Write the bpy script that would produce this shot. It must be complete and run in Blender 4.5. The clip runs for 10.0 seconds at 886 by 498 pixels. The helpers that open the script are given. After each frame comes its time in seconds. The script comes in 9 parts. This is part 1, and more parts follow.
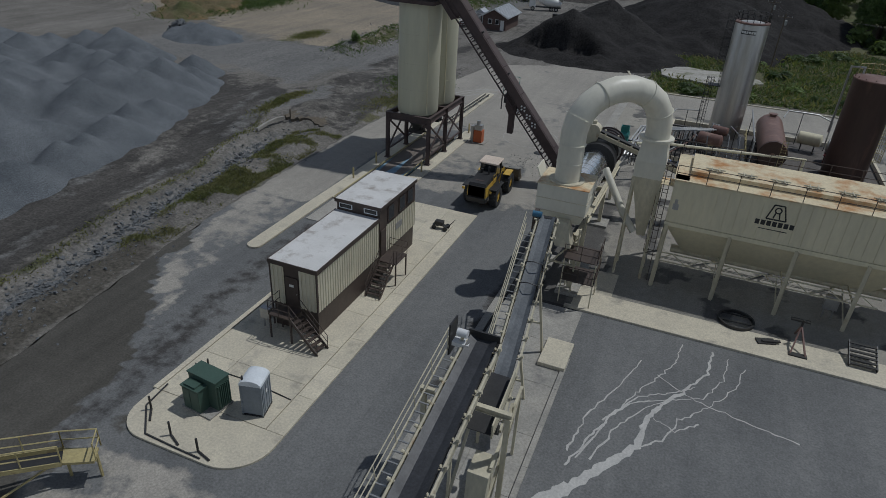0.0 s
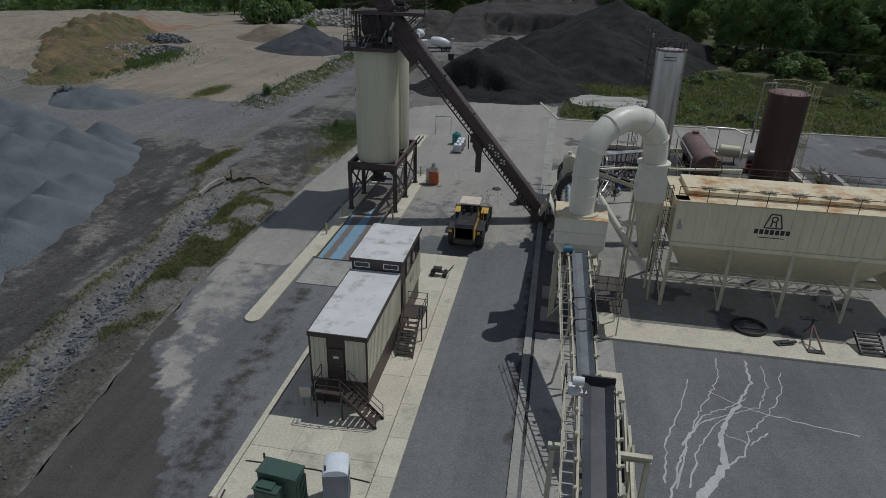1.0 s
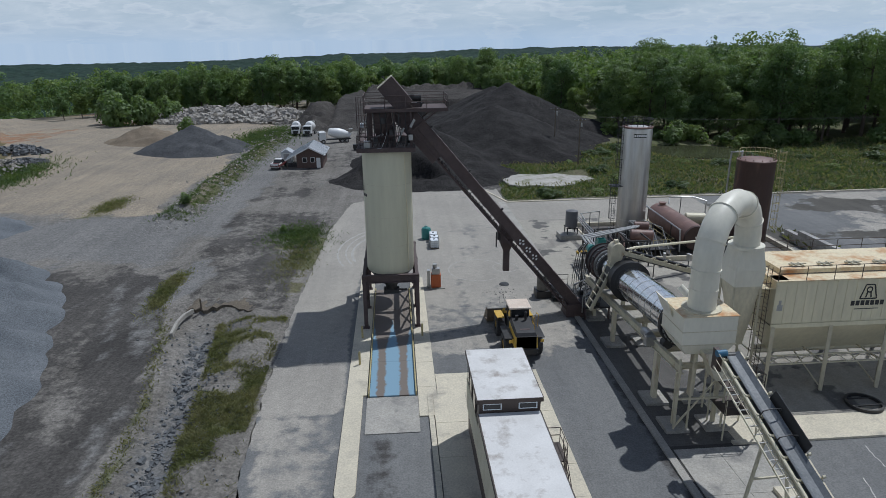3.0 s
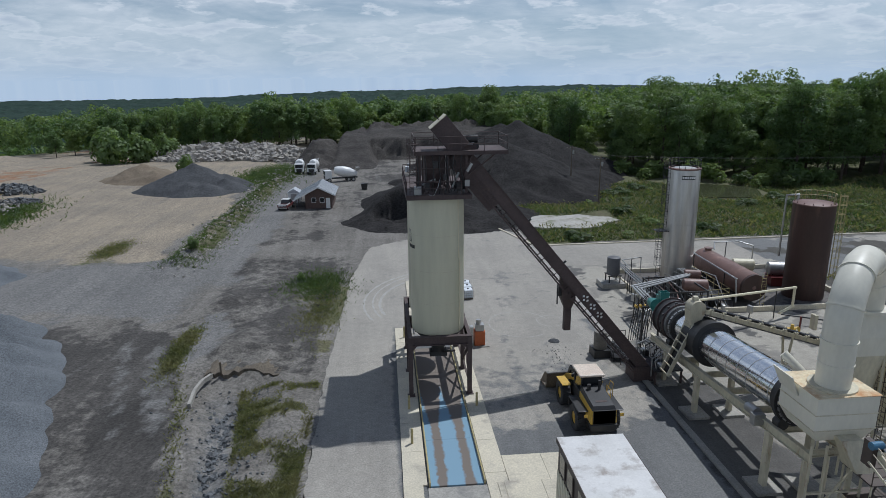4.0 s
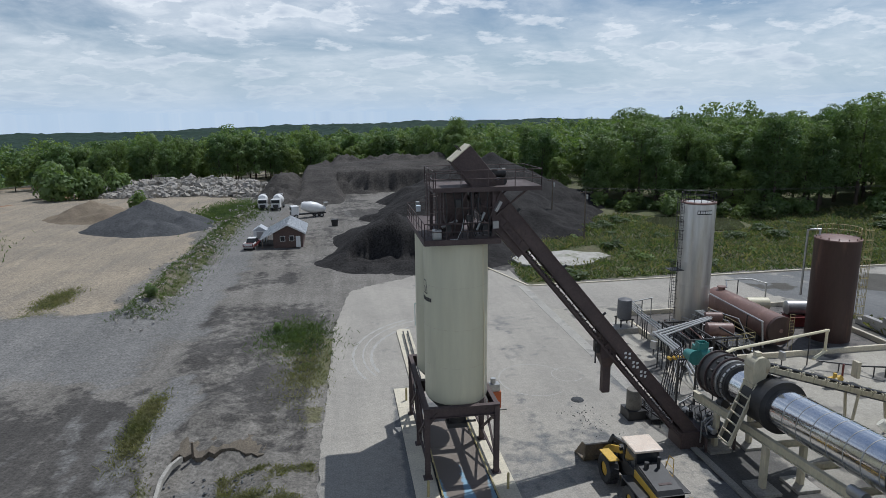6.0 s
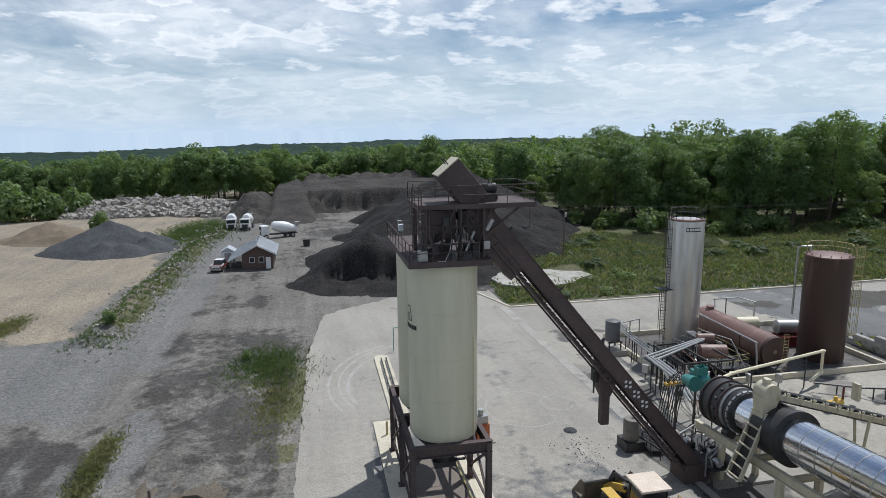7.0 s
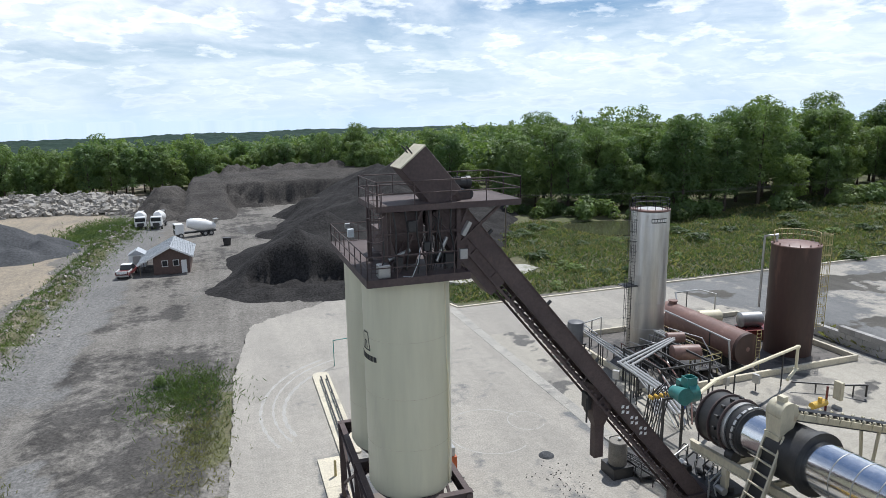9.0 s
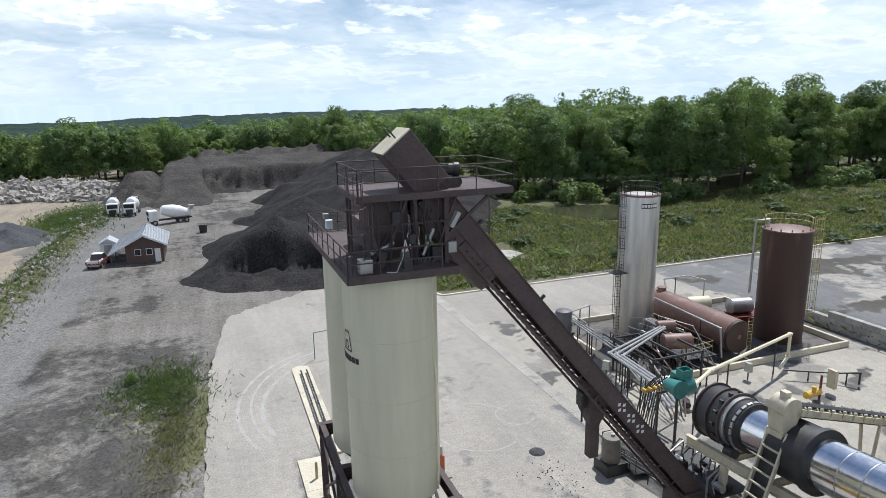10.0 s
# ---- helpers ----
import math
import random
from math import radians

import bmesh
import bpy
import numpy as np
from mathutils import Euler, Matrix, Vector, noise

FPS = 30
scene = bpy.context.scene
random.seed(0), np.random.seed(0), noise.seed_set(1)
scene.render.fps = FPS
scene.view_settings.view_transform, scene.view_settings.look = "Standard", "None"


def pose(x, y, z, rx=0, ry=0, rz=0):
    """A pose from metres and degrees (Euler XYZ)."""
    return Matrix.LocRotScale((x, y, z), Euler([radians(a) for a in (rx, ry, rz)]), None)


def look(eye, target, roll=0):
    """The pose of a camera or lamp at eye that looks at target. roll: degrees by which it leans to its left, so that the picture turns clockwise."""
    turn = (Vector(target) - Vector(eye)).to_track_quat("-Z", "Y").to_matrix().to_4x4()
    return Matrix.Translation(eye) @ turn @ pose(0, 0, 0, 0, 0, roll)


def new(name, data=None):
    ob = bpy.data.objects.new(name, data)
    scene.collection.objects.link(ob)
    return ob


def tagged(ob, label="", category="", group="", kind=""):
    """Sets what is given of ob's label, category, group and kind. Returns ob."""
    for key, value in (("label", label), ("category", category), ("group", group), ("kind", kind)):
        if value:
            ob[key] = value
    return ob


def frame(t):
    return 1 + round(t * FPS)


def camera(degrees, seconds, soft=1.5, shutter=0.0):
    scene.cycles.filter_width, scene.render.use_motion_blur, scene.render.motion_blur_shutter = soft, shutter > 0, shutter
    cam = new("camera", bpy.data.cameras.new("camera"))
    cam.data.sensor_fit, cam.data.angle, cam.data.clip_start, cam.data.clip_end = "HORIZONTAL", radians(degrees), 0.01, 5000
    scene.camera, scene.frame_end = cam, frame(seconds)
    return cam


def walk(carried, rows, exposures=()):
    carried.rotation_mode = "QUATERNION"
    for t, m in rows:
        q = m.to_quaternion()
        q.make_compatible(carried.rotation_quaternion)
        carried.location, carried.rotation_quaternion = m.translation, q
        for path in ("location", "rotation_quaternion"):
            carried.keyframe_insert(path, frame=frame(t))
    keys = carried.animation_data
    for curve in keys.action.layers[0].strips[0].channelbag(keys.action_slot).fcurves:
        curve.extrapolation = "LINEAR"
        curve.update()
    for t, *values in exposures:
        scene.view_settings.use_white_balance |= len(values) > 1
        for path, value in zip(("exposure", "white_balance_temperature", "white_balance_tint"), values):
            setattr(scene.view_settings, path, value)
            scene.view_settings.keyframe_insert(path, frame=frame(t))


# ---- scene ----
cam = camera(69.3, 10.0, soft=0.5)
PATH = [
    (0, (27.047, -46.817, 25.142), (26.42, -45.184, 24.173), 3.3),
    (0.5, (22.17, -47.609, 24.938), (21.683, -45.896, 24.028), 2.2),
    (1, (17.417, -48.058, 24.75), (17.117, -46.273, 23.901), 1.4),
    (1.5, (12.667, -47.972, 24.702), (12.438, -46.152, 23.905), 1.0),
    (2, (8.032, -46.96, 24.8), (7.916, -45.107, 24.058), 0.4),
    (2.2, (6.372, -46.149, 24.819), (6.317, -44.284, 24.1), -0.1),
    (3.3, (-0.861, -39.667, 24.614), (-0.7, -37.761, 24.03), -0.5),
    (3.5, (-1.907, -38.324, 24.604), (-1.745, -36.412, 24.041), -0.4),
    (4, (-3.908, -34.89, 24.541), (-3.734, -32.966, 24.026), -0.5),
    (4.5, (-5.431, -32.063, 24.468), (-5.234, -30.133, 23.983), -0.4),
    (5, (-6.511, -29.999, 24.373), (-6.27, -28.067, 23.915), -0.5),
    (5.5, (-7.085, -28.375, 24.226), (-6.799, -26.446, 23.784), -0.6),
    (7, (-7.617, -23.152, 23.48), (-7.216, -21.227, 23.117), -0.5),
    (7.5, (-7.732, -21.135, 23.356), (-7.256, -19.222, 23.018), -0.7),
    (8, (-7.772, -18.932, 23.29), (-7.289, -17.017, 22.977), -0.5),
    (8.5, (-7.793, -16.947, 23.2), (-7.188, -15.072, 22.853), -0.9),
    (9, (-7.794, -15.304, 23.129), (-7.171, -13.446, 22.729), -0.9),
    (9.5, (-7.597, -14.095, 23.078), (-6.958, -12.244, 22.668), -0.8),
    (10, (-7.278, -13.087, 23.061), (-6.605, -11.259, 22.61), -1.0),
]
walk(cam, [(t, look(eye, target, roll)) for t, eye, target, roll in PATH],
     [(0.0, -1.48, 6000, 7), (1.0, -1.36, 6000, 7), (1.5, -1.22, 6000, 7), (2.0, -0.90, 5900, 8), (4.0, -0.76, 5850, 8), (6.0, -0.60, 6000, 8), (8.0, -0.16, 6150, 8), (10.0, 0.0, 6150, 9)])

# ---- world ----
SUN_DIR = Vector((0.415, 0.335, 1.0)).normalized()      # towards the sun
world = bpy.data.worlds.new("sky")
scene.world = world
world.use_nodes = True
wn, wl = world.node_tree.nodes, world.node_tree.links
sky = wn.new("ShaderNodeTexSky")
sky.sky_type = "NISHITA"
sky.sun_disc = False
sky.sun_elevation = math.asin(SUN_DIR.z)
sky.sun_rotation = math.atan2(SUN_DIR.x, SUN_DIR.y)
sky.altitude = 200
sky.air_density, sky.dust_density, sky.ozone_density = 1.1, 0.2, 3.0
# thin broken cloud, laid out on a flat layer overhead
gen = wn.new("ShaderNodeTexCoord")
sep = wn.new("ShaderNodeSeparateXYZ")
wl.new(gen.outputs["Generated"], sep.inputs[0])


def wmath(op, a, b=None):
    n = wn.new("ShaderNodeMath")
    n.operation = op
    for i, v in enumerate((a, b)):
        if v is None:
            continue
        if isinstance(v, (int, float)):
            n.inputs[i].default_value = v
        else:
            wl.new(v, n.inputs[i])
    return n.outputs[0]


up = wmath("MAXIMUM", sep.outputs[2], 0.0)
den = wmath("ADD", up, 0.22)
cmb = wn.new("ShaderNodeCombineXYZ")
wl.new(wmath("DIVIDE", sep.outputs[0], den), cmb.inputs[0])
wl.new(wmath("DIVIDE", sep.outputs[1], den), cmb.inputs[1])


def wnoise(scale, detail, rough, lo, hi, warp=0.4):
    n = wn.new("ShaderNodeTexNoise")
    n.inputs["Scale"].default_value = scale
    n.inputs["Detail"].default_value = detail
    n.inputs["Roughness"].default_value = rough
    n.inputs["Distortion"].default_value = warp
    wl.new(cmb.outputs[0], n.inputs["Vector"])
    r = wn.new("ShaderNodeMapRange")
    r.inputs["From Min"].default_value, r.inputs["From Max"].default_value = lo, hi
    wl.new(n.outputs["Fac"], r.inputs["Value"])
    return r.outputs[0]


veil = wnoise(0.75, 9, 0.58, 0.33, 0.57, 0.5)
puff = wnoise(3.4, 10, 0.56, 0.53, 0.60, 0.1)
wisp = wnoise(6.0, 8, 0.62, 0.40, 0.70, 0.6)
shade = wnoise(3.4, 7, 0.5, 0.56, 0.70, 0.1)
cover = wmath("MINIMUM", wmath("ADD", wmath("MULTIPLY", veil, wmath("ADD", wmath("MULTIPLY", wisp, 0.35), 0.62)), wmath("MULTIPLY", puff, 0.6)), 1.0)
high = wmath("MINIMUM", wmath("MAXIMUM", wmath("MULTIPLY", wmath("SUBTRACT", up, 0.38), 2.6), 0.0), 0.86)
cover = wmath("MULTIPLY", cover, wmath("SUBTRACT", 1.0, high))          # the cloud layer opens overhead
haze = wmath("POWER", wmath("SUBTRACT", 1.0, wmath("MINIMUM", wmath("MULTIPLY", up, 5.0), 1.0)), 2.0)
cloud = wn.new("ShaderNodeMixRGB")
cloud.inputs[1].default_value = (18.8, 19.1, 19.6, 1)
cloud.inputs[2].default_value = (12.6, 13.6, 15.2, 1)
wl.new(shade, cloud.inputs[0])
tint = wn.new("ShaderNodeMixRGB")                      # deeper blue between the clouds
tint.blend_type = "MULTIPLY"
tint.inputs[0].default_value = 1.0
tint.inputs[2].default_value = (1.0, 1.1, 1.22, 1)
wl.new(sky.outputs[0], tint.inputs[1])
air = wn.new("ShaderNodeMixRGB")                       # pale blue air low down
air.inputs[2].default_value = (9.9, 12.4, 15.4, 1)
wl.new(haze, air.inputs[0])
wl.new(tint.outputs[0], air.inputs[1])
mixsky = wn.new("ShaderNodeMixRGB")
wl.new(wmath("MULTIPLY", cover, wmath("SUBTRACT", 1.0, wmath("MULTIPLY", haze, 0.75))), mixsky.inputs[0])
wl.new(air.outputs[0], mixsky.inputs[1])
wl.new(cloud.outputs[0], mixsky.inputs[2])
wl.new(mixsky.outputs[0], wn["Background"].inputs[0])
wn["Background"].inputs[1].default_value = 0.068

sun = new("sun", bpy.data.lights.new("sun", "SUN"))
sun.data.energy, sun.data.angle, sun.data.color = 5.0, radians(0.55), (1.0, 0.965, 0.925)
sun.matrix_world = look(SUN_DIR * 200, (0, 0, 0))

# ---- materials ----


def mat(name, c1, c2, scale=0.6, rough=0.85, metal=0.0, fine=14.0, grain=0.25, bump=0.3, bump_dist=0.02,
        stain=None, stain_scale=0.5, stain_lo=0.55, stain_hi=0.7, piece=0.0, streak=1.0, through_light=0.0):
    """Two colours mixed by broad noise, a fine grain, a relief and, if given, stains."""
    m = bpy.data.materials.new(name)
    m.use_nodes = True
    n, l = m.node_tree.nodes, m.node_tree.links
    b = n["Principled BSDF"]
    b.inputs["Roughness"].default_value = rough
    b.inputs["Metallic"].default_value = metal
    if rough >= 0.88:
        b.inputs["Specular IOR Level"].default_value = 0.12
    g = n.new("ShaderNodeNewGeometry")
    pos = g.outputs["Position"]
    if streak != 1.0:
        mp = n.new("ShaderNodeMapping")
        mp.inputs["Scale"].default_value = (1, 1, streak)
        l.new(pos, mp.inputs[0])
        pos = mp.outputs[0]

    def tex(s, d=6.0, r=0.6):
        t = n.new("ShaderNodeTexNoise")
        t.inputs["Scale"].default_value = s
        t.inputs["Detail"].default_value = d
        t.inputs["Roughness"].default_value = r
        l.new(pos, t.inputs["Vector"])
        return t.outputs["Fac"]

    def ramp(v, lo, hi):
        r = n.new("ShaderNodeMapRange")
        r.inputs["From Min"].default_value, r.inputs["From Max"].default_value = lo, hi
        l.new(v, r.inputs["Value"])
        return r.outputs[0]

    def mix(f, a, c, mode="MIX"):
        x = n.new("ShaderNodeMixRGB")
        x.blend_type = mode
        for i, v in enumerate((f, a, c)):
            if isinstance(v, (int, float)):
                x.inputs[i].default_value = v
            elif isinstance(v, tuple):
                x.inputs[i].default_value = (*v, 1)
            else:
                l.new(v, x.inputs[i])
        return x.outputs[0]

    broad = ramp(tex(scale, 7), 0.32, 0.68)
    col = mix(broad, tuple(c1), tuple(c2))
    fi = tex(fine, 4)
    lo = 1 - grain
    gr = n.new("ShaderNodeMapRange")
    gr.inputs["From Min"].default_value, gr.inputs["From Max"].default_value = 0.3, 0.7
    gr.inputs["To Min"].default_value, gr.inputs["To Max"].default_value = lo, 1 + grain
    l.new(fi, gr.inputs["Value"])
    col = mix(1.0, col, gr.outputs[0], "MULTIPLY")
    if stain:
        col = mix(ramp(tex(stain_scale, 8, 0.65), stain_lo, stain_hi), col, tuple(stain))
    if piece:
        oi = n.new("ShaderNodeObjectInfo")
        pr = n.new("ShaderNodeMapRange")
        pr.inputs["To Min"].default_value, pr.inputs["To Max"].default_value = 1 - piece, 1 + piece
        l.new(oi.outputs["Random"], pr.inputs["Value"])
        col = mix(1.0, col, pr.outputs[0], "MULTIPLY")
    l.new(col, b.inputs["Base Color"])
    if bump:
        bp = n.new("ShaderNodeBump")
        bp.inputs["Strength"].default_value = bump
        bp.inputs["Distance"].default_value = bump_dist
        l.new(fi, bp.inputs["Height"])
        l.new(bp.outputs[0], b.inputs["Normal"])
    rr = n.new("ShaderNodeMapRange")
    rr.inputs["To Min"].default_value = max(0.03, rough - 0.12)
    rr.inputs["To Max"].default_value = min(1.0, rough + 0.10)
    l.new(tex(scale * 3.1, 5), rr.inputs["Value"])
    l.new(rr.outputs[0], b.inputs["Roughness"])
    if through_light:
        tl = n.new("ShaderNodeBsdfTranslucent")
        l.new(mix(1.0, col, (1.25, 1.3, 0.7), "MULTIPLY"), tl.inputs["Color"])
        ms = n.new("ShaderNodeMixShader")
        ms.inputs[0].default_value = through_light
        l.new(b.outputs[0], ms.inputs[1])
        l.new(tl.outputs[0], ms.inputs[2])
        l.new(ms.outputs[0], n["Material Output"].inputs[0])
    return m


CREAM = mat("cream_paint", (0.70, 0.64, 0.455), (0.62, 0.57, 0.41), 0.35, 0.5, fine=3, grain=0.07, bump=0.05,
            stain=(0.42, 0.33, 0.2), stain_scale=0.9, stain_lo=0.66, stain_hi=0.82, streak=0.25)
CREAM_DIRTY = mat("weathered_cream_paint", (0.60, 0.55, 0.41), (0.46, 0.42, 0.31), 0.6, 0.6, fine=5, grain=0.12,
                  bump=0.08, stain=(0.28, 0.16, 0.08), stain_scale=1.3, stain_lo=0.6, stain_hi=0.74, streak=0.35)
SILO_PAINT = mat("silo_cream_paint", (0.62, 0.60, 0.45), (0.57, 0.55, 0.42), 0.2, 0.42, fine=2.2, grain=0.05,
                 bump=0.03, stain=(0.45, 0.42, 0.33), stain_scale=0.5, stain_lo=0.58, stain_hi=0.8, streak=0.12)
DUCT_PAINT = mat("duct_off_white_paint", (0.72, 0.69, 0.58), (0.63, 0.60, 0.50), 0.5, 0.45, fine=4, grain=0.06,
                 bump=0.04, stain=(0.42, 0.30, 0.19), stain_scale=0.9, stain_lo=0.68, stain_hi=0.82, streak=0.4)
RUST_ROOF = mat("rusted_cream_deck", (0.68, 0.59, 0.40), (0.60, 0.49, 0.31), 0.5, 0.7, fine=6, grain=0.12, bump=0.1,
                stain=(0.44, 0.20, 0.06), stain_scale=0.5, stain_lo=0.48, stain_hi=0.66)
DARK_STEEL = mat("dark_brown_steel", (0.062, 0.043, 0.042), (0.092, 0.066, 0.061), 0.8, 0.72, 0.0, fine=8, grain=0.2,
                 bump=0.08, stain=(0.12, 0.088, 0.072), stain_scale=1.2, stain_lo=0.6, stain_hi=0.78)
BLACK_STEEL = mat("black_steel", (0.020, 0.020, 0.021), (0.035, 0.034, 0.034), 1.0, 0.5, 0.0, fine=10, grain=0.2, bump=0.08)
STEEL = mat("galvanised_steel", (0.46, 0.46, 0.45), (0.36, 0.36, 0.36), 1.5, 0.42, 0.75, fine=18, grain=0.1, bump=0.05)
SHINY = mat("polished_aluminium_cladding", (0.80, 0.81, 0.82), (0.70, 0.71, 0.73), 0.7, 0.17, 1.0, fine=5, grain=0.05,
            bump=0.12, bump_dist=0.01, streak=0.3)
BRUSHED = mat("stainless_jacket", (0.62, 0.60, 0.57), (0.50, 0.49, 0.47), 0.5, 0.36, 0.9, fine=6, grain=0.06, bump=0.05,
              stain=(0.40, 0.37, 0.33), stain_scale=0.5, stain_lo=0.5, stain_hi=0.7, streak=0.12)
BROWN_TANK = mat("brown_tank_paint", (0.058, 0.029, 0.023), (0.042, 0.023, 0.019), 0.5, 0.5, fine=5, grain=0.12, bump=0.06,
                 stain=(0.13, 0.07, 0.05), stain_scale=0.7, stain_lo=0.55, stain_hi=0.72, streak=0.2)
RED_BROWN = mat("faded_red_brown_paint", (0.20, 0.112, 0.090), (0.145, 0.082, 0.068), 0.6, 0.5, fine=6, grain=0.1, bump=0.05,
                stain=(0.30, 0.20, 0.16), stain_scale=0.8, stain_lo=0.55, stain_hi=0.75)
RUBBER = mat("black_rubber", (0.022, 0.023, 0.025), (0.040, 0.041, 0.043), 1.2, 0.65, fine=30, grain=0.2, bump=0.15)
BELT = mat("worn_conveyor_belt", (0.10, 0.11, 0.12), (0.16, 0.17, 0.18), 0.8, 0.55, fine=7, grain=0.22, bump=0.1)
BELT_DARK = mat("dark_conveyor_belt", (0.022, 0.023, 0.027), (0.042, 0.044, 0.050), 0.7, 0.5, fine=9, grain=0.35, bump=0.1)
YELLOW = mat("yellow_paint", (0.62, 0.40, 0.06), (0.52, 0.33, 0.05), 1.2, 0.5, fine=8, grain=0.12, bump=0.05,
             stain=(0.25, 0.17, 0.08), stain_scale=1.6, stain_lo=0.6, stain_hi=0.75)
PALE_YELLOW = mat("faded_yellow_paint", (0.46, 0.39, 0.18), (0.36, 0.30, 0.15), 1.4, 0.6, fine=9, grain=0.15, bump=0.05,
                  stain=(0.26, 0.18, 0.09), stain_scale=1.6, stain_lo=0.58, stain_hi=0.72)
MEMBRANE = mat("white_roof_membrane", (0.66, 0.65, 0.63), (0.56, 0.55, 0.53), 0.5, 0.8, fine=10, grain=0.06, bump=0.1,
               stain=(0.34, 0.31, 0.28), stain_scale=0.75, stain_lo=0.54, stain_hi=0.70)
SIDING = mat("cream_ribbed_siding", (0.64, 0.60, 0.46), (0.56, 0.52, 0.40), 0.5, 0.55, fine=8, grain=0.06, bump=0.04)
BROWN_TRIM = mat("dark_brown_trim", (0.055, 0.040, 0.034), (0.075, 0.055, 0.045), 1.0, 0.55, fine=10, grain=0.12, bump=0.06)
GLASS = mat("dark_window_glass", (0.02, 0.023, 0.026), (0.03, 0.033, 0.036), 1.0, 0.06, fine=3, grain=0.02, bump=0)
GREEN_BOX = mat("transformer_green_paint", (0.060, 0.105, 0.080), (0.048, 0.088, 0.068), 0.8, 0.5, fine=8, grain=0.08, bump=0.04)
TEAL = mat("teal_enamel", (0.04, 0.22, 0.20), (0.03, 0.17, 0.155), 1.5, 0.4, fine=8, grain=0.12, bump=0.04)
WHITE_PLASTIC = mat("white_plastic", (0.72, 0.75, 0.77), (0.62, 0.66, 0.69), 1.5, 0.5, fine=9, grain=0.06, bump=0.03)
GREY_PLASTIC = mat("blue_grey_plastic", (0.22, 0.25, 0.28), (0.18, 0.205, 0.23), 1.5, 0.55, fine=9, grain=0.08, bump=0.04)
WHITE_PAINT = mat("white_vehicle_paint", (0.74, 0.74, 0.73), (0.66, 0.66, 0.65), 0.8, 0.35, fine=6, grain=0.05, bump=0.02)
RED_PAINT = mat("dark_red_paint", (0.16, 0.03, 0.03), (0.12, 0.025, 0.025), 1.0, 0.35, fine=6, grain=0.06, bump=0.02)
ORANGE = mat("orange_paint", (0.50, 0.12, 0.035), (0.40, 0.10, 0.03), 1.2, 0.55, fine=8, grain=0.1, bump=0.04)
BLUE_DECK = bpy.data.materials.new("worn_blue_deck_silo_shade")
BLUE_DECK.use_nodes = True
dn, dlk = BLUE_DECK.node_tree.nodes, BLUE_DECK.node_tree.links
dgeo = dn.new("ShaderNodeNewGeometry")
dsep = dn.new("ShaderNodeSeparateXYZ")
dlk.new(dgeo.outputs["Position"], dsep.inputs[0])


def dmath(op, a, b):
    q = dn.new("ShaderNodeMath")
    q.operation = op
    for i, v in enumerate((a, b)):
        if isinstance(v, (int, float)):
            q.inputs[i].default_value = v
        else:
            dlk.new(v, q.inputs[i])
    return q.outputs[0]


dtex = dn.new("ShaderNodeTexNoise")
dtex.inputs["Scale"].default_value, dtex.inputs["Detail"].default_value = 2.2, 8
dlk.new(dgeo.outputs["Position"], dtex.inputs["Vector"])
dist = dmath("ABSOLUTE", dmath("SUBTRACT", dmath("ABSOLUTE", dsep.outputs[0], 0.0), 0.86), 0.0)
worn = dmath("ADD", dmath("MULTIPLY", dmath("SUBTRACT", 0.36, dist), 6.5), dmath("MULTIPLY", dmath("SUBTRACT", dtex.outputs["Fac"], 0.45), 3.2))
# browner northwards: grime plus the silos' shade, put into the deck colour
worn = dmath("ADD", worn, dmath("MULTIPLY", dmath("MAXIMUM", dmath("SUBTRACT", dsep.outputs[1], 6.5), 0.0), 0.6))
dclamp = dn.new("ShaderNodeClamp")
dlk.new(worn, dclamp.inputs[0])
dmix = dn.new("ShaderNodeMixRGB")
dlk.new(dclamp.outputs[0], dmix.inputs[0])
dmix.inputs[1].default_value, dmix.inputs[2].default_value = (0.19, 0.31, 0.40, 1), (0.165, 0.138, 0.115, 1)
dlk.new(dmix.outputs[0], dn["Principled BSDF"].inputs["Base Color"])
dn["Principled BSDF"].inputs["Roughness"].default_value = 0.75
CONCRETE = mat("tan_concrete", (0.60, 0.545, 0.42), (0.50, 0.455, 0.36), 0.5, 0.85, fine=8, grain=0.18, bump=0.25,
               stain=(0.25, 0.23, 0.20), stain_scale=0.45, stain_lo=0.56, stain_hi=0.74, piece=0.06)
CONCRETE_OLD = mat("stained_concrete", (0.36, 0.34, 0.30), (0.27, 0.26, 0.235), 0.5, 0.85, fine=8, grain=0.22, bump=0.25,
                   stain=(0.15, 0.145, 0.14), stain_scale=0.4, stain_lo=0.55, stain_hi=0.72, piece=0.07)
BLOCK = mat("grey_concrete_block", (0.40, 0.39, 0.37), (0.31, 0.305, 0.295), 1.2, 0.9, fine=16, grain=0.15, bump=0.3, piece=0.12)
BRICK_WALL = mat("dark_red_brick", (0.120, 0.076, 0.064), (0.085, 0.058, 0.050), 3.0, 0.85, fine=20, grain=0.25, bump=0.3)
ROOF_METAL = mat("pale_grey_metal_roof", (0.46, 0.48, 0.50), (0.38, 0.40, 0.42), 0.6, 0.45, 0.3, fine=8, grain=0.08, bump=0.05)
MILLINGS = mat("black_asphalt_millings", (0.018, 0.017, 0.017), (0.038, 0.036, 0.035), 0.30, 0.95, fine=3.5, grain=0.6, bump=0.8, bump_dist=0.15)
GREY_STONE = mat("blue_grey_crushed_stone", (0.100, 0.110, 0.121), (0.152, 0.163, 0.175), 0.25, 0.9, fine=9, grain=0.42, bump=0.7, bump_dist=0.1)
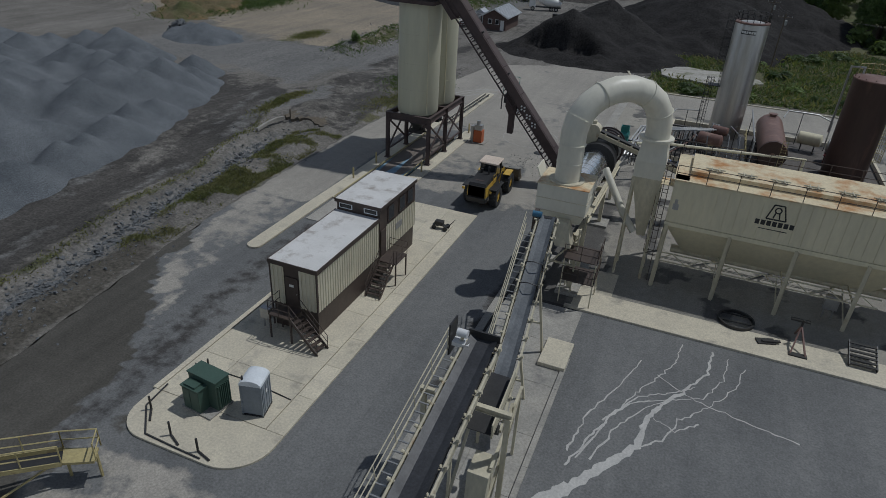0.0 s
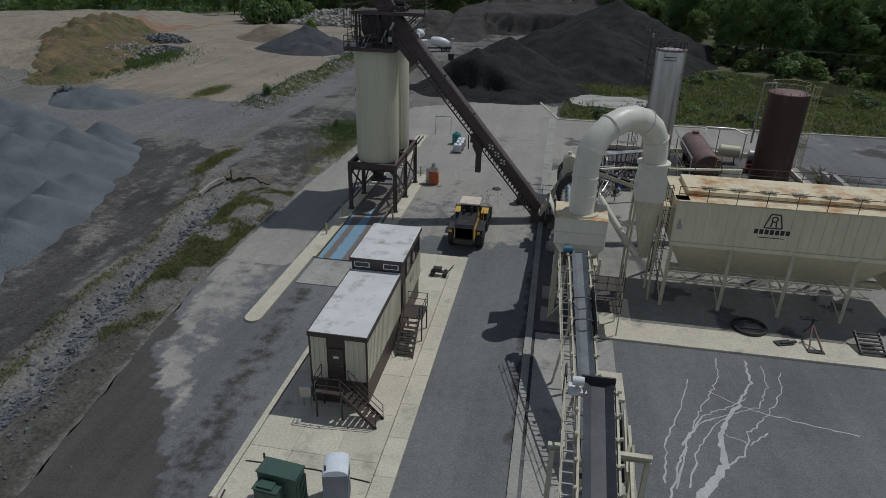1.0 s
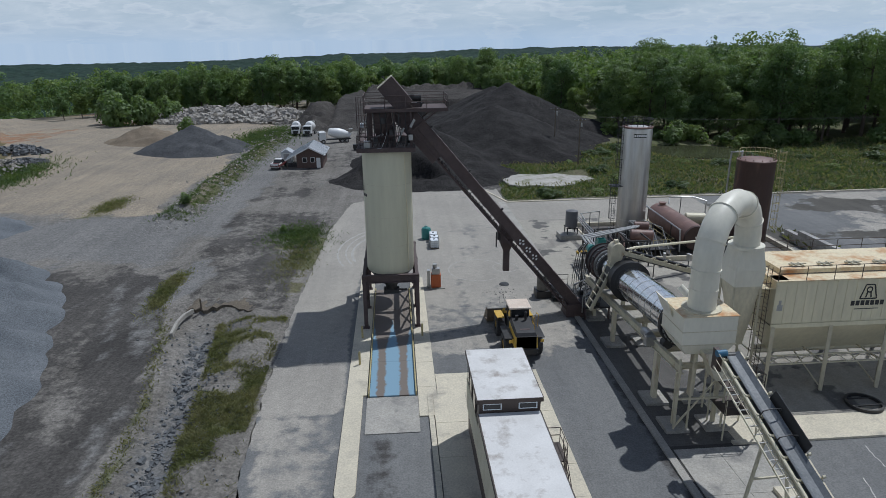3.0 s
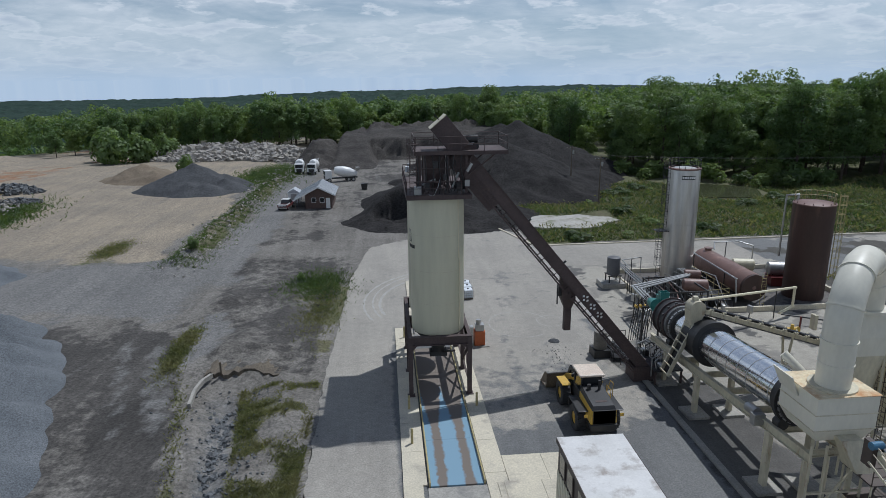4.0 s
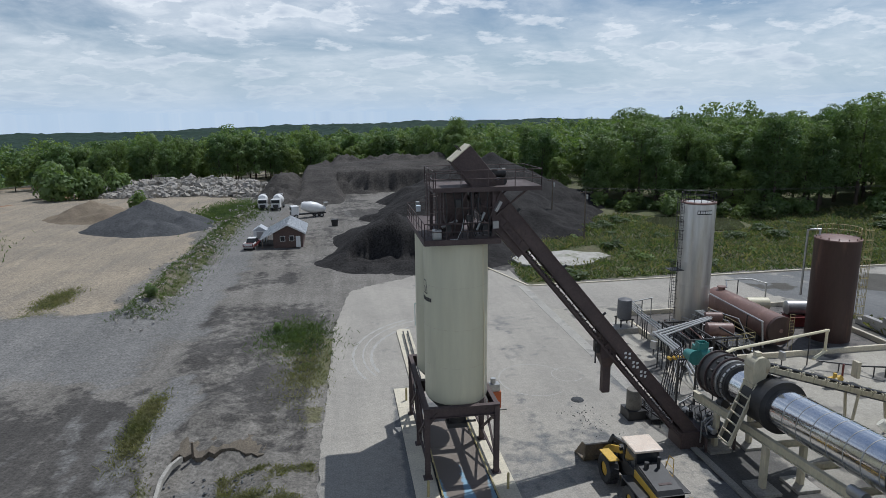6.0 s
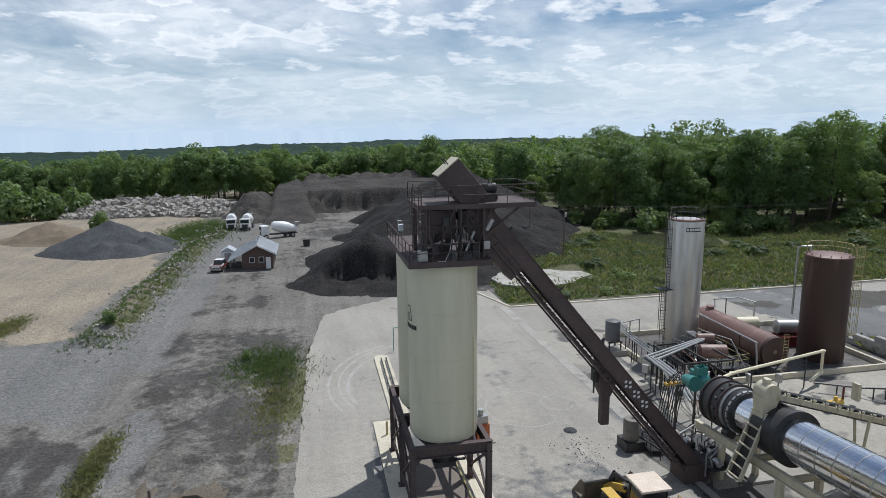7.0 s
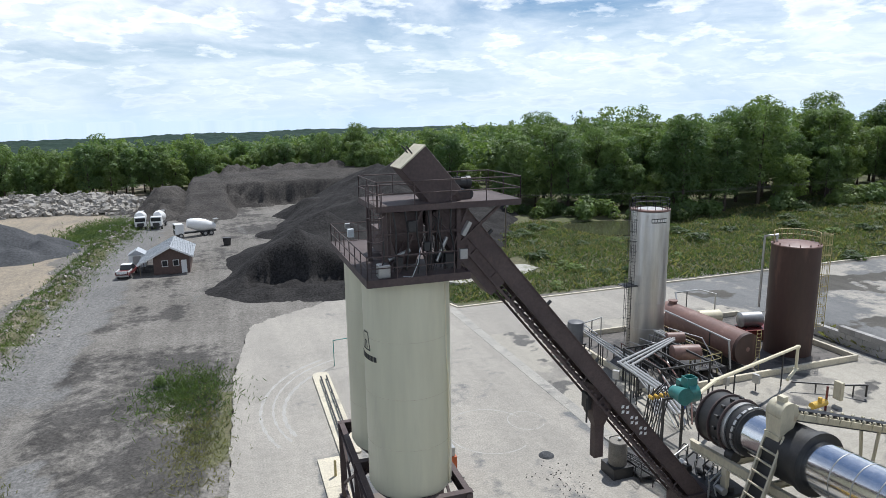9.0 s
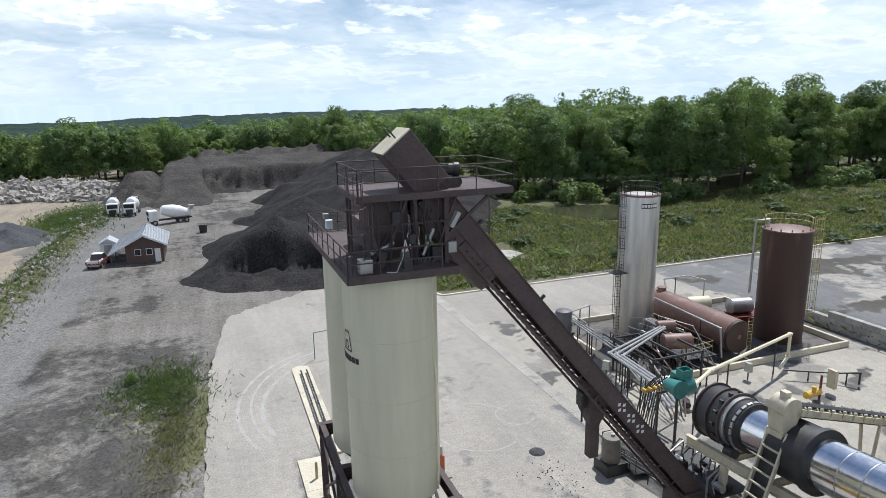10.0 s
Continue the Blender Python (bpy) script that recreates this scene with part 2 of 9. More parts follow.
TAN_HEAP = mat("tan_sand", (0.22, 0.18, 0.13), (0.16, 0.13, 0.10), 0.3, 0.95, fine=4, grain=0.25, bump=0.6, bump_dist=0.12)
BANK = mat("weathered_asphalt_millings", (0.040, 0.037, 0.035), (0.085, 0.078, 0.071), 0.10, 0.95, fine=2.2, grain=0.45, bump=0.8, bump_dist=0.2)
WEEDY = mat("weedy_brown_earth", (0.17, 0.125, 0.080), (0.075, 0.088, 0.036), 0.12, 0.95, fine=3, grain=0.35, bump=0.8, bump_dist=0.2, stain=(0.24, 0.15, 0.08), stain_scale=0.16, stain_lo=0.54, stain_hi=0.66)
SLAB_OLD = mat("weathered_pale_slab", (0.44, 0.42, 0.38), (0.33, 0.32, 0.29), 0.3, 0.9, fine=3, grain=0.2, bump=0.3, stain=(0.16, 0.17, 0.10), stain_scale=0.35, stain_lo=0.52, stain_hi=0.66)
DARK_HEAP = mat("dark_grey_screenings", (0.085, 0.088, 0.092), (0.060, 0.062, 0.066), 0.25, 0.9, fine=3, grain=0.3, bump=0.8, bump_dist=0.2)
ROCK = mat("pale_broken_rock", (0.40, 0.37, 0.32), (0.27, 0.26, 0.25), 0.6, 0.9, fine=4, grain=0.25, bump=0.6, bump_dist=0.1)
RIPRAP = mat("blue_grey_broken_rock", (0.165, 0.172, 0.178), (0.10, 0.105, 0.110), 1.1, 0.9, fine=5, grain=0.25, bump=0.5, bump_dist=0.06)
LEAF_A = mat("leaves_mid_green", (0.108, 0.172, 0.060), (0.160, 0.226, 0.076), 0.09, 0.6, fine=0.5, grain=0.35, bump=0, through_light=0.45)
LEAF_B = mat("leaves_deep_green", (0.084, 0.146, 0.056), (0.122, 0.190, 0.066), 0.07, 0.6, fine=0.5, grain=0.35, bump=0, through_light=0.45)
LEAF_C = mat("leaves_yellow_green", (0.150, 0.214, 0.062), (0.180, 0.240, 0.074), 0.1, 0.6, fine=0.5, grain=0.3, bump=0, through_light=0.45)
GRASS = mat("weeds_and_grass", (0.125, 0.145, 0.058), (0.205, 0.190, 0.105), 0.25, 0.8, fine=2.0, grain=0.35, bump=0, through_light=0.5)
VINE = mat("kudzu_leaves", (0.050, 0.092, 0.030), (0.110, 0.150, 0.050), 0.22, 0.55, fine=2.0, grain=0.35, bump=0, through_light=0.5)
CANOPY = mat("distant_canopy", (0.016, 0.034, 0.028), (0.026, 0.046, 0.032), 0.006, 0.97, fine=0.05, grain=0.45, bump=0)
BARK = mat("grey_brown_bark", (0.11, 0.09, 0.07), (0.075, 0.06, 0.05), 2.0, 0.95, fine=10, grain=0.3, bump=0.6, bump_dist=0.05)
TIMBER = mat("weathered_pole_timber", (0.17, 0.14, 0.11), (0.12, 0.10, 0.08), 2.0, 0.9, fine=14, grain=0.2, bump=0.3, streak=0.2)
INK = mat("black_marking_paint", (0.02, 0.02, 0.02), (0.03, 0.03, 0.03), 1.0, 0.5, fine=6, grain=0.05, bump=0)
WHITE_INK = mat("white_marking_paint", (0.7, 0.7, 0.68), (0.62, 0.62, 0.6), 1.0, 0.5, fine=6, grain=0.05, bump=0)
SEALER = mat("pale_dried_slurry", (0.52, 0.51, 0.48), (0.42, 0.41, 0.39), 0.8, 0.9, fine=8, grain=0.15, bump=0.1)
DIRT = mat("bare_brown_dirt", (0.150, 0.128, 0.100), (0.105, 0.090, 0.072), 0.6, 0.95, fine=8, grain=0.3, bump=0.6, bump_dist=0.05)
WATER = mat("brown_green_pond_water", (0.05, 0.055, 0.03), (0.065, 0.07, 0.04), 0.1, 0.08, fine=1.0, grain=0.05, bump=0.05)

# ---- mesh building ----


class Build:
    """Collects vertices and faces of one mesh."""

    def __init__(self):
        self.v, self.f = [], []

    def add(self, verts, faces):
        k = len(self.v)
        self.v.extend(tuple(p) for p in verts)
        self.f.extend(tuple(i + k for i in q) for q in faces)
        return self

    def box(self, x0, x1, y0, y1, z0, z1):
        return self.add([(x, y, z) for z in (z0, z1) for y in (y0, y1) for x in (x0, x1)],
                        [(0, 2, 3, 1), (4, 5, 7, 6), (0, 1, 5, 4), (2, 6, 7, 3), (0, 4, 6, 2), (1, 3, 7, 5)])

    def frame_of(self, p, q):
        p, q = Vector(p), Vector(q)
        d = (q - p).normalized()
        s = d.cross(Vector((0, 0, 1)))
        s = s.normalized() if s.length > 1e-4 else Vector((1, 0, 0))
        return p, q, s, s.cross(d).normalized()

    def beam(self, p, q, w, h=None):
        """A rectangular bar; w sideways, h upright."""
        h = h or w
        p, q, s, u = self.frame_of(p, q)
        c = [(-1, -1), (1, -1), (1, 1), (-1, 1)]
        vs = [e + s * (a * w / 2) + u * (b * h / 2) for e in (p, q) for a, b in c]
        return self.add(vs, [(3, 2, 1, 0), (4, 5, 6, 7), (0, 1, 5, 4), (1, 2, 6, 5), (2, 3, 7, 6), (3, 0, 4, 7)])

    def ibeam(self, p, q, w, h, t=0.025):
        p, q, s, u = self.frame_of(p, q)
        for k in (-1, 1):
            o = u * (k * (h - t) / 2)
            self.beam(p + o, q + o, w, t)
        return self.beam(p, q, t, h - 2 * t)

    def rod(self, p, q, r, n=8, r2=None, cap=True):
        r2 = r if r2 is None else r2
        p, q, s, u = self.frame_of(p, q)
        a = [2 * math.pi * i / n for i in range(n)]
        vs = [e + (s * math.cos(t) + u * math.sin(t)) * rr for e, rr in ((p, r), (q, r2)) for t in a]
        fs = [(i, (i + 1) % n, n + (i + 1) % n, n + i) for i in range(n)]
        if cap:
            fs += [tuple(range(n - 1, -1, -1)), tuple(range(n, 2 * n))]
        return self.add(vs, fs)

    def tube(self, pts, r, n=8, cap=True):
        """A pipe through points, mitred at the bends; r may be a list."""
        pts = [Vector(p) for p in pts]
        rs = r if isinstance(r, (list, tuple)) else [r] * len(pts)
        ref = None
        vs = []
        for i, p in enumerate(pts):
            a = (pts[i] - pts[i - 1]).normalized() if i else (pts[1] - pts[0]).normalized()
            b = (pts[i + 1] - pts[i]).normalized() if i + 1 < len(pts) else a
            d = (a + b).normalized()
            if ref is None:
                ref = d.cross(Vector((0, 0, 1)))
                ref = ref.normalized() if ref.length > 1e-3 else Vector((1, 0, 0))
            s = (ref - d * ref.dot(d)).normalized()
            ref = s
            u = d.cross(s)
            k = 1 / max(0.5, d.dot(a))
            ax = a.cross(b)
            for j in range(n):
                t = 2 * math.pi * j / n
                o = (s * math.cos(t) + u * math.sin(t)) * rs[i]
                if ax.length > 1e-3:
                    side = ax.cross(d).normalized()
                    o += side * o.dot(side) * (k - 1)
                vs.append(p + o)
        m = len(pts)
        fs = [(i * n + j, i * n + (j + 1) % n, (i + 1) * n + (j + 1) % n, (i + 1) * n + j) for i in range(m - 1) for j in range(n)]
        if cap:
            fs += [tuple(range(n - 1, -1, -1)), tuple(range((m - 1) * n, m * n))]
        return self.add(vs, fs)

    def lathe(self, prof, n=32, c=(0, 0, 0)):
        """Turns (radius, z) pairs round the upright axis through c; closes ends of radius 0."""
        vs = [(c[0] + r * math.cos(2 * math.pi * j / n), c[1] + r * math.sin(2 * math.pi * j / n), c[2] + z) for r, z in prof for j in range(n)]
        fs = [(i * n + j, i * n + (j + 1) % n, (i + 1) * n + (j + 1) % n, (i + 1) * n + j) for i in range(len(prof) - 1) for j in range(n)]
        return self.add(vs, fs)

    def prism(self, poly, z0, z1):
        n = len(poly)
        vs = [(x, y, z) for z in (z0, z1) for x, y in poly]
        fs = [tuple(range(n - 1, -1, -1)), tuple(range(n, 2 * n))] + [(i, (i + 1) % n, n + (i + 1) % n, n + i) for i in range(n)]
        return self.add(vs, fs)

    def slab(self, corners, t):
        """A plate of thickness t under four corners (counted round, seen from above)."""
        c = [Vector(p) for p in corners]
        nrm = (c[1] - c[0]).cross(c[2] - c[0]).normalized()
        vs = c + [p - nrm * t for p in c]
        n = len(c)
        fs = [tuple(range(n)), tuple(range(2 * n - 1, n - 1, -1))] + [((i + 1) % n, i, n + i, n + (i + 1) % n) for i in range(n)]
        return self.add(vs, fs)

    def hull(self, lower, upper):
        """Joins two rings of equal length."""
        n = len(lower)
        fs = [tuple(range(n - 1, -1, -1)), tuple(range(n, 2 * n))] + [(i, (i + 1) % n, n + (i + 1) % n, n + i) for i in range(n)]
        return self.add(list(lower) + list(upper), fs)

    def mesh(self, name, smooth=False):
        me = bpy.data.meshes.new(name)
        me.from_pydata(self.v, [], self.f)
        if smooth:
            me.shade_smooth()
            me.set_sharp_from_angle(angle=radians(35))
        me.update()
        return me


def thing(name, x, y, z, label, category, rz=0, group="", kind=""):
    ob = new(name)
    ob.empty_display_size = 0.3
    ob.matrix_world = pose(x, y, z, 0, 0, rz)
    return tagged(ob, label, category, group, kind)


def part(name, b, material, parent, label="", smooth=False, bevel=0.0):
    me = b.mesh(name, smooth) if isinstance(b, Build) else b
    if not me.materials:
        me.materials.append(material)
    ob = new(name, me)
    ob.parent = parent
    if bevel:
        md = ob.modifiers.new("bevel", "BEVEL")
        md.width, md.segments, md.limit_method = bevel, 2, "ANGLE"
    if label:
        ob["label"] = label
    return ob


def solid(name, b, material, label, category, smooth=False, bevel=0.0, kind="", at=None, group=""):
    """A thing that is one mesh."""
    ob = part(name, b, material, None, "", smooth, bevel)
    if at is not None:
        ob.matrix_world = at
    return tagged(ob, label, category, group, kind)


def bars(count, size, deep=0.006):
    """A row of plain upright bars, standing for a maker's name, centred, with its foot at zero."""
    b = Build()
    w = size * 0.72
    for k in range(count):
        x = (k - (count - 1) / 2) * w
        b.box(x - 0.38 * w, x + 0.38 * w, 0.0, 0.72 * size, -deep, deep)
    return b


def letters(name, count, size, m, material, parent, label=""):
    me = bars(count, size).mesh(name)
    me.transform(m)
    me.materials.clear()
    me.materials.append(material)
    return part(name, me, material, parent, label)


def railing(b, pts, h=1.05, r=0.025, gap=1.6, mid=True, toe=False):
    """Posts, top rail and mid rail along points of a walkway's edge."""
    pts = [Vector(p) for p in pts]
    for a, c in zip(pts, pts[1:]):
        k = max(1, round((c - a).length / gap))
        for i in range(k + 1):
            p = a.lerp(c, i / k)
            b.rod(p, p + Vector((0, 0, h)), r, 5)
        for z in ((h, h * 0.5) if mid else (h,)):
            b.rod(a + Vector((0, 0, z)), c + Vector((0, 0, z)), r, 5)
        if toe:
            b.beam(a + Vector((0, 0, 0.06)), c + Vector((0, 0, 0.06)), 0.012, 0.12)


def caged_ladder(b, x, y, z0, z1, nx, ny, w=0.5, cage_from=2.3, r=0.025):
    """A ladder at (x, y), with its cage standing out along (nx, ny)."""
    n = Vector((nx, ny, 0)).normalized()
    s = Vector((-n.y, n.x, 0))
    o = Vector((x, y, 0))
    for k in (-1, 1):
        p = o + s * (k * w / 2)
        b.rod((p.x, p.y, z0), (p.x, p.y, z1), r, 5)
    z = z0 + 0.3
    while z < z1:
        p, q = o - s * (w / 2), o + s * (w / 2)
        b.rod((p.x, p.y, z), (q.x, q.y, z), r * 0.7, 4)
        z += 0.32
    if cage_from is None:
        return
    ring = [o + s * (0.38 * math.cos(t)) + n * (0.72 * math.sin(t)) for t in [math.pi * i / 6 for i in range(7)]]
    z = z0 + cage_from
    while z <= z1 + 0.05:
        b.tube([(p.x, p.y, z) for p in ring], r * 0.9, 4)
        z += 1.0
    for p in ring[1:-1]:
        b.rod((p.x, p.y, z0 + cage_from), (p.x, p.y, z1), r * 0.7, 4)

# ---- ground ----


def smoothstep(a, b, x):
    t = np.clip((x - a) / (b - a), 0, 1)
    return t * t * (3 - 2 * t)


def fbm(x, y, f=0.1, n=4, seed=0.0):
    """Cheap smooth noise from sums of turned sines, about -1 to 1."""
    out, amp = np.zeros_like(x, dtype=float), 1.0
    for k in range(n):
        a = 1.3 + 2.1 * k + seed
        u, v = x * math.cos(a) + y * math.sin(a), -x * math.sin(a) + y * math.cos(a)
        out += amp * np.sin(u * f * 6.28 + 1.7 * np.sin(v * f * 4.1 + k + seed) + seed * 3 + k * 1.9) * np.cos(v * f * 5.3 + 2.2 * k + seed)
        amp *= 0.55
        f *= 2.03
    return out


LATTICE = np.random.default_rng(77).random((256, 256))


def cloudy(x, y, f=0.1, n=4, seed=0.0):
    """Natural-looking noise from a random lattice, in octaves, about -1 to 1."""
    out, amp = np.zeros_like(x, dtype=float), 1.0
    for k in range(n):
        a = 0.7 + 1.1 * k + seed
        u = (x * math.cos(a) + y * math.sin(a)) * f + 37.3 * (k + seed)
        v = (-x * math.sin(a) + y * math.cos(a)) * f + 11.9 * (k + seed)
        iu, iv = np.floor(u).astype(int), np.floor(v).astype(int)
        fu, fv = u - iu, v - iv
        fu, fv = fu * fu * (3 - 2 * fu), fv * fv * (3 - 2 * fv)
        g = lambda i, j: LATTICE[(iu + i) % 256, (iv + j) % 256]
        out += amp * (2.6 * ((g(0, 0) * (1 - fu) + g(1, 0) * fu) * (1 - fv) + (g(0, 1) * (1 - fu) + g(1, 1) * fu) * fv) - 1.3)
        amp *= 0.55
        f *= 2.07
    return out


def streaky(x, y, lean, across=0.5, along=0.03, seed=0.0):
    """Noise drawn out along a direction that leans from north by lean (radians), like wheel tracks."""
    c, sn = math.cos(lean), math.sin(lean)
    u, v = x * c - y * sn, x * sn + y * c
    out = np.zeros_like(x, dtype=float)
    for k in range(3):
        w = 2.1 ** k
        p, q = u * across * w + 19.7 * (k + seed), v * along * w + 7.3 * (k + seed)
        iu, iv = np.floor(p).astype(int), np.floor(q).astype(int)
        fu, fv = p - iu, q - iv
        fu, fv = fu * fu * (3 - 2 * fu), fv * fv * (3 - 2 * fv)
        g = lambda i, j: LATTICE[(iu + i) % 256, (iv + j) % 256]
        out += 0.6 ** k * (2.6 * ((g(0, 0) * (1 - fu) + g(1, 0) * fu) * (1 - fv) + (g(0, 1) * (1 - fu) + g(1, 1) * fu) * fv) - 1.3)
    return out


def axis(fine0, fine1, step, far):
    a = list(np.arange(fine0, fine1 + step / 2, step))
    d, x = step, fine1
    while x < far:
        d *= 1.22
        x += d
        a.append(x)
    d, x = step, fine0
    while x > -far:
        d *= 1.22
        x -= d
        a.insert(0, x)
    return np.array(a)


def yard_left(y):
    """The west edge of the paved yard."""
    return np.interp(y, [-60, -30, -22, -16, -9, 0, 15, 29, 44, 58, 66, 70], [-4, -6.5, -7.6, -8.4, -9.1, -9.5, -9.5, -9.1, -8.6, -6.6, -3.6, -1.0])


def verge_left(y):
    """The west edge of the weedy verge, along the haul road."""
    return np.interp(y, [-40, -22, -10, 0, 10, 20, 28, 34], [-13.0, -15.2, -17.4, -18.4, -20.4, -23.6, -25.4, -24.6])


def ditch_line(y):
    """The middle of the stone-lined ditch."""
    return np.interp(y, [-34, -22, -15, -5, 0, 5, 11, 20], [-10.6, -12.2, -13.6, -15.0, -15.4, -16.0, -16.9, -18.4])


POND = (68.0, 98.5, 10.0, 9.5)                          # centre and half-widths


def terrain(x, y):
    h = np.full_like(x, -0.03, dtype=float)
    west = smoothstep(0.0, 2.5, yard_left(y) - x)                    # off the pavement
    n = fbm(x, y, 0.06, 4, 0.3)
    verge = west * smoothstep(-1.5, 2.0, x - verge_left(y)) * smoothstep(46, 36, y) * smoothstep(-40, -18, y)
    h += verge * (0.25 + 0.35 * n - 0.8 * np.exp(-((x - ditch_line(y)) / 1.3) ** 2) * smoothstep(15, 11, y))
    h -= 0.55 * np.exp(-((x + 16.4) / 3.4) ** 4) * smoothstep(16.9, 16.2, y) * smoothstep(8, 14, y)
    h += west * 0.07 * n
    # low spoil ridge beside the haul road, and the raised quarry floor edge
    ridge = np.exp(-((x + 31.5 - 0.02 * (y - 60)) / 2.4) ** 2) * smoothstep(44, 54, y) * smoothstep(150, 130, y)
    h += ridge * (1.3 + 0.7 * fbm(x, y, 0.12, 3, 2.0))
    # quarry bank far to the west
    bank = smoothstep(-100, -106, x + 0.35 * (y - 120)) * smoothstep(60, 80, y) * smoothstep(220, 190, y)
    h += bank * (2.6 + 1.0 * fbm(x, y, 0.05, 4, 5.0))
    # meadow beyond the service road rises towards the wood
    mead = smoothstep(57, 66, y) * smoothstep(18, 40, x)
    h += (1 - np.exp(-(((x - POND[0]) / (1.25 * POND[2])) ** 2 + ((y - POND[1]) / (1.25 * POND[3])) ** 2) ** 3)) * mead * (0.5 + 0.5 * fbm(x, y, 0.03, 3, 1.0)) + smoothstep(95, 150, x) * smoothstep(20, 60, y) * 4.0
    far = smoothstep(260, 900, np.hypot(x, y))
    r = np.hypot(x, y)
    h += far * 5 * fbm(x, y, 0.0016, 3, 3.0) - smoothstep(150, 1100, r) * (44 + 58 * smoothstep(0.15, -0.75, x / (r + 1)))
    h -= smoothstep(1200, 4200, r) * (18 + 34 * smoothstep(0.3, -0.4, x / (r + 1)))
    h += smoothstep(1500, 4000, r) * 7 * fbm(x, y, 0.0006, 2, 1.0)
    return h


gx, gy = axis(-100, 100, 1.0, 4300), axis(-60, 190, 1.0, 4300)
GX, GY = np.meshgrid(gx, gy)
GZ = terrain(GX, GY)
nx_, ny_ = len(gx), len(gy)
gm = bpy.data.meshes.new("ground")
idx = np.arange(nx_ * ny_).reshape(ny_, nx_)
quads = np.stack([idx[:-1, :-1], idx[:-1, 1:], idx[1:, 1:], idx[1:, :-1]], -1).reshape(-1, 4)
gm.from_pydata(np.stack([GX, GY, GZ], -1).reshape(-1, 3).tolist(), [], quads.tolist())
gm.shade_smooth()


def zone(mesh, name, r, g, b):
    at = mesh.color_attributes.new(name, "FLOAT_COLOR", "POINT")
    flat = np.stack([r, g, b, np.ones_like(r)], -1).reshape(-1).astype(np.float32)
    at.data.foreach_set("color", flat)


N1, N2 = cloudy(GX, GY, 0.07, 5, 0.7), cloudy(GX, GY, 0.3, 4, 4.4)
def patch(x, y, cx, cy, rx, ry, rag=0.5):
    """A ragged oval, 1 inside and 0 outside."""
    d = np.hypot((x - cx) / rx, (y - cy) / ry)
    return smoothstep(1.25, 0.75, d + rag * cloudy(x, y, 0.35, 4, 2.4))


OFF = yard_left(GY) - GX                                 # metres west of the pavement
VW = GX - verge_left(GY)                                 # metres inside the verge
DX_ = GX - ditch_line(GY)
on_verge = smoothstep(-0.6, 0.8, VW + 0.5 * N2) * smoothstep(0.1, 0.9, OFF) * smoothstep(36, 33, GY)
south = smoothstep(15.5, 13.5, GY)
grass = on_verge * south * smoothstep(1.2, 2.0, DX_ + 0.5 * N2) * smoothstep(-0.15, 0.6, N1 + 0.8 * N2 + 0.5 * smoothstep(-14, -2, GY) - 0.25)
grass = np.maximum(grass, 0.75 * on_verge * south * np.exp(-((VW - 0.5) / 0.55) ** 2) * smoothstep(-0.5, 0.3, N2))
grass = np.maximum(grass, 0.7 * on_verge * south * np.exp(-((VW - 2.9) / 0.4) ** 2) * smoothstep(-0.3, 0.4, N2))
grass = np.maximum(grass, patch(GX, GY, -23.4, 22.5, 1.0, 5.0))
grass = np.maximum(grass, patch(GX, GY, -12.6, 41.0, 3.0, 5.0, 0.6))
grass = np.maximum(grass, 0.85 * patch(GX, GY, -11.0, 31.0, 1.7, 7.0, 0.8))
grass = np.maximum(grass, smoothstep(0.0, 0.5, N1 + 0.3 * smoothstep(50, 80, GY)) * smoothstep(3.2, 1.0, np.abs(GX + 31.5 - 0.02 * (GY - 60))) * smoothstep(48, 60, GY) * smoothstep(155, 140, GY))
grass = np.maximum(grass, patch(GX, GY, -45, 62, 2.2, 5.0, 0.8) * 0.8)
meadow = smoothstep(57.5, 60, GY + 0.8 * N1) * smoothstep(17.0, 20.0, GX - 0.12 * (GY - 60))
grass = np.maximum(grass, meadow)
grass = np.maximum(grass, smoothstep(205, 225, np.hypot(GX + 10, GY - 20)) * smoothstep(-0.5, 0.1, N1 + smoothstep(-60, 0, GX)))
grass = np.maximum(grass, 0.95 * patch(GX, GY, -76, 82, 7.0, 16.0, 0.5))
grass = np.maximum(grass, 0.8 * smoothstep(0.1, 0.5, N1) * smoothstep(-118, -126, GX) * smoothstep(90, 120, GY))
haul = smoothstep(0.6, -0.6, VW + 0.5 * N2) * smoothstep(33.0, 30.5, GY + 1.4 * N2 + 2.6 * smoothstep(-30, -25, GX))
streak = streaky(GX, GY, -0.27, 0.45, 0.03, 6.0)
dark = haul * (0.72 + 0.30 * streak + 0.22 * N1)
millyard = smoothstep(60, 68, GY + 4 * N1) * smoothstep(-27, -19, GX + 2 * N1 - 0.03 * (GY - 70)) * (1 - meadow) * smoothstep(215, 200, GY)
dark = np.maximum(dark, millyard * (0.46 + 0.26 * N1 + 0.22 * N2 + 0.10 * streaky(GX, GY, -0.06, 0.5, 0.03, 1.0)))
bare = smoothstep(0.4, 1.4, OFF) * smoothstep(-23.0, -20.5, GX + 0.12 * (GY - 20)) * smoothstep(60, 50, GY) * smoothstep(15.5, 17.5, GY)
dark = np.maximum(dark, bare * (0.60 + 0.16 * N2))
dark = np.maximum(dark, on_verge * south * 0.36)
mud = smoothstep(-0.4, 0.8, OFF) * smoothstep(4.2, 2.6, OFF + 0.6 * N2) * smoothstep(-11, -17, GY)
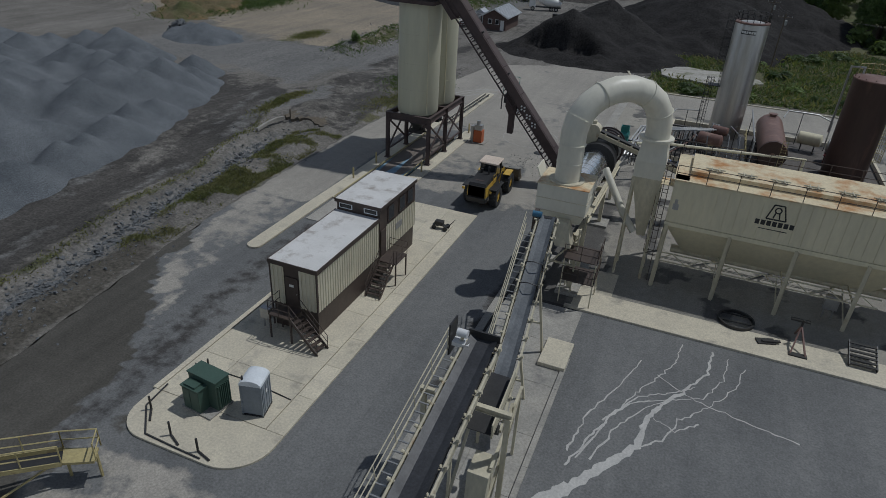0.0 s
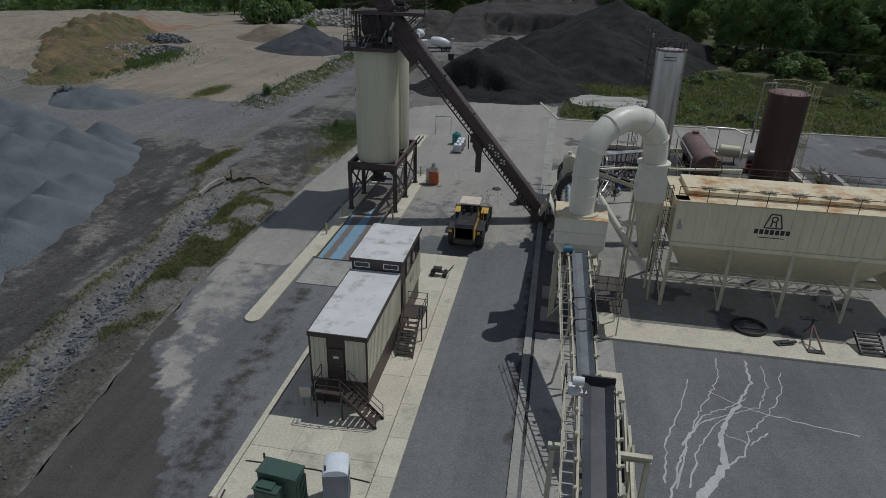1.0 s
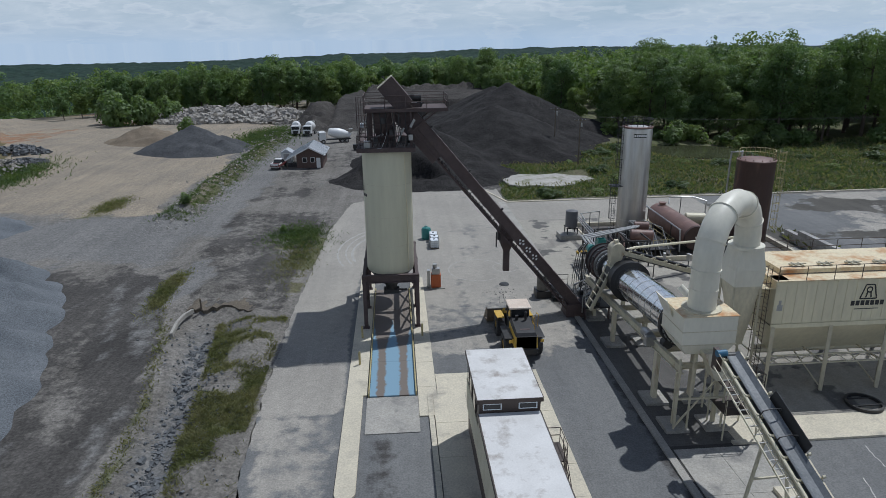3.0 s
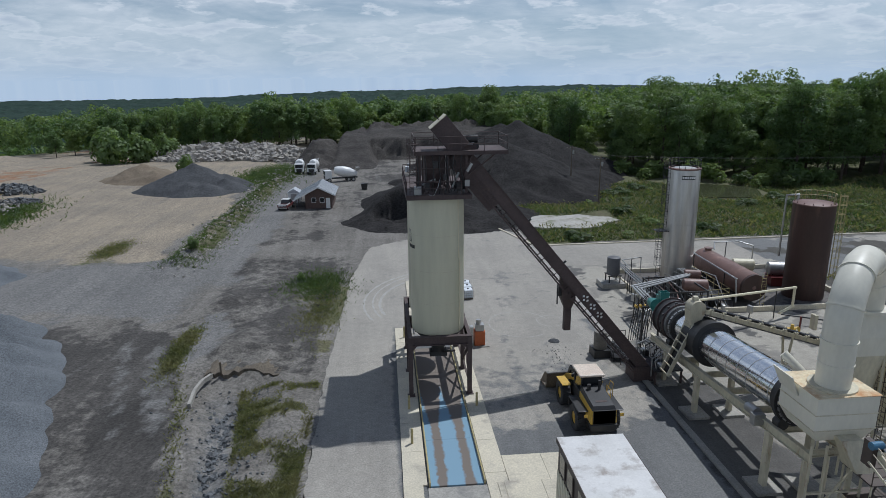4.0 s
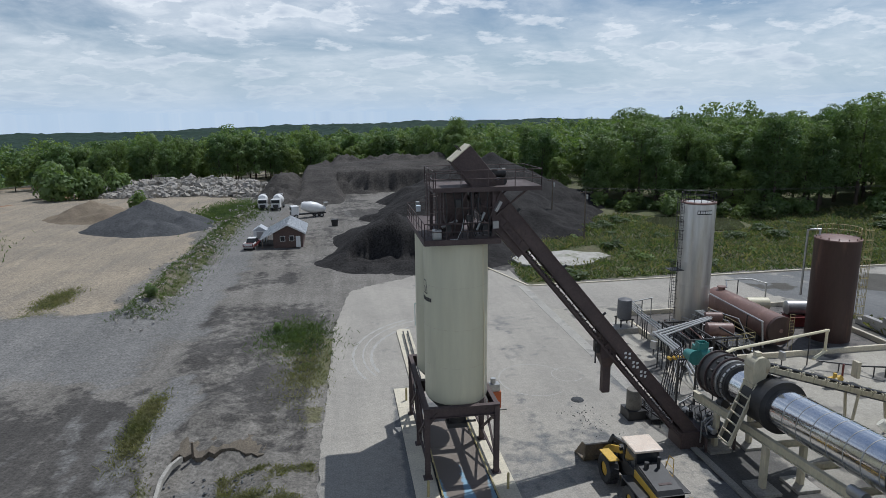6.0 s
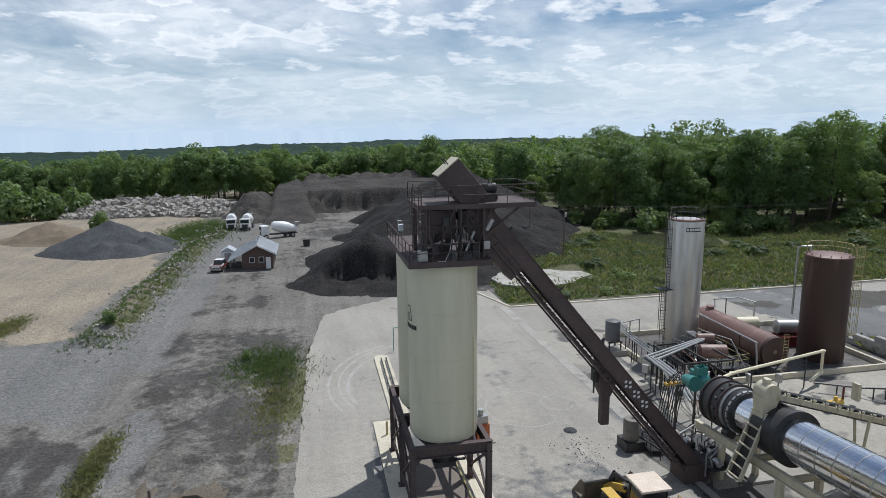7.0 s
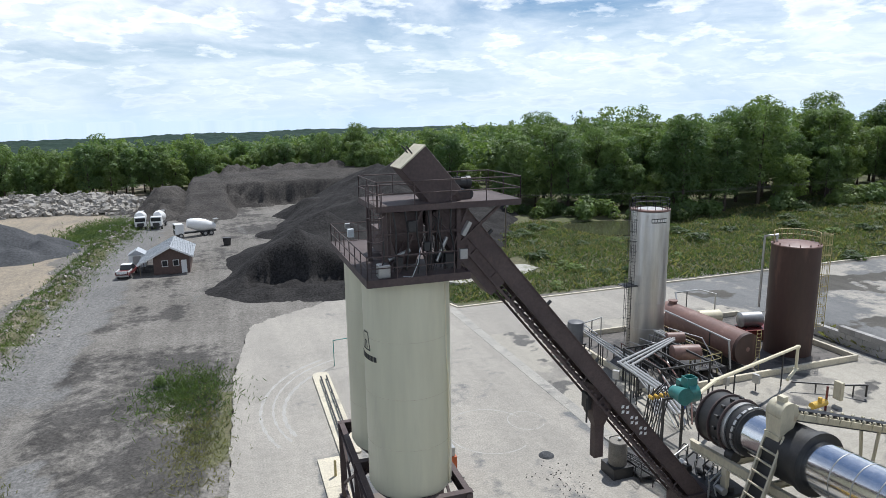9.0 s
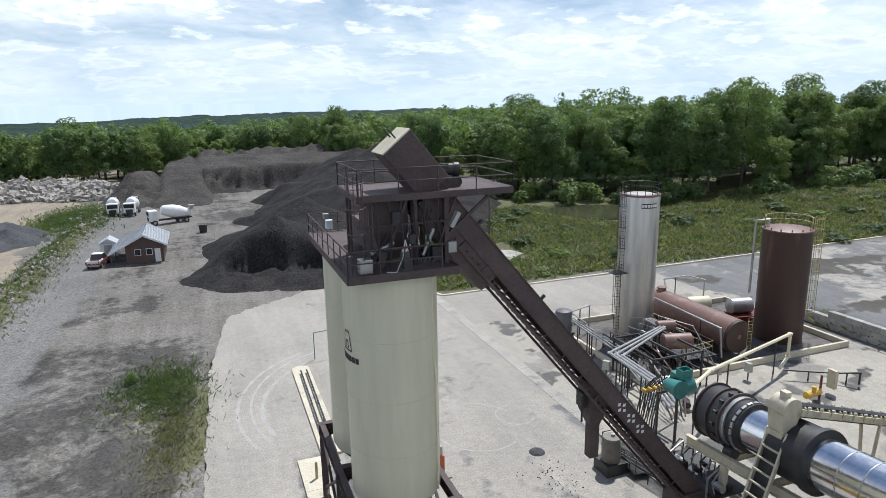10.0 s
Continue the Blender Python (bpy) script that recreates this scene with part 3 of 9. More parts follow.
dirt = smoothstep(-33.5, -36, GX + 2 * N1) * smoothstep(52, 64, GY + 8 * N1 + 0.3 * (GX + 45)) * smoothstep(330, 250, np.hypot(GX, GY))
dirt = np.maximum(dirt, 0.6 * smoothstep(3.0, 1.0, np.abs(GX + 32.6)) * smoothstep(42, 50, GY) * smoothstep(100, 80, GY))
zone(gm, "zone", grass, dark, dirt)
gravel = 0.9 * patch(GX, GY, -21.9, 26.0, 1.6, 7.5, 0.3)
gravel = np.maximum(gravel, 0.8 * on_verge * south * np.exp(-(DX_ / 1.5) ** 2))
gravel = np.maximum(gravel, 0.85 * smoothstep(30, 35, GY + 2 * N2) * smoothstep(62, 50, GY + 8 * N1) * smoothstep(-24, -29, GX) * smoothstep(-75, -60, GX))
gravel = np.maximum(gravel, 0.8 * smoothstep(4.6, 2.2, np.abs(GX + 26.0 - 0.02 * (GY - 60)) + 0.8 * N2) * smoothstep(38, 46, GY) * smoothstep(170, 150, GY))
gravel = np.maximum(gravel, haul * smoothstep(0.55, 1.2, streak + 0.5 * N1) * 0.6)
tracks = streaky(GX, GY, -0.06, 0.55, 0.025, 3.0)
gravel = np.maximum(gravel, millyard * smoothstep(0.5, 1.1, tracks + 0.4 * N1) * 0.5)
clay = 0.9 * patch(GX, GY, -76, 184, 16, 5, 0.7) + 0.9 * patch(GX, GY, -128, 258, 14, 10, 0.6) + 0.7 * patch(GX, GY, -108, 150, 9, 18, 0.7)
zone(gm, "zone_two", gravel, np.clip(clay, 0, 1), mud)


def zone_material(name, base, layers, fine=9.0, rough=0.92, bump=0.5, ribs=None, grain=0.38, mid=0.22, more=()):
    """Ground cover: a base pair of colours, and pairs laid over it by the three channels of the mesh's 'zone'."""
    m = bpy.data.materials.new(name)
    m.use_nodes = True
    n, l = m.node_tree.nodes, m.node_tree.links
    bs = n["Principled BSDF"]
    bs.inputs["Roughness"].default_value = rough
    bs.inputs["Specular IOR Level"].default_value = 0.25
    pos = n.new("ShaderNodeNewGeometry").outputs["Position"]
    at = n.new("ShaderNodeAttribute")
    at.attribute_name = "zone"
    sp = n.new("ShaderNodeSeparateColor")
    l.new(at.outputs["Color"], sp.inputs[0])

    def tex(s, d=7.0, stretch=(1, 1, 1), rot=0.0):
        t = n.new("ShaderNodeTexNoise")
        t.inputs["Scale"].default_value, t.inputs["Detail"].default_value, t.inputs["Roughness"].default_value = s, d, 0.62
        mp = n.new("ShaderNodeMapping")
        mp.inputs["Scale"].default_value = stretch
        mp.inputs["Rotation"].default_value = (0, 0, rot)
        l.new(pos, mp.inputs[0])
        l.new(mp.outputs[0], t.inputs["Vector"])
        return t.outputs["Fac"]

    def rng(v, lo, hi, a=0.0, b=1.0):
        r = n.new("ShaderNodeMapRange")
        r.inputs["From Min"].default_value, r.inputs["From Max"].default_value = lo, hi
        r.inputs["To Min"].default_value, r.inputs["To Max"].default_value = a, b
        l.new(v, r.inputs["Value"])
        return r.outputs[0]

    def mix(f, a, c, mode="MIX"):
        x = n.new("ShaderNodeMixRGB")
        x.blend_type = mode
        for i, v in enumerate((f, a, c)):
            if isinstance(v, (int, float)):
                x.inputs[i].default_value = v
            elif isinstance(v, tuple):
                x.inputs[i].default_value = (*v, 1)
            else:
                l.new(v, x.inputs[i])
        return x.outputs[0]

    edge = tex(0.9, 8)
    broad = rng(tex(0.10, 9), 0.41, 0.59)
    track = rng(tex(0.5, 6, (1.0, 0.07, 1.0), ribs if ribs is not None else 0.0), 0.40, 0.62)
    sel = mix(0.5, broad, track)
    col = mix(sel, base[0], base[1])
    for ch, (a, c) in enumerate(layers):
        if a is None:
            continue
        ad = n.new("ShaderNodeMath")
        ad.operation = "ADD"
        l.new(sp.outputs[ch], ad.inputs[0])
        l.new(rng(edge, 0.3, 0.7, -0.28, 0.28), ad.inputs[1])
        col = mix(rng(ad.outputs[0], 0.35, 0.65), col, mix(sel, a, c))
    if more:
        at2 = n.new("ShaderNodeAttribute")
        at2.attribute_name = "zone_two"
        sp2 = n.new("ShaderNodeSeparateColor")
        l.new(at2.outputs["Color"], sp2.inputs[0])
        for ch, (a, c) in enumerate(more):
            ad = n.new("ShaderNodeMath")
            ad.operation = "ADD"
            l.new(sp2.outputs[ch], ad.inputs[0])
            l.new(rng(edge, 0.3, 0.7, -0.28, 0.28), ad.inputs[1])
            col = mix(rng(ad.outputs[0], 0.3, 0.75), col, mix(sel, a, c))
    col = mix(1.0, col, rng(tex(fine, 5), 0.3, 0.7, 1 - grain, 1 + grain), "MULTIPLY")
    col = mix(1.0, col, rng(tex(1.7, 6), 0.3, 0.7, 1 - mid, 1 + mid), "MULTIPLY")
    l.new(col, bs.inputs["Base Color"])
    bp = n.new("ShaderNodeBump")
    bp.inputs["Strength"].default_value, bp.inputs["Distance"].default_value = bump, 0.06
    l.new(tex(fine * 0.6, 6), bp.inputs["Height"])
    l.new(bp.outputs[0], bs.inputs["Normal"])
    return m


GROUND = zone_material("quarry_ground", ((0.125, 0.116, 0.103), (0.205, 0.192, 0.172)),
                       (((0.085, 0.098, 0.042), (0.135, 0.122, 0.075)), ((0.044, 0.041, 0.038), (0.090, 0.084, 0.077)),
                        ((0.300, 0.252, 0.188), (0.205, 0.180, 0.145))), fine=4.5, grain=0.42, mid=0.2, bump=0.9,
                       more=(((0.140, 0.138, 0.133), (0.185, 0.180, 0.171)), ((0.26, 0.115, 0.055), (0.23, 0.17, 0.11)),
                             ((0.066, 0.060, 0.050), (0.100, 0.092, 0.078))))
gm.materials.append(GROUND)
tagged(new("ground", gm), "dusty quarry ground with gravel, weeds and bare dirt", "ground", kind="structure")


def sheet(name, inside, x0, x1, y0, y1, step, z, zones, material, label, category, edge=None):
    """A flat paved sheet on a grid, kept where inside(x, y) holds."""
    xs, ys = np.arange(x0, x1 + step / 2, step), np.arange(y0, y1 + step / 2, step)
    X, Y = np.meshgrid(xs, ys)
    keep = inside((X[:-1, :-1] + X[1:, 1:]) / 2, (Y[:-1, :-1] + Y[1:, 1:]) / 2).reshape(-1)
    ii = np.arange(X.size).reshape(X.shape)
    q = np.stack([ii[:-1, :-1], ii[:-1, 1:], ii[1:, 1:], ii[1:, :-1]], -1).reshape(-1, 4)[keep]
    used, inv = np.unique(q, return_inverse=True)
    P = np.stack([X, Y, np.full_like(X, z)], -1).reshape(-1, 3)[used]
    if edge:
        P[:, 0], P[:, 1] = edge(P[:, 0], P[:, 1])
    me = bpy.data.meshes.new(name)
    me.from_pydata(P.tolist(), [], inv.reshape(-1, 4).tolist())
    zone(me, "zone", *zones(P[:, 0], P[:, 1]))
    me.materials.append(material)
    return tagged(new(name, me), label, category, kind="structure")


def yard_zones(x, y):
    n1, n2 = cloudy(x, y, 0.10, 5, 1.1), cloudy(x, y, 0.45, 4, 2.7)
    pale = smoothstep(-2.6, -1.8, y + 0.1 * n2) * smoothstep(-3.2, -3.8, x)          # dusted lane west of the scale
    pale = np.maximum(pale, 0.95 * smoothstep(18, 30, y + 3 * n1))
    pale = np.maximum(pale, 0.8 * smoothstep(3, 9, y + 2 * n1) * smoothstep(1.5, 3, x) * smoothstep(17.3, 15.5, x))
    edge = np.interp(y, [-40, -30, -27, -24, -17, -12, -8], [3.0, 0.6, -0.8, -2.2, -6.4, -8.3, -9.6]) + 0.7 * n2 + 0.5 * n1   # rim of the mud
    d = x - edge
    lane = np.exp(-((x - 0.2) / 2.1) ** 4) * smoothstep(-4.6, -6.0, y)                  # oily truck lane to the weighbridge
    silt = smoothstep(0.0, 0.5, d) * smoothstep(2.8, 0.6, d + 0.5 * n2) * smoothstep(-8, -11, y) * smoothstep(-36, -30, y)
    silt = np.maximum(silt, smoothstep(-30.0, -31.2, y + 0.8 * n1) * smoothstep(2.5, 4.5, x + 1.2 * n2) * smoothstep(15.5, 12, x + n1))
    worn_edge = 0.72 * smoothstep(-2.9, -5.0, x + 0.4 * n2) * smoothstep(-1.8, -3.0, y) * smoothstep(-26, -20, y) * (0.75 + 0.5 * n1)
    pale = np.clip(np.maximum(np.maximum(pale, worn_edge * smoothstep(0, 0.5, d)), silt * (0.62 + 0.25 * n2)), 0, 1)
    mud = smoothstep(0.15, -0.25, d) * smoothstep(-8, -12, y)
    mud = np.maximum(mud, 0.9 * smoothstep(-26.5, -29, y + 1.5 * n1) * smoothstep(4.5, 2.5, x + 1.2 * n2) * (n2 > -0.3))
    mud = mud * (1 - silt)
    rubs = streaky(x, y, 0.0, 0.8, 0.04, 8.0)
    dark = np.clip(lane * (0.44 + 0.16 * rubs + 0.05 * n1), 0, 1)
    pale = pale * (1 - 0.7 * lane)
    lot = (x > 48) & (y > 5)
    pale = pale - 0.16 * smoothstep(0.2, 1.0, streaky(x, y, 0.03, 0.7, 0.03, 2.0)) * smoothstep(-4, 4, y) - 0.25 * smoothstep(0.35, 1.0, n1) * (y > 3)
    pale = np.where(lot, 0.25 + 0.45 * n1, pale)
    mud = np.where(lot, smoothstep(-0.1, 0.7, fbm(x, y, 0.035, 5, 2.3)), mud)
    drum = smoothstep(16.0, 17.0, x + 0.2 * n2) * smoothstep(23.5, 22.0, x) * smoothstep(-24, -20, y + n1) * smoothstep(14, 10, y + n1)
    dark = np.maximum(dark, 0.75 * drum)                                                # dark floor plus the dryer's shade, painted into the ground colour
    pale = pale * (1 - 0.8 * drum)
    return pale, dark, mud


YARD = zone_material("worn_asphalt", ((0.128, 0.130, 0.130), (0.180, 0.181, 0.177)),
                     (((0.345, 0.322, 0.282), (0.272, 0.255, 0.226)), ((0.045, 0.043, 0.042), (0.075, 0.071, 0.067)),
                      ((0.064, 0.060, 0.052), (0.100, 0.094, 0.082))), fine=8.0, rough=0.88, bump=0.25, grain=0.26, mid=0.10)


def yard_north(x):
    return np.interp(x, [-8, 4, 17.9, 18.1, 19], [58, 67, 67, 57, 57])


def yard_edge(x, y):
    """Draws the sheet's rim in to the yard's ragged west and north edges."""
    ny = np.minimum(y, np.where(x < 18.0, yard_north(np.minimum(x, 17.9)) - 0.5 + 0.8 * fbm(x, y, 0.12, 3, 2.0), y))
    return np.maximum(x, yard_left(ny) + 0.12 * fbm(x, ny, 0.2, 3, 1.5)), ny


sheet("road", lambda x, y: (x > yard_left(y) - 1.0) & (y < yard_north(x)) & ~((x > 17.0) & (y > -8.0) & (y < 46) & (x < 49.0)),
      -10.0, 96, -60, 67, 0.5, 0.0, yard_zones, YARD, "worn grey asphalt plant yard, dusted pale in places", "road", yard_edge)


def apron_zones(x, y):
    n1 = fbm(x, y, 0.08, 5, 3.1)
    # last channel: stains, and the dryer's shade painted along the west edge
    return smoothstep(8, 14, y + 2 * n1) * 0.9, smoothstep(-0.1, 0.9, n1) * 0.8, np.maximum(0.8 * smoothstep(0.1, 1.0, fbm(x, y, 0.12, 4, 6.0)), 0.9 * smoothstep(23.5, 21.5, x + 0.6 * n1) * smoothstep(14, 10, y))


APRON = zone_material("plant_apron_concrete", ((0.24, 0.224, 0.194), (0.31, 0.291, 0.252)),
                      (((0.37, 0.346, 0.296), (0.31, 0.290, 0.248)), ((0.21, 0.197, 0.174), (0.28, 0.262, 0.232)),
                       ((0.085, 0.081, 0.076), (0.135, 0.130, 0.122))), fine=8.0, rough=0.85, bump=0.2, grain=0.22, mid=0.10)
sheet("pavement", lambda x, y: (x > 17.0) & (x < 49.0) & (y > -8.0) & (y < 46), 17.0, 49.0, -8.0, 46, 0.5, 0.0, apron_zones, APRON,
      "stained pale concrete apron under the plant", "pavement")

# ---- kerbs, slabs and the weighbridge ----


def slabs(name, label, x0, x1, y0, y1, nx, ny, z, material, shape=None):
    """A concrete pad of separate slabs with open joints over a bed."""
    pad = thing(name, (x0 + x1) / 2, (y0 + y1) / 2, 0, label, "pavement", kind="structure")
    dx, dy = (x1 - x0) / nx, (y1 - y0) / ny
    me = Build().box(-dx / 2 + 0.012, dx / 2 - 0.012, -dy / 2 + 0.012, dy / 2 - 0.012, -0.02, z).mesh("slab")
    for i in range(nx):
        for j in range(ny):
            px, py = x0 + (i + 0.5) * dx, y0 + (j + 0.5) * dy
            ob = part("slab", me, material, pad)
            ob.location = (px - (x0 + x1) / 2, py - (y0 + y1) / 2, 0)
    bed = Build().box(x0 - (x0 + x1) / 2 + 0.02, x1 - (x0 + x1) / 2 - 0.02, -(y1 - y0) / 2 + 0.02, (y1 - y0) / 2 - 0.02, -0.02, z - 0.03)
    part("bed", bed, CONCRETE_OLD, pad)
    return pad


slabs("pavement_trailer", "tan concrete slab pavement under the site trailers", 2.9, 10.05, -27.0, -0.4, 3, 7, 0.13, CONCRETE)
slabs("pavement_gutter", "tan concrete gutter strip along the trailer island", 10.07, 11.2, -27.0, -0.4, 1, 9, 0.11, CONCRETE)


def corner(cx, cy, r, a0, a1, n=8):
    return [(cx + r * math.cos(radians(a0 + (a1 - a0) * i / n)), cy + r * math.sin(radians(a0 + (a1 - a0) * i / n))) for i in range(n + 1)]


nose = [(2.7, -27.02)] + corner(4.6, -28.3, 1.9, 180, 270) + corner(8.9, -27.9, 2.3, 270, 360) + [(11.2, -27.02)]
solid("pavement_nose", Build().prism(nose, -0.02, 0.13), CONCRETE,
      "rounded tan concrete end of the trailer island", "pavement", kind="structure", bevel=0.02)


def kerb(name, pts, w, h, label, material=CONCRETE, length=3.0):
    """A kerb of separate stones along points."""
    k = thing(name, *pts[0], 0, label, "kerb", kind="structure")
    o = Vector((*pts[0], 0))
    for a, c in zip(pts, pts[1:]):
        a, c = Vector((*a, 0)) - o, Vector((*c, 0)) - o
        n = max(1, round((c - a).length / length))
        d = (c - a) / n
        me = Build().beam(d.normalized() * 0.008, d - d.normalized() * 0.008, w, h + 0.02).mesh("kerbstone")
        for i in range(n):
            ob = part("kerbstone", me, material, k)
            ob.location = a + d * i + Vector((0, 0, h / 2 - 0.01))
    return k


kerb("kerb_trailer_west", [(2.68, -27.0), (2.68, -0.4)], 0.34, 0.15, "low concrete kerb along the trailer island")
kerb("kerb_drum", [(17.15, -30.0), (17.15, 22.0)], 0.5, 0.12, "concrete kerb along the dryer side of the yard", CONCRETE_OLD)
kerb("kerb_baghouse", [(21.6, -8.05), (62.0, -8.05)], 0.34, 0.15, "concrete kerb in front of the dust collector")
kerb("kerb_conveyor_pad", [(23.2, -30.0), (23.2, -14.0)], 0.3, 0.12, "concrete kerb beside the conveyor pads", CONCRETE_OLD)
kerb("kerb_service_road", [(18.3, 56.8), (48.0, 57.4), (96.0, 58.5)], 0.3, 0.14, "pale kerb between service road and meadow")
kerb("kerb_junction", [(18.3, 56.8), (14.5, 70.0)], 0.3, 0.12, "pale kerb at the yard's far corner")
solid("pavement_east", Build().box(22.0, 24.5, -7.8, -2.0, 0.004, 0.03).box(24.5, 62.0, -7.85, -5.4, 0.004, 0.03), CONCRETE,
      "pale concrete strip in front of the dust collector", "pavement", kind="structure")
slabs("pavement_conveyor", "stained concrete slab pad beneath the feed conveyors", 17.6, 23.0, -30.0, -8.4, 2, 5, 0.05, CONCRETE_OLD)
solid("conveyor_footing", Build().box(21.6, 23.3, -15.4, -12.6, 0.05, 0.32), CONCRETE, "raised concrete footing below the conveyor legs", "footing", bevel=0.03)

slabs("pavement_valley", "pale concrete gutter strip across the yard", 16.75, 17.85, 22.2, 57.0, 1, 12, 0.02, CONCRETE_OLD)

# islands each side of the weighbridge
isl = [(-2.75 + 0.62 * math.cos(a), -10.8 + 0.62 * math.sin(a)) for a in [math.pi + math.pi * i / 10 for i in range(11)]]
solid("pavement_island", Build().prism(isl + [(-2.13, -0.2), (-3.37, -0.2)], 0.0, 0.15), CONCRETE,
      "narrow pale concrete island with rounded end", "pavement", kind="structure", bevel=0.02)
slabs("pavement_scale_west", "pale concrete strip beside the weighbridge", -3.37, -1.85, -0.2, 26.0, 1, 7, 0.12, CONCRETE)
slabs("pavement_scale_east", "pale concrete strip beside the weighbridge", 1.85, 3.25, -3.2, 24.0, 1, 7, 0.10, CONCRETE)
slabs("pavement_link", "tan concrete slabs between weighbridge and trailers", 3.27, 11.2, -0.38, 2.6, 3, 1, 0.06, CONCRETE)
isn = [(-1.0 + 0.75 * math.cos(a), 41.0 + 0.75 * math.sin(a)) for a in [math.pi * i / 10 for i in range(11)]]
solid("pavement_island_far", Build().prism([(-1.75, 26.02), (-0.25, 26.02)] + isn, 0.0, 0.15), CONCRETE,
      "narrow concrete island beyond the silos", "pavement", kind="structure", bevel=0.02)
solid("pavement_approach", Build().box(-1.84, 1.84, -5.0, -0.47, 0.0, 0.06), CONCRETE_OLD, "dirty concrete approach slab of the weighbridge", "pavement", kind="structure")

scale = thing("weighbridge", 0, -0.45, 0, "worn blue steel weighbridge deck with yellow side rails", "weighbridge")
deck_piece = Build().box(-1.66, 1.66, 0.01, 5.24, 0.03, 0.16).mesh("deck_plate")
for i in range(4):
    part("deck_plate", deck_piece, BLUE_DECK, scale).location = (0, 5.25 * i, 0)
for sx in (-1, 1):
    rail = Build().tube([(sx * 1.72, 0.1, 0.02), (sx * 1.72, 0.1, 0.34), (sx * 1.72, 20.9, 0.34), (sx * 1.72, 20.9, 0.02)], 0.055, 8)
    for i in range(1, 11):
        rail.rod((sx * 1.72, 2 * i, 0.05), (sx * 1.72, 2 * i, 0.34), 0.04, 6)
    part("side_rail", rail, PALE_YELLOW, scale, "faded yellow pipe rail", True)
part("scale_frame", Build().box(-1.8, 1.8, 0.0, 21.0, -0.02, 0.028), BLACK_STEEL, scale)

# ---- storage silos ----
FX, FY0, FY1, FY2 = 2.33, 11.5, 16.1, 21.0
SX = 0.02


def silo(y, label):
    s = thing("storage_silo", SX, y, 0, label, "silo", group="storage silos")
    b = Build().lathe([(0.0, 16.15), (1.2, 16.13), (2.12, 16.0), (2.15, 15.85)] + [(2.12, 15.83), (2.12, 5.2), (2.02, 5.0)], 56)
    part("body", b, SILO_PAINT, s, "cream painted steel cylinder", True)
    for z in (7.6, 10.2, 13.0):
        part("weld_seam", Build().lathe([(2.12, z - 0.012), (2.128, z), (2.12, z + 0.012)], 56), CREAM_DIRTY, s)
    part("cone", Build().lathe([(2.02, 5.0), (2.0, 4.95), (0.55, 3.35), (0.5, 2.95), (0.0, 2.95)], 40), BLACK_STEEL, s, "dark discharge cone", True)
    part("gate", Build().box(-0.7, 0.7, -0.5, 0.5, 2.6, 2.95).rod((0.7, 0, 2.8), (1.4, 0, 2.8), 0.09, 8), BLACK_STEEL, s)
    part("vent_line", Build().tube([(1.62, -1.46, 5.2), (1.62, -1.46, 10.8), (1.52, -1.46, 12.0), (1.5, -1.5, 15.8)], 0.045, 6), CREAM, s)
    return s


s1 = silo((FY0 + FY1) / 2, "tall cream steel storage silo with dark top platform")
s2 = silo((FY1 + FY2) / 2, "tall cream steel storage silo behind its twin")
LETTER_R = 2.13


def wrapped(name, count, size, ang, z, parent):
    """Plain bars laid round the silo, centred at the angle ang (degrees)."""
    me = bars(count, size, 0.008).mesh(name)
    for v in me.vertices:
        a = radians(ang) + v.co.x / LETTER_R
        rr = LETTER_R + 0.004 + v.co.z
        v.co = (rr * math.cos(a), rr * math.sin(a), z + v.co.y)
    me.materials.clear()
    me.materials.append(INK)
    return part(name, me, INK, parent, "black painted bars")


def silo_band(name, pts, w, ang, z, parent):
    """A painted stroke laid round the silo."""
    b = Build()
    for (x0, z0), (x1, z1) in zip(pts, pts[1:]):
        for k in range(4):
            u0, u1 = k / 4, (k + 1) / 4
            q = []
            for u, sgn in ((u0, -1), (u1, -1), (u1, 1), (u0, 1)):
                x, zz = x0 + (x1 - x0) * u, z0 + (z1 - z0) * u
                d = Vector((x1 - x0, z1 - z0)).normalized()
                x, zz = x - d.y * w / 2 * sgn, zz + d.x * w / 2 * sgn
                a = radians(ang) + x / LETTER_R
                q.append(((LETTER_R + 0.006) * math.cos(a), (LETTER_R + 0.006) * math.sin(a), z + zz))
            b.add(q, [(0, 1, 2, 3)])
    return part(name, b, INK, parent)


wrapped("painted_mark", 7, 0.36, 188, 11.9, s1)
silo_band("emblem", [(-0.42, 0.0), (-0.24, 0.85), (0.24, 0.85), (0.42, 0.0), (-0.42, 0.0)], 0.07, 188, 12.4, s1)
silo_band("emblem_mark", [(-0.15, 0.08), (-0.09, 0.42), (0.09, 0.42), (0.15, 0.08)], 0.07, 188, 12.4, s1)

stand = thing("silo_support_frame", 0, FY0, 0, "dark brown steel support frame straddling the weighbridge", "support frame")
for fy in (FY0, FY1, FY2):
    y = fy - FY0
    for sx in (-1, 1):
        part("leg", Build().ibeam((sx * FX, y, 0.0), (sx * FX, y, 5.0), 0.34, 0.34, 0.04), DARK_STEEL, stand)
        part("base_plate", Build().box(sx * FX - 0.3, sx * FX + 0.3, y - 0.3, y + 0.3, 0.12, 0.16), DARK_STEEL, stand)
        part("knee_brace", Build().beam((sx * FX, y, 3.9), (sx * (FX - 0.75), y, 4.75), 0.16, 0.2), DARK_STEEL, stand)
    part("cross_beam", Build().ibeam((-FX - 0.2, y, 4.75), (FX + 0.2, y, 4.75), 0.36, 0.72, 0.05), DARK_STEEL, stand)
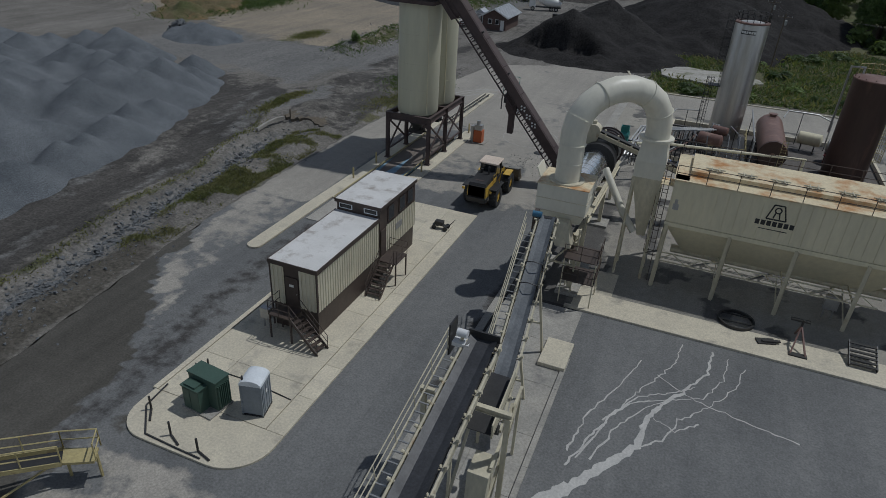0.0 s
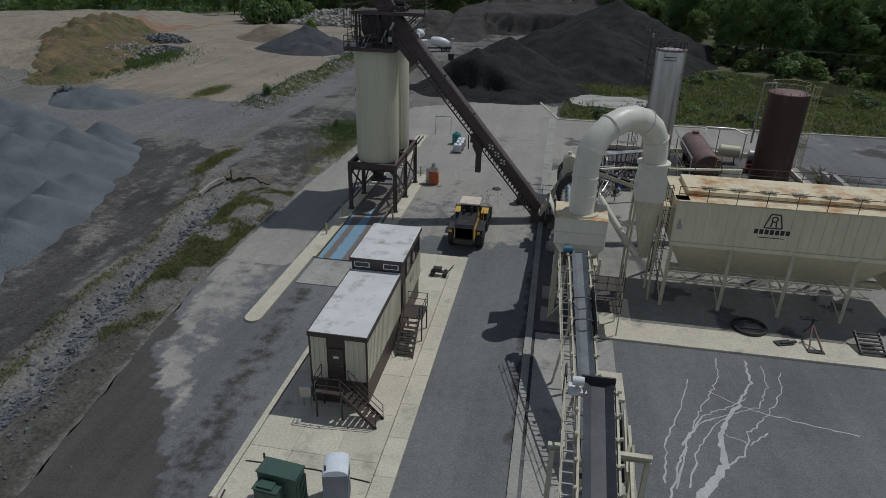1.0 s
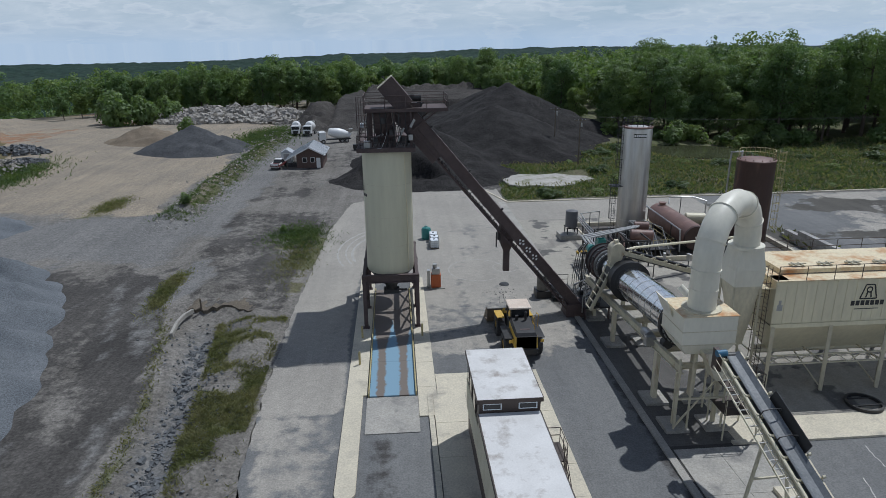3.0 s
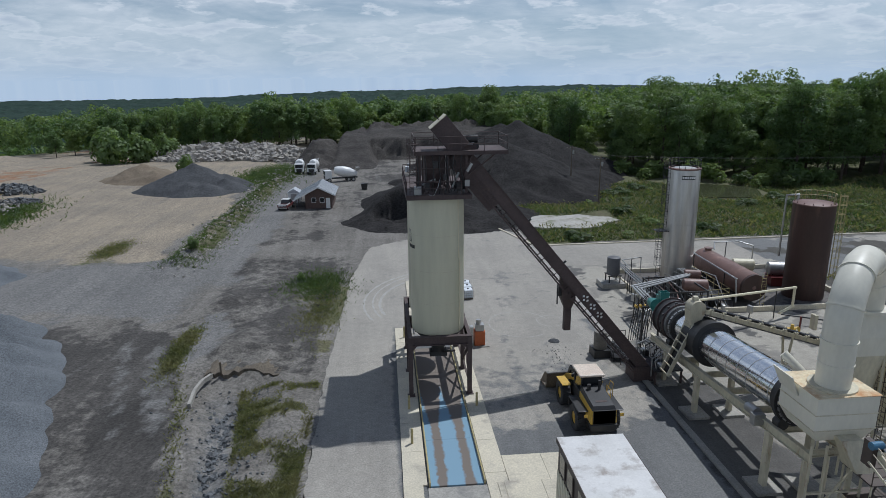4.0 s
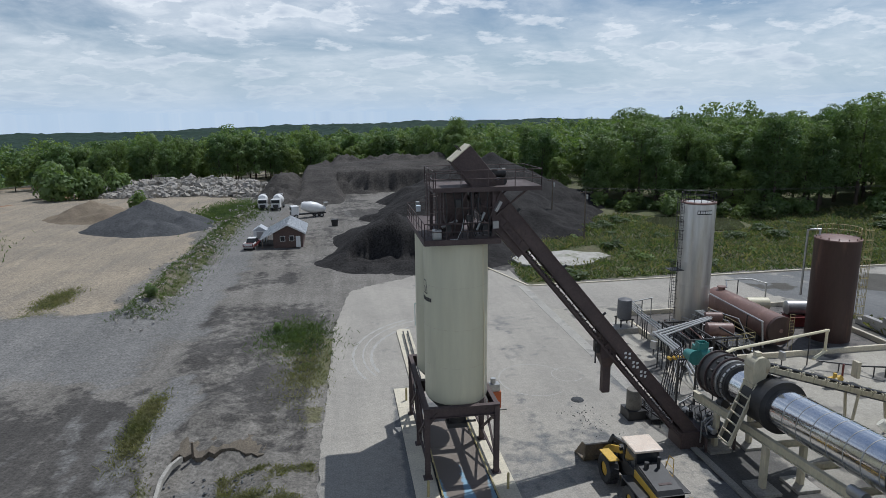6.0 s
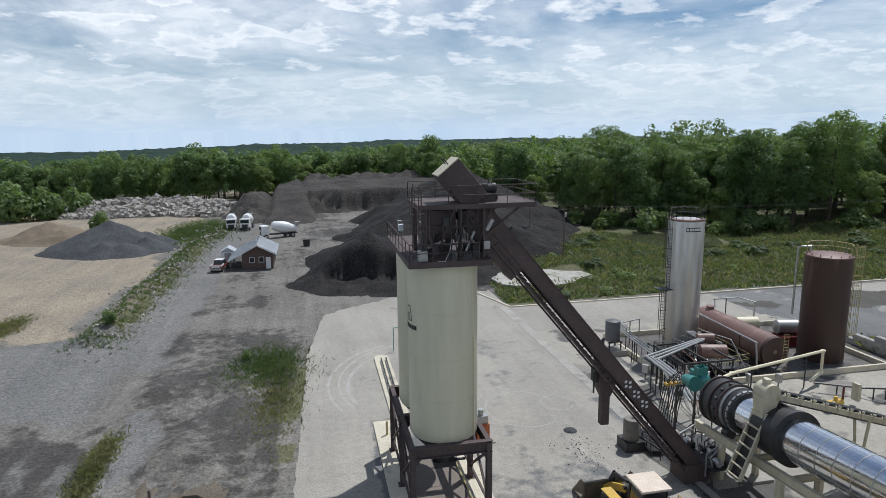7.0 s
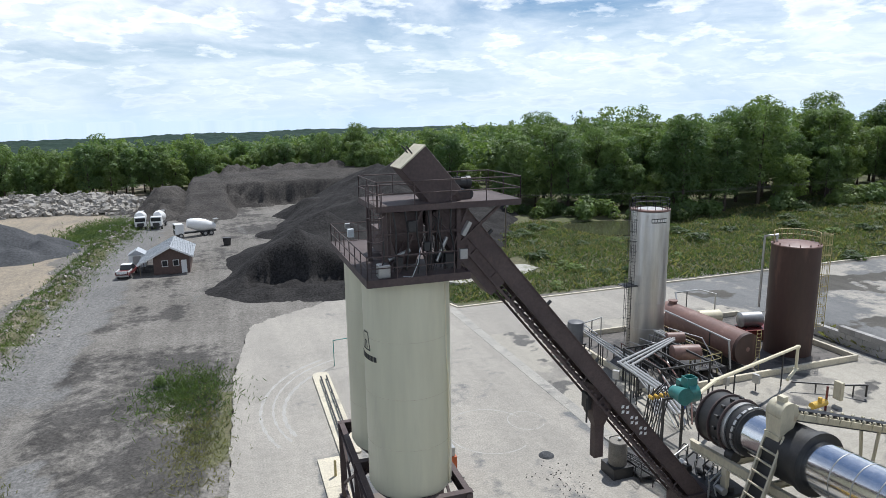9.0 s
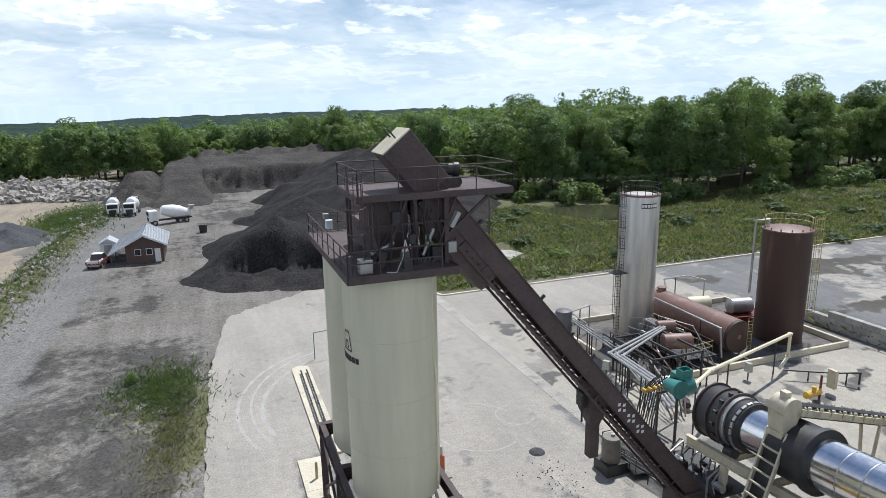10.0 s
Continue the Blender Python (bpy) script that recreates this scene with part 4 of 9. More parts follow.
for sx in (-1, 1):
    part("side_beam", Build().ibeam((sx * FX, 0, 4.8), (sx * FX, FY2 - FY0, 4.8), 0.3, 0.6, 0.05), DARK_STEEL, stand)
    for y0, y1 in ((0, FY1 - FY0), (FY1 - FY0, FY2 - FY0)):
        part("side_brace", Build().beam((sx * FX, y0, 1.0), (sx * FX, y1, 4.4), 0.14).beam((sx * FX, y1, 1.0), (sx * FX, y0, 4.4), 0.14), DARK_STEEL, stand)
        part("side_rail", Build().beam((sx * FX, y0, 1.0), (sx * FX, y1, 1.0), 0.14), DARK_STEEL, stand)

# top platforms
plat = thing("silo_top_platform", 0.15, FY0, 16.0, "dark steel platform with handrails on the silo roofs", "platform")
PX0, PX1, PY0, PY1 = -2.5, 2.25, -0.25, 9.6
part("deck", Build().box(PX0, PX1, PY0, PY1, 0.18, 0.24), DARK_STEEL, plat)
for p, q in (((PX0, PY0), (PX1, PY0)), ((PX1, PY0), (PX1, PY1)), ((PX1, PY1), (PX0, PY1)), ((PX0, PY1), (PX0, PY0))):
    part("edge_beam", Build().beam((*p, 0.1), (*q, 0.1), 0.1, 0.34), DARK_STEEL, plat)
rl = Build()
railing(rl, [(1.5, PY0, 0.24), (PX0, PY0, 0.24), (PX0, PY1, 0.24), (PX1, PY1, 0.24), (PX1, 4.5, 0.24)], 1.05, 0.028, 1.5)
part("handrail", rl, DARK_STEEL, plat, "", True)
UP = 3.4
ux0, ux1, uy0, uy1 = -1.85, 5.0, 0.3, 4.2
part("upper_deck", Build().box(ux0, ux1, uy0, uy1, UP - 0.08, UP), DARK_STEEL, plat)
for p, q in (((ux0, uy0), (ux1, uy0)), ((ux1, uy0), (ux1, uy1)), ((ux1, uy1), (ux0, uy1)), ((ux0, uy1), (ux0, uy0))):
    part("edge_beam", Build().beam((*p, UP - 0.14), (*q, UP - 0.14), 0.1, 0.28), DARK_STEEL, plat)
ru = Build()
railing(ru, [(ux0, uy0, UP), (ux1, uy0, UP), (ux1, uy1, UP), (ux0, uy1, UP), (ux0, uy0, UP)], 1.05, 0.028, 1.7)
part("handrail", ru, DARK_STEEL, plat, "", True)
for x in (-1.5, 0.6, 2.0):
    for y in (0.6, 3.8):
        part("post", Build().ibeam((x, y, 0.2), (x, y, UP), 0.2, 0.2, 0.03), DARK_STEEL, plat)
for y in (0.6, 3.8):
    part("bracket", Build().beam((2.0, y, 1.4), (4.2, y, UP - 0.2), 0.12), DARK_STEEL, plat)
part("surge_hopper", Build().hull([(-0.7, 1.3, 0.5), (0.1, 1.3, 0.5), (0.1, 2.2, 0.5), (-0.7, 2.2, 0.5)],
                                  [(-1.1, 0.9, 1.7), (0.4, 0.9, 1.7), (0.4, 2.6, 1.7), (-1.1, 2.6, 1.7)]).box(-1.1, 0.4, 0.9, 2.6, 1.7, 3.0), DARK_STEEL, plat, "dark steel surge hopper")
for x in (-1.25, 0.55):
    part("hopper_leg", Build().beam((x, 0.8, 0.24), (x, 0.8, 3.2), 0.12), DARK_STEEL, plat)
    part("hopper_brace", Build().beam((x, 0.8, 0.3), (x * 0.4, 0.8, 1.7), 0.08), DARK_STEEL, plat)
for z in (1.1, 2.1):
    part("frame_rail", Build().beam((-1.9, 0.5, z), (2.1, 0.5, z), 0.08), DARK_STEEL, plat)
part("gate_cylinder", Build().rod((-1.3, 0.7, 0.9), (-0.3, 0.7, 1.3), 0.09, 10), STEEL, plat, "", True)
part("gate_cylinder", Build().rod((0.9, 0.5, 0.7), (1.4, 0.5, 1.8), 0.09, 10), STEEL, plat, "", True)
part("drive_motor", Build().rod((1.7, 1.5, UP + 0.75), (2.7, 1.5, UP + 0.75), 0.27, 14), BLACK_STEEL, plat, "dark drive motor", True)
part("gearbox", Build().box(1.1, 1.7, 1.2, 1.9, UP + 0.35, UP + 1.1), DARK_STEEL, plat, bevel=0.05)
part("drive_base", Build().box(1.0, 2.8, 1.1, 2.0, UP, UP + 0.35), DARK_STEEL, plat)
part("side_lamp", Build().hull([(2.0, -0.3, 1.9), (2.35, -0.3, 2.5), (2.35, 0.0, 2.5), (2.0, 0.0, 1.9)], [(1.85, -0.3, 2.0), (2.2, -0.3, 2.6), (2.2, 0.0, 2.6), (1.85, 0.0, 2.0)]), STEEL, plat, "pale metal floodlight")
part("corner_lamp", Build().box(-2.4, -2.1, 4.6, 4.9, 1.35, 1.75), WHITE_PLASTIC, plat, "pale lamp on the handrail")
part("bin_chute", Build().box(-0.9, 0.5, 3.0, 6.2, 0.5, 1.7).beam((0, 4.2, 2.6), (0, 7.0, 0.6), 0.9, 0.8), DARK_STEEL, plat)
lad = Build()
caged_ladder(lad, -2.0, 0.1, 0.2, UP + 1.0, -0.3, -1.0, cage_from=1.8)
part("caged_ladder", lad, DARK_STEEL, plat)
part("floodlight", Build().box(-2.2, -1.95, PY1 - 3.2, PY1 - 2.9, 1.5, 1.75), STEEL, plat, "pale floodlight")
part("motor_box", Build().box(-1.95, -1.4, 0.0, 0.5, 0.24, 0.85), STEEL, plat, "pale grey motor housing", bevel=0.05)
part("air_receiver", Build().rod((0.9, 1.0, 0.75), (2.0, 1.0, 0.75), 0.28, 14), BLACK_STEEL, plat, "", True)
ca = Build()
for k in range(5):
    ca.tube([(0.4 + 0.1 * k, 0.5, 0.3), (0.5 + 0.15 * k, 0.45, 1.1), (0.3 + 0.2 * k, 0.5, 1.9), (0.8 + 0.1 * k, 0.6, 2.7)], 0.025, 5)
part("hoses", ca, BLACK_STEEL, plat)
tops = random.Random(5)
for k in range(7):
    x, z = -1.7 + 0.55 * k, 0.24 + 0.25 * tops.random()
    part("conduit", Build().tube([(x, 0.35, z), (x + 0.1, 0.3, 1.2), (x - 0.15 + 0.3 * tops.random(), 0.35, 2.2), (x, 0.4, UP - 0.1)], 0.04, 6), BLACK_STEEL, plat)
for x, y, z, w, h in ((-1.1, 0.15, 0.6, 0.3, 0.5), (0.2, 0.1, 1.3, 0.28, 0.4), (1.2, 0.1, 0.5, 0.4, 0.6), (-0.5, 0.1, 2.2, 0.35, 0.5)):
    part("control_box", Build().box(x, x + w, y, y + 0.22, z, z + h), BLACK_STEEL, plat, bevel=0.02)
for x in (-0.9, 1.3):
    part("cross_brace", Build().beam((x, 0.55, 0.3), (x + 1.2, 0.55, UP - 0.2), 0.09), DARK_STEEL, plat)
part("belt_guard", Build().hull([(0.5, 0.85, UP + 0.3), (1.6, 0.85, UP + 0.2), (1.6, 1.05, UP + 0.2), (0.5, 1.05, UP + 0.3)], [(0.2, 0.85, UP + 1.3), (0.6, 0.85, UP + 1.6), (0.6, 1.05, UP + 1.6), (0.2, 1.05, UP + 1.3)]), BLACK_STEEL, plat, "black chain guard")
part("take_up", Build().rod((-0.4, 0.75, UP + 0.9), (0.9, 0.75, UP + 0.35), 0.035, 8), DARK_STEEL, plat)
for k in range(5):
    a = UP + 1.75 - 0.33 * k
    part("casing_bolt_plate", Build().box(-0.35 + 0.37 * k, -0.15 + 0.37 * k, 0.80, 0.88, a - 0.1, a + 0.1), BLACK_STEEL, plat)
part("motor_fan", Build().rod((2.7, 1.5, UP + 0.75), (2.92, 1.5, UP + 0.75), 0.31, 14), BLACK_STEEL, plat, "", True)
part("terminal_box", Build().box(2.0, 2.35, 1.1, 1.3, UP + 0.7, UP + 1.05), BLACK_STEEL, plat)
part("white_hose", Build().tube([(-0.9, -0.2, 0.3), (-0.5, -0.3, 0.28), (-0.2, -0.25, 0.9), (0.0, 0.1, 1.5)], 0.012, 6), WHITE_PLASTIC, plat, "white loose hose")
part("junction_box", Build().box(1.75, 2.1, PY0 - 0.1, PY0 + 0.1, 0.9, 1.35), STEEL, plat)

# ---- inclined slat conveyor up to the silos ----
CY = 13.0
foot, head = Vector((17.1, CY, 0.85)), Vector((0.6, CY, 20.57))
dragc = thing("slat_conveyor", foot.x, foot.y, 0, "long dark steel slat conveyor rising to the silo tops", "conveyor")
cd = (head - foot).normalized()
cu_ = Vector((cd.z, 0, -cd.x))
base0 = Vector((foot.x, foot.y, 0))


def cp(s, side, upz):
    """A point s metres up the conveyor, to one side, above its axis, in its own frame."""
    return foot + cd * s + Vector((0, side, 0)) + cu_ * upz - base0


CL = (head - foot).length


def cbox(s0, s1, a0, a1, u0, u1):
    b = Build()
    b.add([cp(s, a, u) for u in (u0, u1) for a in (a0, a1) for s in (s0, s1)],
          [(0, 2, 3, 1), (4, 5, 7, 6), (0, 1, 5, 4), (2, 6, 7, 3), (0, 4, 6, 2), (1, 3, 7, 5)])
    return b


for a in (-0.72, 0.66):
    part("side_plate", cbox(0, CL, a, a + 0.06, -0.25, 0.55), DARK_STEEL, dragc)
    part("top_flange", cbox(0, CL, a - 0.06, a + 0.12, 0.55, 0.59), DARK_STEEL, dragc)
    part("bottom_flange", cbox(0, CL, a - 0.06, a + 0.12, -0.3, -0.26), DARK_STEEL, dragc)
for a in (-0.72, 0.66):
    part("deep_side_plate", cbox(CL - 6.6, CL - 1.6, a, a + 0.06, -1.25, -0.3), DARK_STEEL, dragc)
part("deep_floor_plate", cbox(CL - 6.6, CL - 1.6, -0.66, 0.66, -1.25, -1.2), DARK_STEEL, dragc)
part("floor_plate", cbox(0, CL, -0.66, 0.66, -0.1, -0.06), DARK_STEEL, dragc)
cov = 0.6
n_c = 8
for k in range(n_c):
    s0 = cov + k * (CL - 1.4) / n_c
    part("cover_plate", cbox(s0 + 0.02, s0 + (CL - 1.4) / n_c - 0.02, -0.6, 0.6, 0.60, 0.63), DARK_STEEL, dragc)
ret = Build()
for a in (-0.78, 0.78):
    ret.add(*(lambda bb: (bb.v, bb.f))(cbox(0.5, CL - 1.5, a - 0.06, a + 0.06, -0.82, -0.7)))
part("return_rail", ret, DARK_STEEL, dragc)
slat = cbox(0, 0.09, -0.72, 0.72, -0.66, -0.52).mesh("slat")
for k in range(int((CL - 2.5) / 0.42)):
    part("slat", slat, DARK_STEEL, dragc).location = cd * (0.8 + 0.42 * k)
hang = Build().beam(cp(0.6, -0.75, -0.8), cp(0.6, -0.75, -0.25), 0.06).mesh("hanger")
for k in range(int(CL / 1.6)):
    for a in (0, 1.5):
        part("hanger", hang, DARK_STEEL, dragc).location = cd * (1.6 * k) + Vector((0, a, 0))
part("head_box", cbox(CL - 1.6, CL + 1.0, -0.85, 0.85, -0.6, 0.95), DARK_STEEL, dragc, bevel=0.04)
part("head_cover", cbox(CL + 1.0, CL + 1.06, -0.9, 0.9, -0.6, 0.95), CREAM_DIRTY, dragc, "pale worn end cover")
for a in (-0.4, 0.35):
    part("cover_handle", cbox(CL + 1.06, CL + 1.5, a - 0.03, a + 0.03, 0.3, 0.36), BLACK_STEEL, dragc)
part("drive_unit", Build().rod(cp(CL - 2.2, -0.3, 1.15), cp(CL - 2.2, 0.8, 1.15), 0.26, 14).rod(cp(CL - 2.2, 0.8, 1.15), cp(CL - 2.2, 1.2, 1.15), 0.34, 14), BLACK_STEEL, dragc, "", True)
for k in range(3):
    mk = Build()
    s0 = 6.6 + 0.95 * k
    for i, j in ((0, 0), (1, 1), (2, 0), (1, -1)):
        mk.add([cp(s0 + 0.25 * (i - 1) + e, -0.735, 0.14 + 0.22 * j * 0.8 + f) for e, f in ((-0.11, 0), (0, -0.13), (0.11, 0), (0, 0.13))], [(0, 1, 2, 3)])
    tagged(part("marking", mk, WHITE_INK, dragc, "faded white checker marking"), kind="stuff")
HOPX = 10.5
hp = Build()
q4 = lambda c, w, z: [(HOPX - foot.x + c + sx * w, sy * w * 0.9, z) for sx, sy in ((-1, -1), (1, -1), (1, 1), (-1, 1))]
hp.hull(q4(0, 0.27, 4.6), q4(0, 0.27, 6.5)).hull(q4(0, 0.28, 6.5), q4(-0.05, 0.55, 7.3)).hull(q4(-0.05, 0.55, 7.3), q4(-0.05, 0.55, 9.0))
part("reject_chute", hp, DARK_STEEL, dragc, "dark hopper and reject spout")
part("chute_gate", Build().box(HOPX - foot.x - 0.85, HOPX - foot.x - 0.6, -0.3, 0.3, 7.6, 8.4).rod((HOPX - foot.x - 1.0, -0.5, 7.0), (HOPX - foot.x - 1.0, -0.5, 8.4), 0.06, 6), BLACK_STEEL, dragc)
part("boot", Build().box(-1.0, 0.9, -0.9, 0.9, 0.0, 1.3), DARK_STEEL, dragc, bevel=0.05)
for s in (12.0, 16.5, 21.5):
    part("junction_light", Build().rod(cp(s, -0.6, 0.6), cp(s, -0.6, 0.85), 0.09, 8), BLACK_STEEL, dragc, "", True)

# ---- dryer drum ----
DX = 20.0
D0, D1 = Vector((DX, -3.0, 6.05)), Vector((DX, 15.0, 4.7))
dax = (D1 - D0).normalized()
drum = thing("dryer_drum", DX, 0, 0, "long rotary dryer drum in shiny aluminium cladding on cream rails", "dryer drum")
dorg = Vector((DX, 0, 0))


def dp(s):
    return D0 + dax * s - dorg


def ring(s0, s1, r, n=48):
    return Build().rod(dp(s0), dp(s1), r, n)


DL = (D1 - D0).length
part("shell", ring(0.8, 10.2, 1.32), SHINY, drum, "polished reflective cladding", True)
part("shell_rear", ring(12.3, 14.5, 1.22), SHINY, drum, "polished reflective cladding", True)
for k in range(7):
    part("band", ring(1.3 + 1.2 * k, 1.36 + 1.2 * k, 1.33), STEEL, drum)
part("feed_tyre", ring(-0.2, 0.9, 1.42), BLACK_STEEL, drum, "dark riding ring", True)
part("chain_guard", ring(0.15, 0.45, 1.62), BLACK_STEEL, drum, "", True)
part("recycle_collar", ring(10.4, 12.3, 1.6), BLACK_STEEL, drum, "dark recycling collar", True)
part("collar_ring", ring(10.1, 10.4, 1.72), BLACK_STEEL, drum, "", True)
part("rear_tyre", ring(14.4, 15.2, 1.42), BLACK_STEEL, drum, "", True)
part("silver_ring", ring(15.2, 15.5, 1.52), STEEL, drum, "bright riding ring", True)
part("burner_housing", ring(15.5, 17.4, 1.55), BLACK_STEEL, drum, "", True)
for k in range(22):
    a = 2 * math.pi * k / 22
    o = Vector((math.cos(a), 0, math.sin(a)))
    part("spring_block", Build().beam(dp(14.7) + o * 1.40, dp(14.7) + o * 1.50, 0.16, 0.3), STEEL, drum)
    part("spring_block", Build().beam(dp(0.0) + o * 1.40, dp(0.0) + o * 1.48, 0.12, 0.24), STEEL, drum)
for sx in (-1, 1):
    off = Vector((sx * 1.35, 0, -1.9))
    part("rail", Build().ibeam(dp(-3.2) + off, dp(DL) + off, 0.3, 0.6, 0.05), CREAM_DIRTY, drum, "cream painted steel channel")
for s in (-2.6, 0.3, 3.0, 6.0, 9.0, 12.0, 15.0):
    part("cross_member", Build().ibeam(dp(s) + Vector((-1.35, 0, -1.9)), dp(s) + Vector((1.35, 0, -1.9)), 0.22, 0.4, 0.04), CREAM_DIRTY, drum)
for s, w in ((-2.8, 0.16), (0.6, 0.5), (9.6, 0.45), (15.0, 0.4)):
    for sx in (-1, 1):
        p = dp(s) + Vector((sx * 1.35, 0, -2.2))
        part("leg", Build().box(p.x - 0.15, p.x + 0.15, p.y - w / 2, p.y + w / 2, 0.2, p.z), CREAM_DIRTY, drum, bevel=0.02)
        part("footing", Build().box(p.x - 0.8, p.x + 0.8, p.y - 0.9, p.y + 0.9, 0.0, 0.2), CONCRETE_OLD, drum)
for s in (0.3, 15.0):
    for sx in (-1, 1):
        c = dp(s) + Vector((sx * 0.95, 0, -1.45))
        part("trunnion", Build().rod(c - dax * 0.3, c + dax * 0.3, 0.35, 16), BLACK_STEEL, drum, "", True)
part("drive_motor", Build().rod(dp(1.6) + Vector((-1.6, 0, -1.4)), dp(2.6) + Vector((-1.6, 0, -1.4)), 0.32, 14).box(-2.0, -1.3, dp(1.2).y, dp(1.7).y, 3.9, 4.6), STEEL, drum, "", True)

burner = thing("burner", DX, 16.0, 0, "teal burner with blower, hoses and valves at the drum's end", "burner")
bz = D1.z
part("blower", Build().rod((0.7, 2.2, bz - 0.2), (1.45, 2.2, bz - 0.2), 0.68, 28).box(0.7, 1.3, 2.1, 3.2, bz - 0.1, bz + 0.45), TEAL, burner, "teal fan housing", True)
part("intake_box", Build().box(0.6, 0.65, 1.9, 2.55, bz + 0.3, bz + 0.95).box(1.35, 1.4, 1.9, 2.55, bz + 0.3, bz + 0.95).box(0.65, 1.35, 1.9, 1.95, bz + 0.3, bz + 0.95).box(0.65, 1.35, 2.5, 2.55, bz + 0.3, bz + 0.95).box(0.6, 1.4, 1.9, 2.55, bz + 0.25, bz + 0.31), TEAL, burner, "open teal intake box")
part("burner_throat", Build().rod((0, 1.3, bz), (0, 2.6, bz - 0.1), 0.6, 20, 0.4), TEAL, burner, "", True)
part("stand", Build().beam((-0.7, 2.6, 0), (-0.7, 2.6, bz - 0.6), 0.14).beam((0.9, 2.6, 0), (0.9, 2.6, bz - 0.6), 0.14).beam((-0.8, 2.6, bz - 0.6), (1.8, 2.6, bz - 0.6), 0.16), BLACK_STEEL, burner)
rnd = random.Random(5)
for k in range(9):
    x0 = -0.6 + 0.22 * k
    ho = Build().tube([(x0, 2.6, bz - 0.5), (x0 + rnd.uniform(-.3, .3), 3.3, bz - 0.2 + rnd.uniform(-.4, .5)), (x0 - 0.3, 4.0, bz - 1.0), (x0 - 0.5, 4.4, 1.0), (x0 - 0.5, 4.5, 0.05)], 0.04, 6)
    part("hose", ho, BLACK_STEEL, burner)
for k in range(5):
    vl = Build().rod((-0.9 + 0.45 * k, 3.5, bz - 0.9), (-0.9 + 0.45 * k, 3.9, bz - 0.9), 0.14, 10)
    part("valve", vl, YELLOW, burner, "small yellow valve", True)

# ---- feed box and exhaust duct ----
box = thing("exhaust_box", DX, -5.4, 0, "cream steel exhaust box with rust-streaked top", "exhaust box")
part("body", Build().hull([(-1.3, -0.8, 5.5), (1.4, -0.8, 5.5), (1.4, 1.7, 5.5), (-1.3, 1.7, 5.5)],
                          [(-1.75, -1.15, 6.3), (1.75, -1.15, 6.3), (1.75, 2.0, 6.3), (-1.75, 2.0, 6.3)])
     .box(-1.75, 1.75, -1.15, 2.0, 6.3, 8.2), DUCT_PAINT, box, bevel=0.04)
part("top_plate", Build().box(-1.8, 1.8, -1.2, 2.05, 8.2, 8.24), RUST_ROOF, box, "rust-stained cream top plate")
part("side_wing", Build().hull([(-1.82, 0.4, 7.6), (-1.76, 0.4, 7.6), (-1.76, 2.0, 7.6), (-1.82, 2.0, 7.6)], [(-2.3, 0.4, 8.7), (-2.22, 0.4, 8.7), (-2.22, 2.1, 8.7), (-2.3, 2.1, 8.7)]), DUCT_PAINT, box)
for z in (6.3, 7.2):
    part("seam", Build().box(-1.77, 1.77, -1.17, 2.02, z - 0.03, z + 0.03), CREAM_DIRTY, box)
for x, y in ((-1.6, -1.0), (-0.7, -1.0), (1.6, -1.0), (1.6, 1.6)):
    part("leg", Build().beam((x, y, 0.05), (x, y, 5.3), 0.11), CREAM_DIRTY, box)
part("tie", Build().beam((-1.6, -1.0, 2.4), (1.6, -1.0, 2.4), 0.12), CREAM_DIRTY, box)
part("brace", Build().beam((-1.6, -1.0, 0.3), (1.6, -1.0, 4.6), 0.1), CREAM_DIRTY, box)
for z in (3.6, 1.9):
    part("walkway", Build().box(1.0, 3.3, -2.4, -0.2, z, z + 0.06), BROWN_TRIM, box, "rust-brown grating walkway")
    wr = Build()
    railing(wr, [(1.0, -2.4, z + 0.06), (3.3, -2.4, z + 0.06), (3.3, -0.2, z + 0.06)], 1.05, 0.03, 1.1)
    part("walkway_rail", wr, BROWN_TRIM, box)
for x, y in ((1.05, -2.35), (3.25, -2.35), (3.25, -0.25), (1.05, -0.25)):
    part("walkway_post", Build().beam((x, y, 0.04), (x, y, 3.6), 0.08), CREAM_DIRTY, box)
part("chute", Build().hull([(0.2, -2.2, 4.3), (1.3, -2.2, 4.3), (1.3, -1.0, 4.3), (0.2, -1.0, 4.3)], [(-0.4, -1.6, 5.9), (0.8, -1.6, 5.9), (0.8, -0.9, 5.9), (-0.4, -0.9, 5.9)]), CREAM_DIRTY, box)

duct = thing("exhaust_duct", DX - 0.05, -5.2, 0, "huge off-white steel duct arching to the dust collector", "duct")
P0, P1 = Vector((0, 0, 8.24)), Vector((5.05, 4.5, 10.9))
RM = 0.87
hd = Vector((P1.x, P1.y, 0))
path = [Vector((0, 0, 8.24)), Vector((0, 0, 9.6)), Vector((0, 0, 10.9)), Vector((0, 0, 11.7))]
arcn, cz, crad = 9, 11.7, hd.length / 2
for i in range(1, arcn):
    a = math.pi - math.pi * i / arcn
    path.append(hd * 0.5 + hd.normalized() * (crad * math.cos(a)) + Vector((0, 0, cz + crad * 0.82 * math.sin(a))))
path += [Vector((P1.x, P1.y, 11.6)), Vector((P1.x, P1.y, 10.95))]
part("pipe", Build().tube(path, RM, 36), DUCT_PAINT, duct, "mitred off-white round pipe", True)
for i in (1, 2, 4, 6, 9, 11):
    d = (path[i + 1] - path[i - 1]).normalized()
    part("joint_flange", Build().rod(path[i] - d * 0.04, path[i] + d * 0.04, RM + 0.06 if i not in (1,) else RM + 0.03, 36), DUCT_PAINT, duct, "", True)
